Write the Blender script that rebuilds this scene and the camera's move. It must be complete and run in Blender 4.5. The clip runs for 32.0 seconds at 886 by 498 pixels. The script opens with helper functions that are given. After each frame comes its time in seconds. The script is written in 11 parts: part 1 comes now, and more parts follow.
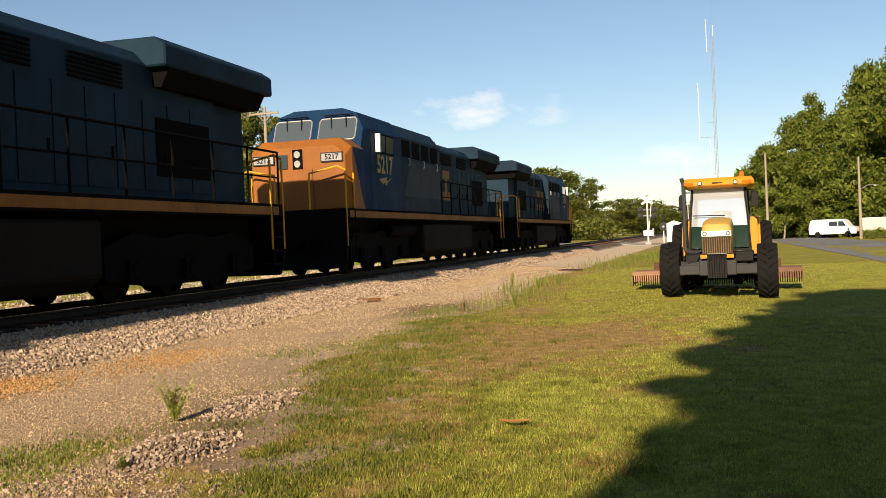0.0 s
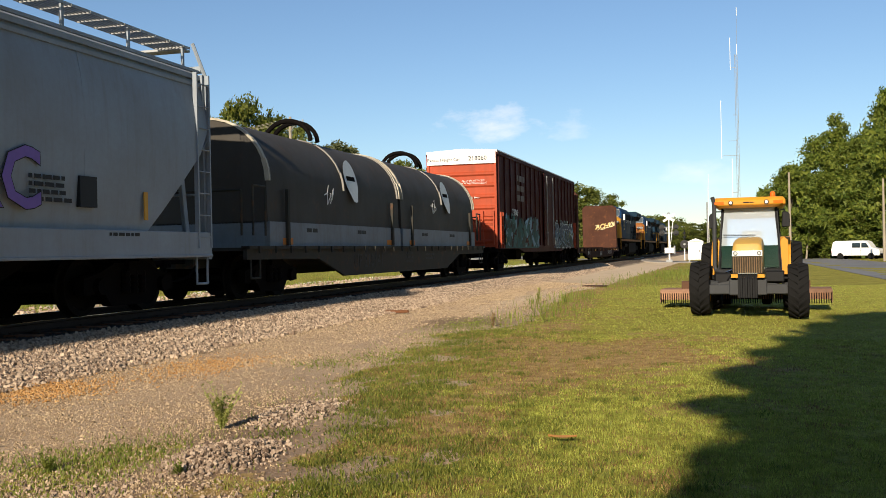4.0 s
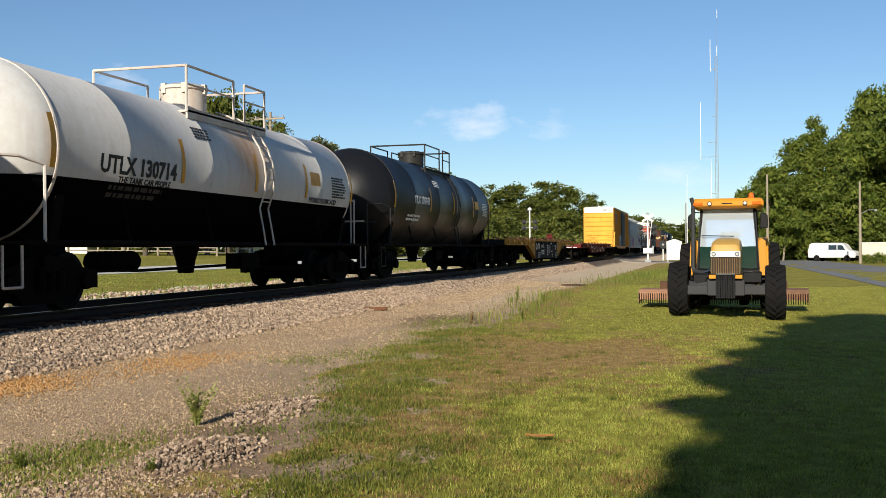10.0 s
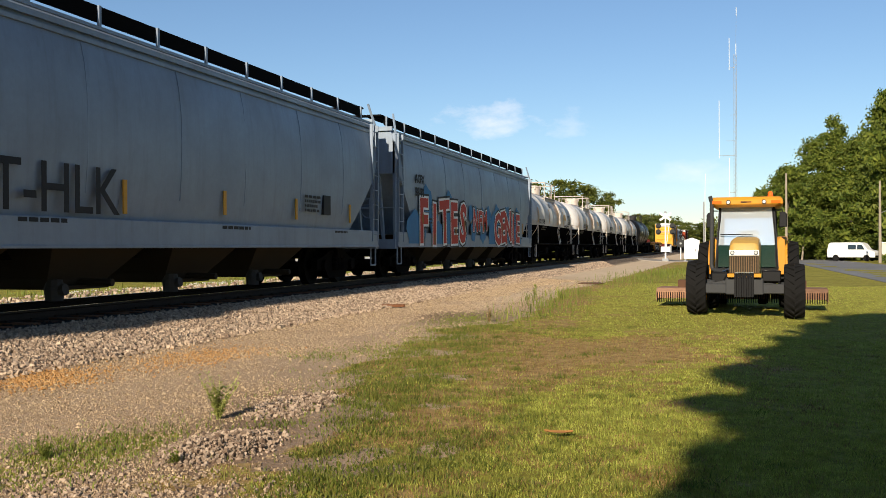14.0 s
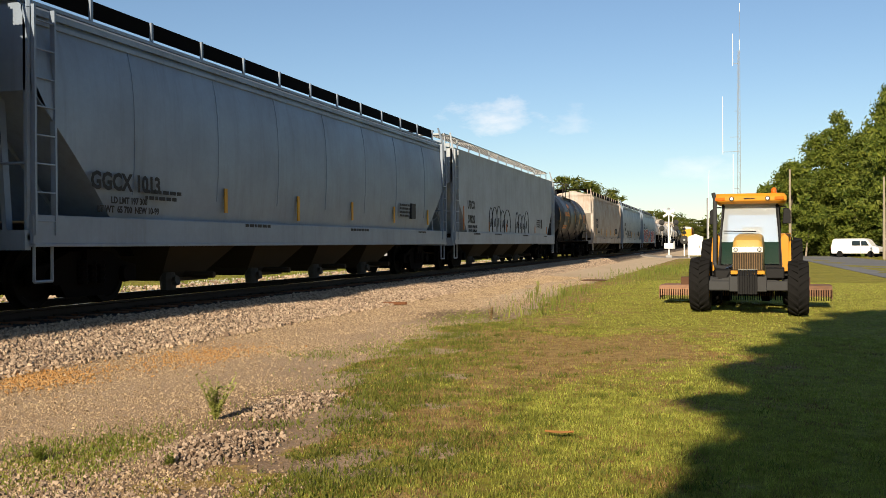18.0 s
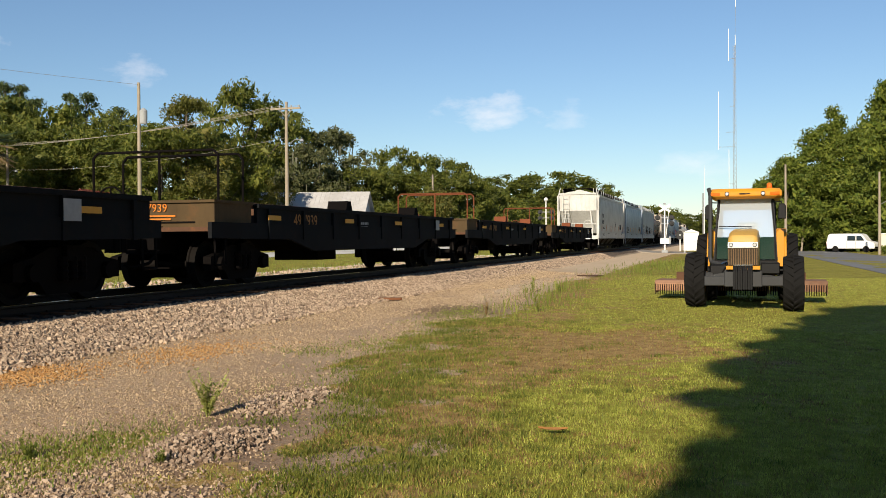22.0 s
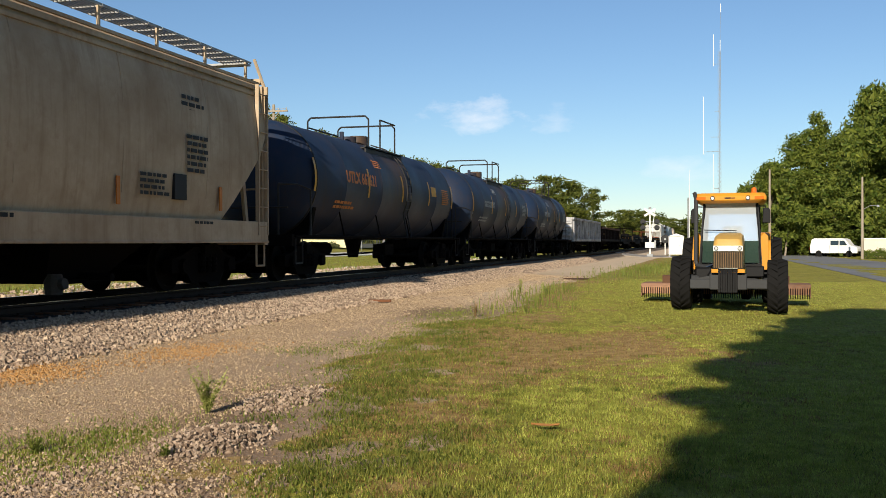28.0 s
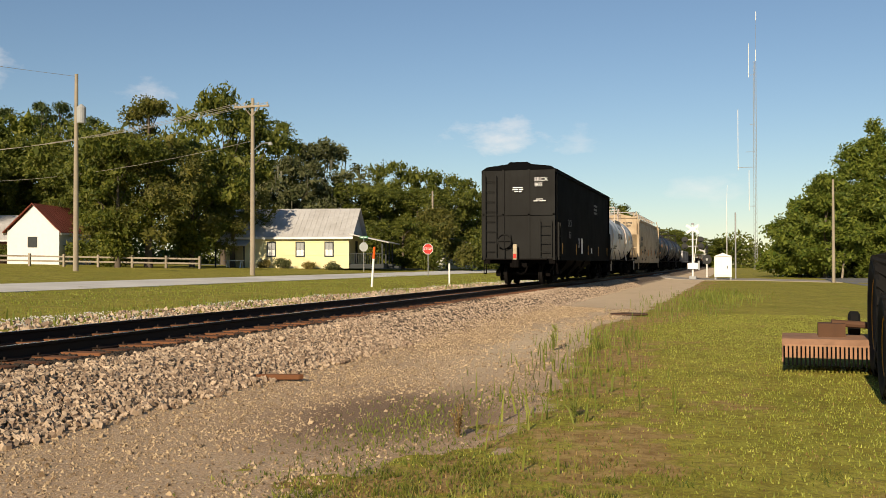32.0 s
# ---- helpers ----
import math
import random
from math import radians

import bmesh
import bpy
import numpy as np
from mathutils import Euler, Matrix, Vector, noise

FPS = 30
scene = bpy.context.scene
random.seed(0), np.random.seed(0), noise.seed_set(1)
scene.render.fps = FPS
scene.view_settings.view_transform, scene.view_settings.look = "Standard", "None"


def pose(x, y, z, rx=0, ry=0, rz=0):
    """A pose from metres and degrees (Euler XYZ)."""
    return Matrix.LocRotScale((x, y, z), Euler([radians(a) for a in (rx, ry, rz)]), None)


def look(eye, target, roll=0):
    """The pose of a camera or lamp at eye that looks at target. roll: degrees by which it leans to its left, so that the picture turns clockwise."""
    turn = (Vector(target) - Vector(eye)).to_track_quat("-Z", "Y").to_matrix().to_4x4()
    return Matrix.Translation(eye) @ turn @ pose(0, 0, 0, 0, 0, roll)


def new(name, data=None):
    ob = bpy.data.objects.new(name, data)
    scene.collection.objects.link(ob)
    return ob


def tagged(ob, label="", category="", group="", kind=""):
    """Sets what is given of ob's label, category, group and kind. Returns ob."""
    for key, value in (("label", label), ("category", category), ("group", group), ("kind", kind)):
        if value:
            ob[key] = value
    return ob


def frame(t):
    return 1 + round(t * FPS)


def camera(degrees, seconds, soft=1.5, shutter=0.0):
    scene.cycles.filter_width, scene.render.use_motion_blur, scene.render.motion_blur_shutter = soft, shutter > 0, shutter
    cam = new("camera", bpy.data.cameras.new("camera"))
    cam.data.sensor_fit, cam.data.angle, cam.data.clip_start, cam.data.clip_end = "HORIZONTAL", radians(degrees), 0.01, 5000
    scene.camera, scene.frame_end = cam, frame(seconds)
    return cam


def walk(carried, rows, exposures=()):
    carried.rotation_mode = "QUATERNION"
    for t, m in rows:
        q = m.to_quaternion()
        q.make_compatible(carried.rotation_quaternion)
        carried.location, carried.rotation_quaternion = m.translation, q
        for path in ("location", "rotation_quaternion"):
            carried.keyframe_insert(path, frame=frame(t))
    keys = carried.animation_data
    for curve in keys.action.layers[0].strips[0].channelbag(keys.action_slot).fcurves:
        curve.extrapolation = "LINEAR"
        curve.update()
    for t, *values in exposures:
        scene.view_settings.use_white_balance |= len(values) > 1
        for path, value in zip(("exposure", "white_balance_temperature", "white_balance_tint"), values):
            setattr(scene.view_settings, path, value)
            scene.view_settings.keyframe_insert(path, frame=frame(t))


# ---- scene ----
cam = camera(48.0, 32.0, 0.6)
PATH = [
    (0.0, pose(0.268, 0.236, 1.520, 89.418, 2.417, 14.907)),
    (0.5, pose(0.156, 0.223, 1.558, 89.670, 2.342, 17.106)),
    (1.0, pose(0.088, 0.122, 1.547, 90.165, 2.321, 19.001)),
    (1.5, pose(0.038, 0.009, 1.551, 90.476, 1.924, 19.397)),
    (2.0, pose(0.029, 0.033, 1.552, 90.633, 1.657, 18.682)),
    (2.5, pose(0.033, 0.124, 1.547, 90.634, 1.426, 17.925)),
    (3.0, pose(0.040, 0.200, 1.552, 90.459, 1.412, 17.181)),
    (3.5, pose(0.030, 0.152, 1.544, 90.309, 1.213, 16.474)),
    (4.0, pose(0.027, 0.088, 1.546, 90.168, 1.152, 15.930)),
    (4.5, pose(0.022, 0.070, 1.540, 90.080, 1.109, 15.534)),
    (6.5, pose(0.013, 0.183, 1.549, 90.029, 0.755, 15.024)),
    (7.0, pose(0.005, 0.222, 1.538, 90.061, 0.772, 14.954)),
    (7.5, pose(0.006, 0.186, 1.542, 90.057, 0.669, 14.905)),
    (8.0, pose(0.011, 0.155, 1.539, 90.080, 0.668, 14.855)),
    (8.5, pose(0.010, 0.142, 1.536, 90.060, 0.657, 14.802)),
    (9.0, pose(0.010, 0.139, 1.538, 90.035, 0.610, 14.755)),
    (9.5, pose(0.016, 0.125, 1.538, 90.047, 0.593, 14.742)),
    (10.0, pose(0.017, 0.135, 1.542, 90.024, 0.519, 14.747)),
    (10.5, pose(0.016, 0.168, 1.534, 90.085, 0.561, 14.781)),
    (11.0, pose(0.011, 0.164, 1.540, 90.031, 0.486, 14.712)),
    (11.5, pose(0.003, 0.125, 1.545, 90.022, 0.375, 14.840)),
    (12.0, pose(-0.000, 0.121, 1.531, 90.074, 0.345, 15.014)),
    (12.5, pose(0.005, 0.092, 1.530, 90.060, 0.282, 15.202)),
    (13.0, pose(0.001, 0.080, 1.528, 90.038, 0.253, 15.376)),
    (13.5, pose(-0.002, 0.068, 1.530, 89.970, 0.195, 15.531)),
    (14.0, pose(0.001, 0.078, 1.531, 89.906, 0.254, 15.704)),
    (14.5, pose(-0.007, 0.099, 1.531, 89.840, 0.281, 15.805)),
    (16.5, pose(0.004, 0.177, 1.535, 89.684, 0.425, 15.882)),
    (17.0, pose(0.011, 0.189, 1.552, 89.609, 0.373, 15.870)),
    (17.5, pose(0.016, 0.179, 1.543, 89.700, 0.476, 15.902)),
    (18.0, pose(0.011, 0.184, 1.543, 89.728, 0.375, 15.902)),
    (18.5, pose(-0.000, 0.189, 1.541, 89.752, 0.338, 15.896)),
    (19.0, pose(0.003, 0.208, 1.534, 89.734, 0.341, 15.933)),
    (19.5, pose(0.011, 0.207, 1.543, 89.682, 0.324, 15.977)),
    (20.0, pose(0.004, 0.247, 1.545, 89.624, 0.340, 16.010)),
    (20.5, pose(0.007, 0.237, 1.543, 89.594, 0.359, 15.988)),
    (21.0, pose(0.010, 0.239, 1.545, 89.534, 0.338, 15.916)),
    (21.5, pose(0.015, 0.240, 1.543, 89.514, 0.425, 15.797)),
    (22.0, pose(0.020, 0.238, 1.546, 89.454, 0.409, 15.678)),
    (22.5, pose(0.013, 0.252, 1.546, 89.412, 0.415, 15.546)),
    (23.0, pose(0.015, 0.226, 1.543, 89.413, 0.389, 15.381)),
    (23.5, pose(0.016, 0.187, 1.540, 89.516, 0.399, 15.307)),
    (24.0, pose(0.012, 0.157, 1.536, 89.580, 0.381, 15.254)),
    (24.5, pose(0.010, 0.105, 1.538, 89.613, 0.305, 15.194)),
    (25.0, pose(0.011, 0.055, 1.536, 89.648, 0.308, 15.149)),
    (25.5, pose(0.004, 0.030, 1.536, 89.665, 0.328, 15.096)),
    (27.5, pose(-0.003, -0.011, 1.530, 89.655, 0.256, 14.902)),
    (28.0, pose(-0.001, -0.002, 1.530, 89.643, 0.202, 14.848)),
    (28.5, pose(0.006, 0.039, 1.536, 89.612, 0.178, 14.777)),
    (29.0, pose(0.010, 0.033, 1.530, 89.628, 0.294, 14.574)),
    (29.5, pose(-0.001, -0.039, 1.522, 90.142, 0.237, 14.986)),
    (30.0, pose(-0.015, -0.119, 1.517, 90.717, 0.161, 15.548)),
    (30.5, pose(-0.160, 0.300, 1.530, 90.600, 0.09, 15.000)),
    (30.75, pose(-1.072, 3.213, 1.525, 90.620, 0.09, 14.050)),
    (31.0, pose(-1.800, 6.000, 1.550, 90.540, 0.09, 13.600)),
    (31.25, pose(-2.100, 7.700, 1.560, 90.560, 0.09, 14.000)),
    (31.5, pose(-2.200, 9.100, 1.550, 90.640, 0.09, 14.900)),
    (31.75, pose(-2.250, 10.300, 1.540, 90.720, 0.09, 15.500)),
    (32.0, pose(-2.300, 11.500, 1.520, 90.820, 0.09, 16.150)),
]
EXPOSED = [(0.0, 0.62, 7800, 15), (1.0, 0.62, 7350, 13), (2.0, 0.52, 7150, 12), (3.0, 0.51, 6600, 11), (4.0, 0.53, 6800, 11), (7.0, 0.42, 6650, 11), (9.0, 0.33, 6420, 9), (10.0, 0.39, 6300, 9), (11.0, 0.39, 6200, 10),
           (12.0, 0.39, 6400, 9), (13.0, 0.40, 6350, 10), (14.0, 0.49, 6700, 11), (17.0, 0.52, 7150, 12), (18.0, 0.52, 7200, 12), (19.0, 0.52, 7250, 12), (20.0, 0.45, 7100, 12), (22.0, 0.42, 6750, 11),
           (23.0, 0.41, 6600, 11), (24.0, 0.39, 6250, 10), (25.0, 0.37, 6180, 8), (28.0, 0.39, 6500, 10), (29.0, 0.49, 6500, 10), (30.0, 0.45, 6600, 11), (31.0, 0.47, 6700, 11), (32.0, 0.27, 7500, 12)]
walk(cam, PATH, EXPOSED)

# ---- light: low morning sun from behind, a little from the left ----
SUN_FROM = Vector((-0.056, -1.0, 0.43)).normalized()
world = bpy.data.worlds.new("sky")
scene.world = world
world.use_nodes = True
_wn, _wl = world.node_tree.nodes, world.node_tree.links
_wn.clear()
_sky = _wn.new("ShaderNodeTexSky")
_sky.sky_type = "NISHITA"
_sky.sun_disc = False
_sky.sun_elevation = math.asin(SUN_FROM.z)
_sky.sun_rotation = math.atan2(SUN_FROM.x, SUN_FROM.y)
_sky.air_density = 1.0
_sky.dust_density = 0.0
_sky.ozone_density = 4.5
_bg = _wn.new("ShaderNodeBackground")
_bg.inputs["Strength"].default_value = 0.08
_wo = _wn.new("ShaderNodeOutputWorld")
# a few small fair-weather clouds low over the town
_tc = _wn.new("ShaderNodeTexCoord")
_no = _wn.new("ShaderNodeTexNoise")
_no.inputs["Scale"].default_value, _no.inputs["Detail"].default_value, _no.inputs["Roughness"].default_value = 26.0, 7.0, 0.6
_mp = _wn.new("ShaderNodeMapping")
_mp.inputs["Scale"].default_value = (1, 1, 2.2)
_wl.new(_tc.outputs["Generated"], _mp.inputs[0])
_wl.new(_mp.outputs[0], _no.inputs["Vector"])
_colour = _sky.outputs[0]
for _way, _wide, _high, _amount in (((-0.223, 0.967, 0.126), 0.046, 0.018, 0.40), ((-0.141, 0.983, 0.122), 0.022, 0.014, 0.22), ((-0.027, 0.997, 0.071), 0.035, 0.016, 0.22), ((-0.534, 0.83, 0.164), 0.022, 0.016, 0.28), ((-0.646, 0.741, 0.184), 0.03, 0.022, 0.35)):
    _sub = _wn.new("ShaderNodeVectorMath")
    _sub.operation = "SUBTRACT"
    _sub.inputs[1].default_value = _way
    _wl.new(_tc.outputs["Generated"], _sub.inputs[0])
    _sc = _wn.new("ShaderNodeVectorMath")
    _sc.operation = "MULTIPLY"
    _sc.inputs[1].default_value = (1 / _wide, 1 / _wide, 1 / _high)
    _wl.new(_sub.outputs[0], _sc.inputs[0])
    _le = _wn.new("ShaderNodeVectorMath")
    _le.operation = "LENGTH"
    _wl.new(_sc.outputs[0], _le.inputs[0])
    _ma = _wn.new("ShaderNodeMath")
    _ma.operation = "MULTIPLY_ADD"
    _ma.inputs[1].default_value, _ma.inputs[2].default_value = 3.2, -1.2
    _wl.new(_no.outputs["Fac"], _ma.inputs[0])
    _su = _wn.new("ShaderNodeMath")
    _su.operation = "SUBTRACT"
    _wl.new(_ma.outputs[0], _su.inputs[0])
    _wl.new(_le.outputs["Value"], _su.inputs[1])
    _ad = _wn.new("ShaderNodeMath")
    _ad.operation, _ad.use_clamp = "MULTIPLY_ADD", True
    _ad.inputs[1].default_value, _ad.inputs[2].default_value = _amount, _amount * 0.6
    _wl.new(_su.outputs[0], _ad.inputs[0])
    _mi = _wn.new("ShaderNodeMix")
    _mi.data_type = "RGBA"
    _wl.new(_ad.outputs[0], _mi.inputs[0])
    _wl.new(_colour, _mi.inputs[6])
    _mi.inputs[7].default_value = (11.0, 10.6, 10.6, 1)
    _colour = _mi.outputs[2]
_wl.new(_colour, _bg.inputs[0])
_wl.new(_bg.outputs[0], _wo.inputs[0])
_sd = bpy.data.lights.new("sun", "SUN")
_sd.energy, _sd.angle, _sd.color = 5.0, radians(0.6), (1.0, 0.90, 0.74)
_so = new("sun", _sd)
_so.matrix_world = look(SUN_FROM * 60, (0, 0, 0))
scene.view_settings.exposure = 0.45

# ---- materials ----
def _nodes(name):
    m = bpy.data.materials.new(name)
    m.use_nodes = True
    nt = m.node_tree
    return m, nt, nt.nodes["Principled BSDF"]


def _noise(nt, vec, scale, detail=4.0, rough=0.6):
    n = nt.nodes.new("ShaderNodeTexNoise")
    n.inputs["Scale"].default_value = scale
    n.inputs["Detail"].default_value = detail
    n.inputs["Roughness"].default_value = rough
    if vec is not None:
        nt.links.new(vec, n.inputs["Vector"])
    return n.outputs["Fac"]


def _ramp(nt, fac, lo, hi, c0=(0, 0, 0, 1), c1=(1, 1, 1, 1)):
    r = nt.nodes.new("ShaderNodeValToRGB")
    r.color_ramp.elements[0].position, r.color_ramp.elements[1].position = lo, hi
    r.color_ramp.elements[0].color, r.color_ramp.elements[1].color = c0, c1
    nt.links.new(fac, r.inputs[0])
    return r.outputs["Color"]


def _mix(nt, fac, a, b, mode="MIX"):
    x = nt.nodes.new("ShaderNodeMix")
    x.data_type, x.blend_type = "RGBA", mode
    for sock, v in ((x.inputs[0], fac), (x.inputs[6], a), (x.inputs[7], b)):
        if isinstance(v, (int, float)):
            sock.default_value = v
        elif isinstance(v, tuple):
            sock.default_value = (*v, 1) if len(v) == 3 else v
        else:
            nt.links.new(v, sock)
    return x.outputs[2]


def _vec(nt, kind="Object", scale=(1, 1, 1)):
    tc = nt.nodes.new("ShaderNodeTexCoord")
    mp = nt.nodes.new("ShaderNodeMapping")
    mp.inputs["Scale"].default_value = scale
    nt.links.new(tc.outputs[kind], mp.inputs[0])
    return mp.outputs[0]


def _bump(nt, bsdf, h, strength, dist=0.02):
    b = nt.nodes.new("ShaderNodeBump")
    b.inputs["Strength"].default_value = strength
    b.inputs["Distance"].default_value = dist
    nt.links.new(h, b.inputs["Height"])
    nt.links.new(b.outputs[0], bsdf.inputs["Normal"])


def _math(nt, op, a, b=0.0):
    n = nt.nodes.new("ShaderNodeMath")
    n.operation = op
    for sock, v in zip(n.inputs, (a, b)):
        if isinstance(v, (int, float)):
            sock.default_value = v
        else:
            nt.links.new(v, sock)
    return n.outputs[0]


def painted(name, col, rough=0.5, grime=(0.06, 0.045, 0.03), amount=0.35, streak=0.35, rust=0.0, metal=0.0, bump=0.15, lower=None, split=0.0, stain=None, spec=0.2):
    """Painted steel: dirt in patches, run-down streaks and rust blooms. lower: another paint below the height split; stain: a spill over the flank near the middle."""
    m, nt, b = _nodes(name)
    v = _vec(nt)
    base = col
    if lower is not None:
        sep = nt.nodes.new("ShaderNodeSeparateXYZ")
        nt.links.new(v, sep.inputs[0])
        upper_part = _math(nt, "GREATER_THAN", sep.outputs[2], split)
    big = _noise(nt, v, 0.7, 5)
    fine = _noise(nt, v, 9.0, 6, 0.7)
    c = _mix(nt, _math(nt, "MULTIPLY", _ramp(nt, fine, 0.35, 0.7), 0.35), base, _mix(nt, 0.5, base, grime))
    c = _mix(nt, _math(nt, "MULTIPLY", _ramp(nt, _noise(nt, v, 0.33, 3), 0.4, 0.7), 0.25), c, _mix(nt, 1.0, c, (1.25, 1.25, 1.25), "MULTIPLY"))
    dirt = _math(nt, "MULTIPLY", _ramp(nt, big, 0.38, 0.72), amount)
    c = _mix(nt, dirt, c, grime)
    runs = _noise(nt, _vec(nt, "Object", (3.2, 3.2, 0.22)), 1.6, 5, 0.65)
    c = _mix(nt, _math(nt, "MULTIPLY", _ramp(nt, runs, 0.5, 0.78), streak), c, grime)
    if rust > 0:
        r = _noise(nt, v, 2.6, 8, 0.72)
        c = _mix(nt, _math(nt, "MULTIPLY", _ramp(nt, r, 0.55, 0.66), rust), c, (0.20, 0.075, 0.025))
    if stain is not None:
        y0, half, scol = stain
        sep2 = nt.nodes.new("ShaderNodeSeparateXYZ")
        nt.links.new(v, sep2.inputs[0])
        off = _math(nt, "ABSOLUTE", _math(nt, "SUBTRACT", sep2.outputs[1], y0))
        wob = _math(nt, "MULTIPLY", _noise(nt, _vec(nt, "Object", (1, 2.2, 0.35)), 2.0, 5), half * 1.6)
        band = _ramp(nt, _math(nt, "DIVIDE", _math(nt, "ADD", off, wob), half * 2), 0.35, 0.75, (1, 1, 1, 1), (0, 0, 0, 1))
        high = _ramp(nt, _math(nt, "DIVIDE", sep2.outputs[2], 4.2), 0.40, 0.66)
        c = _mix(nt, _math(nt, "MULTIPLY", _math(nt, "MULTIPLY", band, high), 0.85), c, scol)
    if lower is not None:
        c = _mix(nt, upper_part, _mix(nt, _math(nt, "MULTIPLY", _ramp(nt, big, 0.4, 0.75), 0.3), lower, (0.009, 0.008, 0.007)), c)
        nt.links.new(_math(nt, "MULTIPLY", upper_part, spec), b.inputs["Specular IOR Level"])
    nt.links.new(c, b.inputs["Base Color"])
    b.inputs["Metallic"].default_value = metal
    b.inputs["Specular IOR Level"].default_value = spec
    rr = nt.nodes.new("ShaderNodeMapRange")
    rr.inputs["To Min"].default_value, rr.inputs["To Max"].default_value = max(0.05, rough - 0.12), min(1, rough + 0.22)
    nt.links.new(big, rr.inputs[0])
    nt.links.new(rr.outputs[0], b.inputs["Roughness"])
    if bump:
        _bump(nt, b, _noise(nt, v, 1.3, 3), bump, 0.03)
    return m


def plain(name, col, rough=0.5, metal=0.0, var=0.25, scale=12.0, bump=0.1, coord="Object", emit=0.0, spec=0.25):
    m, nt, b = _nodes(name)
    v = _vec(nt, coord)
    n = _noise(nt, v, scale, 5, 0.65)
    n2 = _noise(nt, v, scale * 0.12, 3)
    dark = tuple(x * (1 - var) for x in col)
    light = tuple(min(1, x * (1 + var)) for x in col)
    c = _mix(nt, n, dark, light)
    c = _mix(nt, _math(nt, "MULTIPLY", _ramp(nt, n2, 0.3, 0.75), var), c, tuple(x * 0.55 for x in col))
    nt.links.new(c, b.inputs["Base Color"])
    b.inputs["Roughness"].default_value = rough
    b.inputs["Metallic"].default_value = metal
    b.inputs["Specular IOR Level"].default_value = spec
    if emit:
        nt.links.new(c, b.inputs["Emission Color"])
        b.inputs["Emission Strength"].default_value = emit
    if bump:
        _bump(nt, b, n, bump, 0.01)
    return m


def leafy(name, c0, c1, trans=0.25, glow=(0.25, 0.35, 0.03), grain=0.35, depth=0.5):
    m, nt, b = _nodes(name)
    geo = nt.nodes.new("ShaderNodeNewGeometry")
    c = _mix(nt, geo.outputs["Random Per Island"], c0, c1)
    big = _noise(nt, _vec(nt, "Object"), grain, 3)
    c = _mix(nt, _math(nt, "MULTIPLY", _ramp(nt, big, 0.38, 0.66), depth), c, tuple(x * 0.5 for x in c0))
    nt.links.new(c, b.inputs["Base Color"])
    b.inputs["Roughness"].default_value = 0.6
    b.inputs["Specular IOR Level"].default_value = 0.25
    tr = nt.nodes.new("ShaderNodeBsdfTranslucent")
    nt.links.new(_mix(nt, 0.4, c, glow), tr.inputs[0])
    ms = nt.nodes.new("ShaderNodeMixShader")
    ms.inputs[0].default_value = trans
    nt.links.new(b.outputs[0], ms.inputs[1])
    nt.links.new(tr.outputs[0], ms.inputs[2])
    nt.links.new(ms.outputs[0], nt.nodes["Material Output"].inputs[0])
    return m


def glassy(name, col=(0.02, 0.03, 0.035), rough=0.05):
    m, nt, b = _nodes(name)
    b.inputs["Base Color"].default_value = (*col, 1)
    b.inputs["Roughness"].default_value = rough
    b.inputs["Specular IOR Level"].default_value = 0.8
    return m


def pieced(name, c0, c1, rough=0.9, scale=30.0, bump=0.3, island=True):
    """Stones, ties, planks: each piece has its own tone."""
    m, nt, b = _nodes(name)
    if island:
        r = nt.nodes.new("ShaderNodeNewGeometry").outputs["Random Per Island"]
    else:
        r = nt.nodes.new("ShaderNodeObjectInfo").outputs["Random"]
    c = _mix(nt, r, c0, c1)
    n = _noise(nt, _vec(nt, "Object"), scale, 4, 0.7)
    c = _mix(nt, _math(nt, "MULTIPLY", n, 0.45), c, tuple(x * 0.45 for x in c0))
    nt.links.new(c, b.inputs["Base Color"])
    b.inputs["Roughness"].default_value = rough
    b.inputs["Specular IOR Level"].default_value = 0.25
    if bump:
        _bump(nt, b, n, bump, 0.01)
    return m


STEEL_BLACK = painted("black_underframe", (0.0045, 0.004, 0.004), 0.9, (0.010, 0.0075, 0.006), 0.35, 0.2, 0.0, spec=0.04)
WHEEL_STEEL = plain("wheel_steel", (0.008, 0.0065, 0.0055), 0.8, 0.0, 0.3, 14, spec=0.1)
TREAD_STEEL = plain("polished_tread", (0.45, 0.43, 0.4), 0.3, 0.9, 0.15, 20)
RUSTY = painted("rusty_steel", (0.10, 0.05, 0.028), 0.85, (0.05, 0.03, 0.02), 0.5, 0.3, 0.5)
GALV = plain("galvanised_grating", (0.33, 0.33, 0.32), 0.55, 0.5, 0.2)
WHITE_LETTER = plain("white_lettering", (0.72, 0.72, 0.7), 0.6, 0, 0.1, 6, 0)
BLACK_LETTER = plain("black_lettering", (0.015, 0.015, 0.016), 0.6, 0, 0.1, 6, 0)
YELLOW_REFLECT = plain("yellow_reflective_tape", (0.62, 0.30, 0.02), 0.45, 0, 0.2, 8, 0)
ORANGE_REFLECT = plain("orange_reflective_tape", (0.55, 0.17, 0.02), 0.45, 0, 0.2, 8, 0)
RED_PAINT = plain("red_paint", (0.5, 0.03, 0.02), 0.5, 0, 0.15, 8, 0)
GREY_LETTER = plain("faded_lettering", (0.32, 0.33, 0.33), 0.7, 0, 0.25, 10, 0)
GLASS_DARK = glassy("dark_glass")


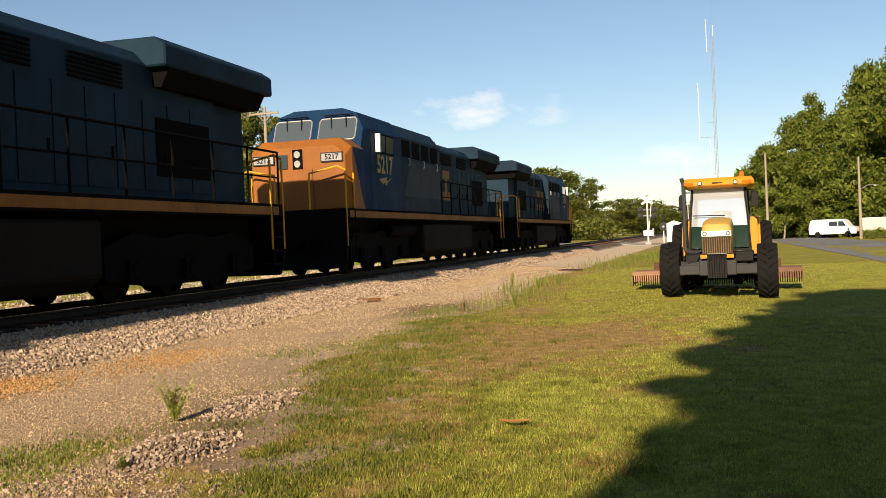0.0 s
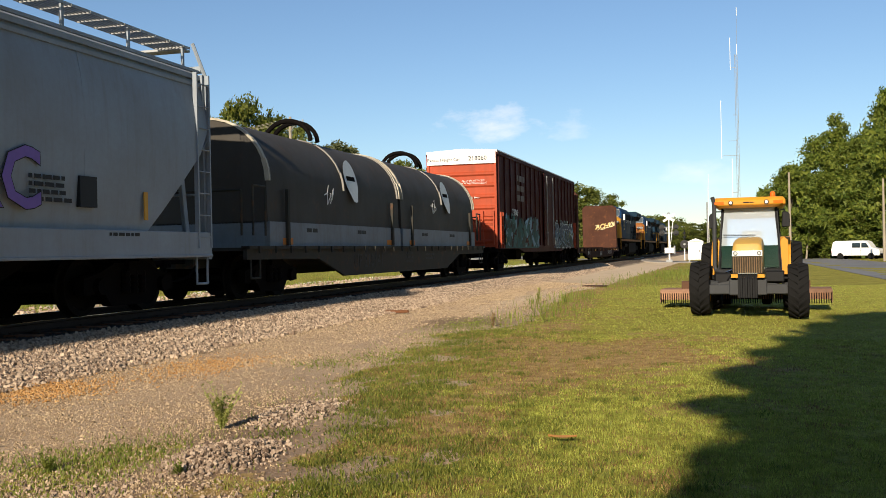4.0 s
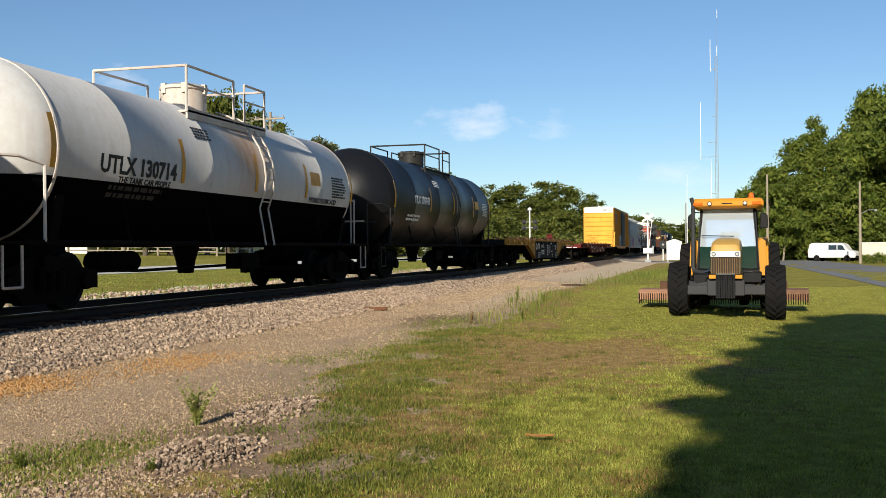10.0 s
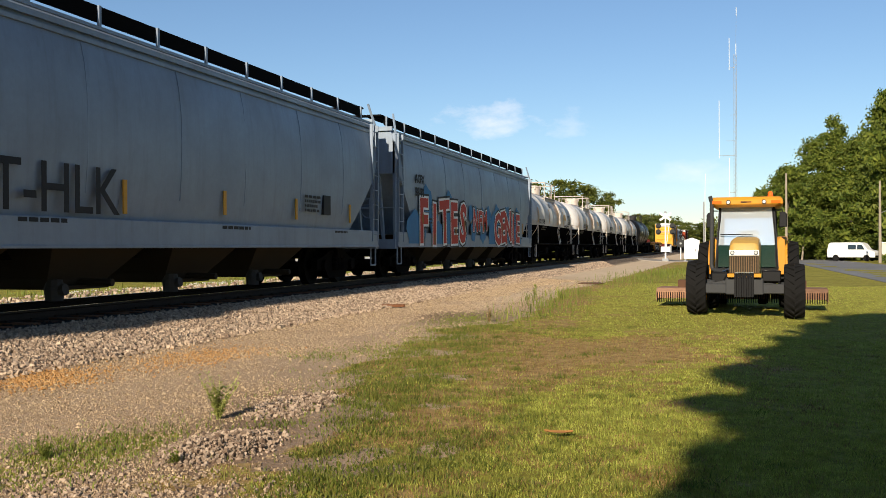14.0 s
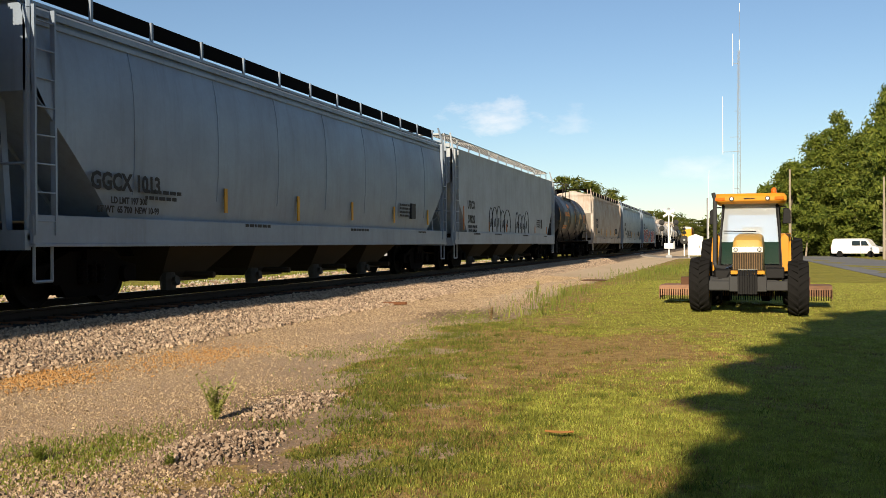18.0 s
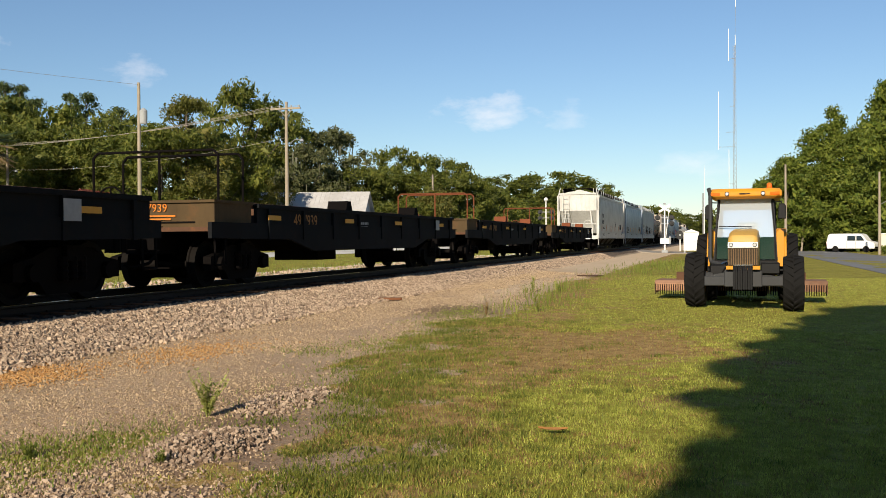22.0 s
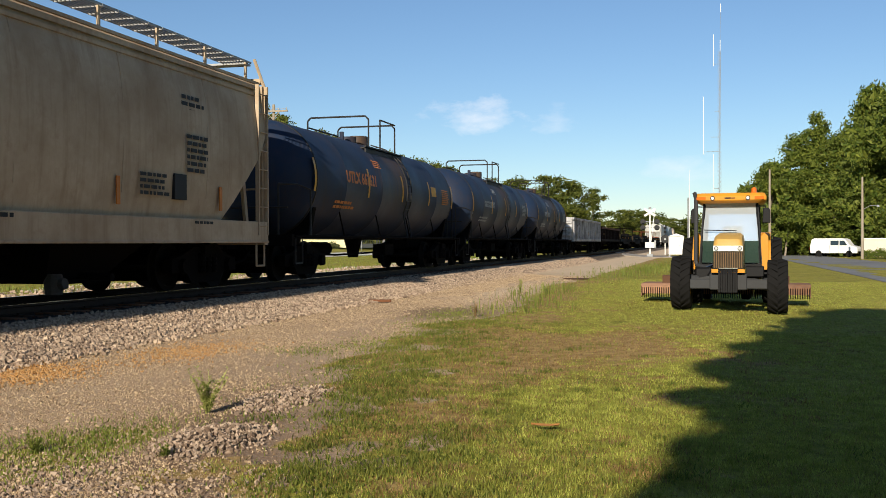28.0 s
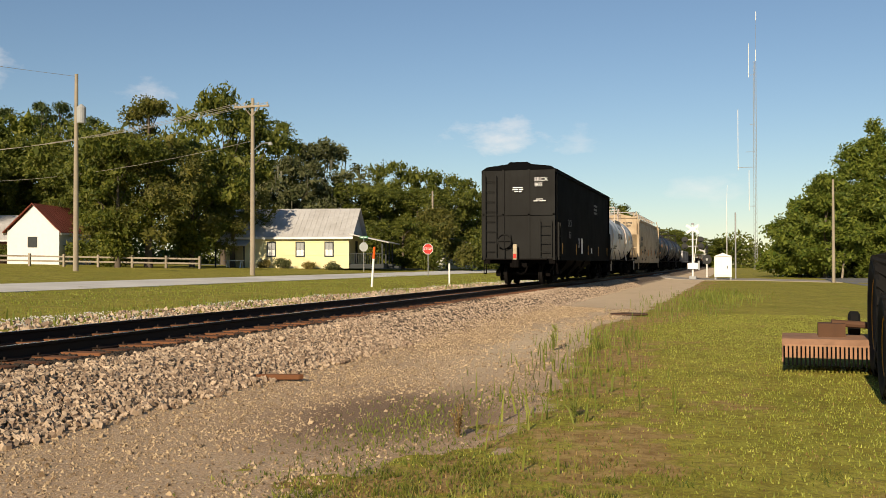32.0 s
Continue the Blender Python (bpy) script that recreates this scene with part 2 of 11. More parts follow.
# ---- mesh tools ----
class M:
    """Collects faces for one mesh."""

    def __init__(self):
        self.v, self.f = [], []

    def add(self, verts, faces):
        k = len(self.v)
        self.v += [tuple(p) for p in verts]
        self.f += [tuple(i + k for i in q) for q in faces]
        return self

    def box(self, x0, x1, y0, y1, z0, z1):
        vs = [(x, y, z) for x in (x0, x1) for y in (y0, y1) for z in (z0, z1)]
        return self.add(vs, [(0, 1, 3, 2), (4, 6, 7, 5), (0, 4, 5, 1), (2, 3, 7, 6), (0, 2, 6, 4), (1, 5, 7, 3)])

    def bar(self, p, q, r, n=6):
        """A round bar from p to q."""
        p, q = Vector(p), Vector(q)
        d = (q - p).normalized()
        u = d.orthogonal().normalized()
        w = d.cross(u)
        ring = [(u * math.cos(a) + w * math.sin(a)) * r for a in (2 * math.pi * i / n for i in range(n))]
        vs = [p + o for o in ring] + [q + o for o in ring]
        fs = [(i, (i + 1) % n, n + (i + 1) % n, n + i) for i in range(n)]
        fs += [tuple(range(n - 1, -1, -1)), tuple(range(n, 2 * n))]
        return self.add(vs, fs)

    def pipe(self, pts, r, n=6):
        for a, b in zip(pts, pts[1:]):
            self.bar(a, b, r, n)
        return self

    def beam(self, p, q, w, h):
        """A square bar from p to q, w across and h along its upper side."""
        p, q = Vector(p), Vector(q)
        d = (q - p).normalized()
        up = Vector((0, 0, 1)) if abs(d.z) < 0.95 else Vector((0, 1, 0))
        u = d.cross(up).normalized() * (w / 2)
        k = u.normalized().cross(d) * (h / 2)
        vs = [e + s * u + t * k for e in (p, q) for s, t in ((-1, -1), (1, -1), (1, 1), (-1, 1))]
        return self.add(vs, [(0, 1, 2, 3), (7, 6, 5, 4), (0, 4, 5, 1), (1, 5, 6, 2), (2, 6, 7, 3), (3, 7, 4, 0)])

    def prism(self, prof, a, b, axis="y"):
        """A profile of (p, q) carried from a to b along an axis: x: (y, z), y: (x, z), z: (x, y)."""
        put = {"y": lambda p, q, s: (p, s, q), "x": lambda p, q, s: (s, p, q), "z": lambda p, q, s: (p, q, s)}[axis]
        n = len(prof)
        vs = [put(p, q, a) for p, q in prof] + [put(p, q, b) for p, q in prof]
        fs = [(i, (i + 1) % n, n + (i + 1) % n, n + i) for i in range(n)] + [tuple(range(n - 1, -1, -1)), tuple(range(n, 2 * n))]
        return self.add(vs, fs)

    def lathe(self, prof, n=32, axis="y", centre=(0, 0, 0)):
        """Turns (along, radius) rows round an axis."""
        cx, cy, cz = centre
        vs, fs = [], []
        for s, r in prof:
            for i in range(n):
                a = 2 * math.pi * i / n
                c, k = math.cos(a) * r, math.sin(a) * r
                vs.append({"y": (cx + c, cy + s, cz + k), "x": (cx + s, cy + c, cz + k), "z": (cx + c, cy + k, cz + s)}[axis])
        for j in range(len(prof) - 1):
            for i in range(n):
                fs.append((j * n + i, j * n + (i + 1) % n, (j + 1) * n + (i + 1) % n, (j + 1) * n + i))
        fs += [tuple(range(n - 1, -1, -1)), tuple(range((len(prof) - 1) * n, len(prof) * n))]
        return self.add(vs, fs)

    def strips(self, rings, caps=True):
        """Joins rings of equally many points."""
        n = len(rings[0])
        vs = [p for ring in rings for p in ring]
        fs = [(j * n + i, j * n + (i + 1) % n, (j + 1) * n + (i + 1) % n, (j + 1) * n + i) for j in range(len(rings) - 1) for i in range(n)]
        if caps:
            fs += [tuple(range(n - 1, -1, -1)), tuple(range((len(rings) - 1) * n, len(rings) * n))]
        return self.add(vs, fs)

    def mesh(self, name, mat, smooth=False, bevel=0.0):
        me = bpy.data.meshes.new(name)
        me.from_pydata([tuple(p) for p in self.v], [], self.f)
        bm = bmesh.new()
        bm.from_mesh(me)
        bmesh.ops.recalc_face_normals(bm, faces=bm.faces)
        if bevel:
            sharp = [e for e in bm.edges if len(e.link_faces) == 2 and e.calc_face_angle(0) > 0.6]
            bmesh.ops.bevel(bm, geom=sharp, offset=bevel, segments=1, affect="EDGES", clamp_overlap=True)
        bm.to_mesh(me)
        bm.free()
        me.materials.append(mat)
        if smooth:
            me.shade_smooth()
            me.set_sharp_from_angle(angle=radians(38))
        return me


def part(name, m, mat, parent, label="", at=None, smooth=False, bevel=0.0):
    me = m if isinstance(m, bpy.types.Mesh) else m.mesh(name, mat, smooth, bevel)
    ob = new(name, me)
    ob.parent = parent
    if at is not None:
        ob.matrix_basis = at if isinstance(at, Matrix) else Matrix.Translation(at)
    if label:
        tagged(ob, label=label)
    return ob


def thing(name, label, category, at=(0, 0, 0), group="", kind=""):
    ob = new(name)
    ob.empty_display_size = 0.2
    ob.matrix_basis = at if isinstance(at, Matrix) else Matrix.Translation(at)
    return tagged(ob, label, category, group, kind)


def letters(text, size, mat, parent, m, name="lettering", fat=0.0, shear=0.0, spacing=1.0, label=""):
    """Flat lettering in its own plane, posed by m in the parent's space."""
    cu = bpy.data.curves.new("text", "FONT")
    cu.body, cu.size, cu.extrude, cu.offset, cu.shear, cu.space_character = text, size, 0.002, fat, shear, spacing
    cu.align_x, cu.align_y, cu.resolution_u = "CENTER", "CENTER", 2
    tmp = bpy.data.objects.new("text", cu)
    me = bpy.data.meshes.new_from_object(tmp)
    bpy.data.objects.remove(tmp)
    me.materials.clear()
    me.materials.append(mat)
    ob = part(name, me, mat, parent, label, m)
    return ob


def side_pose(y, z, x=1.52, tilt=0.0):
    """On the flank that faces +x: reading from -y to +y, upright."""
    return Matrix.Translation((x, y, z)) @ Matrix(((0, 0, 1, 0), (1, 0, 0, 0), (0, 1, 0, 0), (0, 0, 0, 1))) @ pose(0, 0, 0, tilt)


def end_pose(x, z, y):
    """On the face that looks to -y, upright."""
    return Matrix.Translation((x, y, z)) @ pose(0, 0, 0, 90, 0, 0)


def bars(m, y, z, w, h, rows, x=1.52, seed=0):
    """Rows of small lettering that cannot be read, as bars on the flank."""
    rnd = random.Random(seed)
    for i in range(rows):
        zz, yy = z - i * h * 1.7, y
        while yy < y + w * (1 - 0.25 * rnd.random()):
            ln = h * rnd.choice((1.2, 2.2, 3.0))
            m.box(x, x + 0.004, yy, min(yy + ln, y + w), zz, zz + h)
            yy += ln + h * 0.7
    return m

# ---- ground ----
EDGE_Y = (-60, 0, 5.4, 6.1, 7.3, 9.3, 12.0, 15.1, 17.3, 20.2, 22.9, 29.4, 35.3, 38, 48.5, 100, 700)
EDGE_X = (-1.9, -2.2, -2.55, -2.75, -3.05, -3.55, -4.6, -4.8, -5.05, -4.6, -4.55, -5.1, -5.65, -5.3, -5.05, -4.8, -4.8)
PROFILE_X = (-400, -120, -60, -39, -28.5, -24, -18, -13.9, -12.6, -12.1, -8.95, -8.6, -7.8, -6.5, -4.5, 0, 1.6, 5, 8, 400)
PROFILE_Z = (3.2, 2.0, 1.5, 1.08, 0.76, 0.63, 0.52, 0.36, 0.45, 0.48, 0.48, 0.43, 0.12, 0.05, 0.0, 0.0, -0.07, -0.09, 0.0, 0.0)


def dry_at(x, y):
    """How parched the lawn is: one broad straw patch and scattered small ones."""
    x, y = np.asarray(x, float), np.asarray(y, float)
    big = np.exp(-((x + 1.7) / 2.1) ** 2 - ((y - 14.6) / 3.3) ** 2)
    edge = 1.15 * np.exp(-((x - np.interp(y, EDGE_Y, EDGE_X) - 0.45) / 1.5) ** 2)
    wav = np.sin(1.7 * x + 0.6 * y + 1.3) * np.sin(0.45 * x - 1.15 * y + 0.4) + 0.7 * np.sin(3.1 * x - 1.9 * y) * np.sin(2.3 * y + 1.1 * x + 2)
    fine = np.sin(7.3 * x + 2.1 * y) * np.sin(5.9 * y - 3.3 * x + 1) + np.sin(11.7 * x - 4.3 * y + 2) * np.sin(8.1 * y + 2.9 * x)
    return np.clip(1.15 * big + 0.6 * edge + 0.28 * wav + 0.16 * fine, 0, 1)


def ground_z(x, y):
    return np.interp(x, PROFILE_X, PROFILE_Z) - 0.22 * np.clip((np.asarray(y, float) - 50) / 65, 0, 1) * np.clip((np.asarray(x, float) - 4) / 6, 0, 1)


def edge_islands(x, y):
    """Uneven reach of the turf along its edge, from clump to clump."""
    return np.array([1.9 * noise.noise(Vector((a * 1.0, b * 0.75, 21))) + 1.1 * noise.noise(Vector((a * 3.2, b * 2.2, 25))) for a, b in zip(x, y)])


def _zone_ground():
    xs = np.unique(np.concatenate([np.linspace(-500, -60, 12), np.linspace(-60, -16, 40), np.linspace(-16, 8, 150), np.linspace(8, 40, 24), np.linspace(40, 500, 12)]))
    ys = np.unique(np.concatenate([np.linspace(-760, -80, 12), np.linspace(-80, 2, 14), np.linspace(2, 32, 190), np.linspace(32, 80, 90), np.linspace(80, 160, 40), np.linspace(160, 900, 16)]))
    X, Y = np.meshgrid(xs, ys, indexing="ij")
    Z = ground_z(X, Y)
    bumps = np.array([noise.noise(Vector((x * 0.6, y * 0.6, 0))) * 0.035 + noise.noise(Vector((x * 2.3, y * 2.3, 4))) * 0.012 for x, y in zip(X.ravel(), Y.ravel())]).reshape(X.shape)
    near = (X > -9.4) & (X < 7.5) & (Y < 80)
    Z = Z + np.where((X > -12.2) & (X < -8.9), 0.0, np.where(near, bumps * 0.1, bumps))
    nx, ny = X.shape
    verts = np.stack([X, Y, Z], -1).reshape(-1, 3)
    idx = np.arange(nx * ny).reshape(nx, ny)
    faces = np.stack([idx[:-1, :-1], idx[1:, :-1], idx[1:, 1:], idx[:-1, 1:]], -1).reshape(-1, 4)
    me = bpy.data.meshes.new("ground")
    me.from_pydata(verts.tolist(), [], faces.tolist())
    me.shade_smooth()
    wob = np.array([noise.noise(Vector((x * 1.1, y * 0.9, 7))) * 0.55 + noise.noise(Vector((x * 3.5, y * 3.0, 9))) * 0.3 for x, y in zip(X.ravel(), Y.ravel())])
    x, y = X.ravel(), Y.ravel()
    edge = np.interp(y, EDGE_Y, EDGE_X)
    soft = lambda v, w: np.clip(v / w + 0.5, 0, 1)
    near_edge = (np.abs(x - edge) < 2.6) & (y > 3) & (y < 30)
    reach = np.zeros_like(x)
    reach[near_edge] = edge_islands(x[near_edge], y[near_edge]) * np.clip((26 - y[near_edge]) / 10, 0, 1)
    grass = soft(x - edge - 0.25 + reach + wob * 0.4, 0.35)
    grass = np.maximum(grass, soft(-13.8 - x + wob * 0.8, 0.5))
    strip = np.exp(-((x + 4.55) / 0.35) ** 2 - ((y - 6.4) / 1.2) ** 2) * 1.3
    grass = np.maximum(grass, np.clip(strip + wob * 0.6, 0, 1) * (strip > 0.15))
    bare = np.clip(dry_at(x, y) * 1.1 + 1.3 * np.exp(-((x + 0.45) / 0.3) ** 2 - ((y - 9.8) / 0.4) ** 2) + wob * 0.5 - 0.2, 0, 1) * (x > -5.6)
    far_gravel = np.exp(-((x + 15.0) / 0.85) ** 2) * np.clip(0.75 + wob, 0, 1)
    ballast = soft(x + 13.6 + wob * 0.5, 0.4) * soft(-7.8 - x + wob * 0.35, 0.4)
    orange = np.clip(np.exp(-((x + 7.3) / 0.45) ** 2 - ((y - 9.4) / 0.9) ** 2) + 0.8 * np.exp(-((x + 6.8) / 0.45) ** 2 - ((y - 12.1) / 1.2) ** 2), 0, 1)
    sand = np.clip(np.exp(-((x + 5.9) / 0.9) ** 2 - ((y - 31.5) / 8) ** 2) + np.clip((y - 38) / 12, 0, 1), 0, 1)
    trod = 1.0 * np.exp(-((x - edge + 0.7) / 1.0) ** 2) * np.clip((12 - y) / 4, 0, 1) * np.clip(0.85 + wob, 0, 1)
    wet = trod + np.clip(1.5 * np.exp(-((x + 5.5) / 1.0) ** 2 - ((y - 20.9) / 1.6) ** 2) + wob * 0.5, 0, 1) * (x < -4.3) * (x > -7.2)
    a = me.color_attributes.new("zone", "FLOAT_COLOR", "POINT")
    a.data.foreach_set("color", np.stack([grass, np.maximum(ballast, far_gravel * (x < -13.7)), bare, np.ones_like(x)], -1).ravel())
    b = me.color_attributes.new("soil", "FLOAT_COLOR", "POINT")
    # alpha masks the track bed, where stain and train shade are coloured in
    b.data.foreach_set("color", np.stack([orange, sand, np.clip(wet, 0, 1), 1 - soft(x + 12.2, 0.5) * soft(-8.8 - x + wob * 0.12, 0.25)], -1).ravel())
    m, nt, bs = _nodes("lawn_dirt_and_ballast")
    pv = _vec(nt, "Object")
    at = nt.nodes.new("ShaderNodeAttribute")
    at.attribute_name = "zone"
    so = nt.nodes.new("ShaderNodeAttribute")
    so.attribute_name = "soil"
    zr, sr = nt.nodes.new("ShaderNodeSeparateColor"), nt.nodes.new("ShaderNodeSeparateColor")
    nt.links.new(at.outputs["Color"], zr.inputs[0])
    nt.links.new(so.outputs["Color"], sr.inputs[0])
    n1, n2, n3 = _noise(nt, pv, 0.5, 5), _noise(nt, pv, 5.0, 6, 0.7), _noise(nt, pv, 42.0, 4, 0.7)
    vo = nt.nodes.new("ShaderNodeTexVoronoi")
    vo.inputs["Scale"].default_value = 26.0
    nt.links.new(pv, vo.inputs["Vector"])
    vs = nt.nodes.new("ShaderNodeSeparateColor")
    nt.links.new(vo.outputs["Color"], vs.inputs[0])
    lawn = _mix(nt, _ramp(nt, n1, 0.35, 0.65), (0.31, 0.31, 0.04), (0.46, 0.42, 0.075))
    lawn = _mix(nt, _math(nt, "MULTIPLY", _ramp(nt, n2, 0.5, 0.75), 0.5), lawn, (0.30, 0.23, 0.08))
    lawn = _mix(nt, _ramp(nt, _noise(nt, pv, 2.6, 6, 0.75), 0.42, 0.62), _mix(nt, 1.0, lawn, (0.72, 0.64, 0.6), "MULTIPLY"), lawn)
    lawn = _mix(nt, _math(nt, "MULTIPLY", _ramp(nt, n3, 0.4, 0.75), 0.6), lawn, (0.09, 0.09, 0.016))
    lawn = _mix(nt, _math(nt, "MULTIPLY", _ramp(nt, _noise(nt, pv, 11.0, 5, 0.75), 0.46, 0.62), 0.7), lawn, (0.13, 0.105, 0.02))
    dead = _mix(nt, _ramp(nt, n2, 0.35, 0.65), (0.20, 0.105, 0.042), (0.46, 0.31, 0.13))
    ragged = _math(nt, "SUBTRACT", _noise(nt, pv, 3.2, 8, 0.78), 0.5)
    parched = _ramp(nt, _math(nt, "ADD", zr.outputs[2], _math(nt, "MULTIPLY", ragged, 1.9)), 0.3, 0.62)
    lawn = _mix(nt, _math(nt, "MULTIPLY", parched, 0.85), lawn, dead)
    dirt = _mix(nt, n2, (0.46, 0.30, 0.16), (0.64, 0.46, 0.28))
    dirt = _mix(nt, _math(nt, "MULTIPLY", vs.outputs[0], 0.5), dirt, (0.60, 0.46, 0.33))
    fv = nt.nodes.new("ShaderNodeTexVoronoi")
    fv.inputs["Scale"].default_value = 62.0
    nt.links.new(pv, fv.inputs["Vector"])
    fs = nt.nodes.new("ShaderNodeSeparateColor")
    nt.links.new(fv.outputs["Color"], fs.inputs[0])
    dirt = _mix(nt, _ramp(nt, fs.outputs[0], 0.45, 0.9), dirt, (0.62, 0.49, 0.36))
    dirt = _mix(nt, _math(nt, "MULTIPLY", _ramp(nt, fv.outputs["Distance"], 0.25, 0.6), 0.45), dirt, (0.20, 0.125, 0.07))
    dirt = _mix(nt, _math(nt, "MULTIPLY", _ramp(nt, n3, 0.35, 0.7), 0.4), dirt, (0.20, 0.125, 0.07))
    dirt = _mix(nt, _math(nt, "MULTIPLY", sr.outputs[0], _math(nt, "MULTIPLY", n2, 1.3)), dirt, (0.46, 0.25, 0.10))
    dirt = _mix(nt, _math(nt, "MULTIPLY", sr.outputs[1], 0.75), dirt, (0.64, 0.50, 0.34))
    dirt = _mix(nt, _math(nt, "MULTIPLY", sr.outputs[2], 0.7), dirt, (0.13, 0.075, 0.048))
    stone = _mix(nt, vs.outputs[1], (0.20, 0.145, 0.105), (0.54, 0.42, 0.31))
    stone = _mix(nt, _ramp(nt, vo.outputs["Distance"], 0.0, 0.5, (1, 1, 1, 1), (0, 0, 0, 1)), (0.10, 0.075, 0.055), stone)
    # bed darkened in colour: oil stain plus the shade under the train
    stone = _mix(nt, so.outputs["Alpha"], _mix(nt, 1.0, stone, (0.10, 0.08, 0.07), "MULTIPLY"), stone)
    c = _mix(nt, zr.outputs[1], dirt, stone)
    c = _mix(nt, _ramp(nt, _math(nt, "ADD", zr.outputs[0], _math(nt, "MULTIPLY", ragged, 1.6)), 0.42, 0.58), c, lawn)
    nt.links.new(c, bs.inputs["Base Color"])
    bs.inputs["Roughness"].default_value = 0.95
    bs.inputs["Specular IOR Level"].default_value = 0.15
    _bump(nt, bs, _math(nt, "ADD", _math(nt, "MULTIPLY", vo.outputs["Distance"], 0.8), n3), 0.4, 0.02)
    me.materials.append(m)
    return tagged(new("ground", me), "mown lawn, gravelly dirt and ballast beside the railway", "ground", kind="structure")


_zone_ground()


def strip_mesh(name, pts_left, pts_right, mat, thick=0.03, label="", lift=0.02):
    """A paved strip that follows the ground between two edges."""
    n = len(pts_left)
    top = [(x, y, float(ground_z(x, y)) + lift) for x, y in pts_left] + [(x, y, float(ground_z(x, y)) + lift) for x, y in pts_right]
    bot = [(x, y, z - thick - lift - 0.1) for x, y, z in top]
    fs = [(i, i + 1, n + i + 1, n + i) for i in range(n - 1)]
    fs += [(i, i + 1, 2 * n + i + 1, 2 * n + i) for i in range(n - 1)] + [(n + i, n + i + 1, 3 * n + i + 1, 3 * n + i) for i in range(n - 1)]
    ob = new(name, M().add(top + bot, fs).mesh(name, mat))
    return tagged(ob, label, name.split("_")[-1], kind="structure")


def asphalt(name, col, chip):
    m, nt, b = _nodes(name)
    v = _vec(nt)
    n1, n2 = _noise(nt, v, 0.25, 5), _noise(nt, v, 30, 4, 0.7)
    c = _mix(nt, n2, col, chip)
    c = _mix(nt, _math(nt, "MULTIPLY", _ramp(nt, n1, 0.4, 0.7), 0.5), c, tuple(x * 0.6 for x in col))
    nt.links.new(c, b.inputs["Base Color"])
    b.inputs["Roughness"].default_value = 0.85
    _bump(nt, b, n2, 0.4, 0.01)
    return m


ASPHALT, PALE_ROAD = asphalt("worn_asphalt", (0.12, 0.12, 0.12), (0.24, 0.235, 0.23)), asphalt("pale_lime_gravel", (0.55, 0.52, 0.46), (0.75, 0.72, 0.66))
_ys = [-70 + 10 * i for i in range(60)]
strip_mesh("gravel_road", [(-28.5, y) for y in _ys], [(-24.0, y) for y in _ys], PALE_ROAD, label="pale lime-gravel road beyond the railway")
strip_mesh("asphalt_road", [(6.6, y) for y in _ys], [(13.4, y) for y in _ys], ASPHALT, label="worn asphalt road beside the lawn")
strip_mesh("crossing_road", [(x, 105 + 0.02 * x) for x in (-60, -40, -28.6)], [(x, 113 + 0.02 * x) for x in (-60, -40, -28.6)], ASPHALT, label="side road towards the level crossing", lift=0.024)
strip_mesh("crossing_road", [(x, 105 + 0.02 * x) for x in (-23.9, -18, -13.9, -12.2)], [(x, 113 + 0.02 * x) for x in (-23.9, -18, -13.9, -12.2)], ASPHALT, label="side road towards the level crossing", lift=0.024)
strip_mesh("crossing_road", [(x, 100 - 0.1 * x) for x in (-8.9, -8, -6.5, -4.5, 0, 6.5)], [(x, 111 - 0.1 * x) for x in (-8.9, -8, -6.5, -4.5, 0, 6.5)], asphalt("pale_apron", (0.26, 0.225, 0.18), (0.38, 0.33, 0.27)), label="asphalt apron of the level crossing", lift=0.03)

# ---- track ----
RAIL_STEEL = plain("rusty_rail_side", (0.035, 0.022, 0.016), 0.7, 0.4, 0.3, 10)
RAIL_HEAD = plain("bright_rail_head", (0.55, 0.55, 0.55), 0.22, 1.0, 0.1, 20, 0)
TIE_WOOD = pieced("weathered_tie_wood", (0.10, 0.042, 0.02), (0.24, 0.10, 0.045), 0.95, 14, 0.4, island=False)
TX = -10.46
track = tagged(new("railway_track"), "single railway track on wooden ties, rusty rails", "track", kind="structure")
for s in (-1, 1):
    x = TX + s * 0.755
    for y0, y1 in ((-700, -60), (-60, 60), (60, 180), (180, 420)):
        m = M().prism([(x - 0.07, 0.485), (x + 0.07, 0.485), (x + 0.07, 0.50), (x + 0.012, 0.525), (x + 0.012, 0.605), (x + 0.036, 0.62), (x + 0.036, 0.648), (x - 0.036, 0.648), (x - 0.036, 0.62), (x - 0.012, 0.605), (x - 0.012, 0.525), (x - 0.07, 0.50)], y0, y1)
        r = part("rail", m, RAIL_STEEL, track)
        part("rail_head", M().box(x - 0.028, x + 0.028, y0, y1, 0.6485, 0.6505), RAIL_HEAD, r)
_tie_meshes = []
_rnd = random.Random(11)
for k in range(4):
    dx = 0.03 * (_rnd.random() - 0.5)
    _tie_meshes.append(M().prism([(-1.3 + dx, -0.115), (1.3 + dx, -0.11), (1.3 + dx, 0.11), (-1.3 + dx, 0.115)], -0.15, 0.0, "z").mesh("tie", TIE_WOOD, bevel=0.012))
for i in range(300):
    y = -20 + i * 0.53
    part("tie", _tie_meshes[i % 4], None, track, at=pose(TX + _rnd.uniform(-0.05, 0.05), y + _rnd.uniform(-0.03, 0.03), 0.51 + _rnd.uniform(-0.012, 0.006), 0, 0, _rnd.uniform(-1.5, 1.5)))
_m = M()
for i in range(220):
    y = -20 + 300 * 0.53 + i * 0.53
    _m.box(TX - 1.3, TX + 1.3, y - 0.11, y + 0.11, 0.38, 0.51)
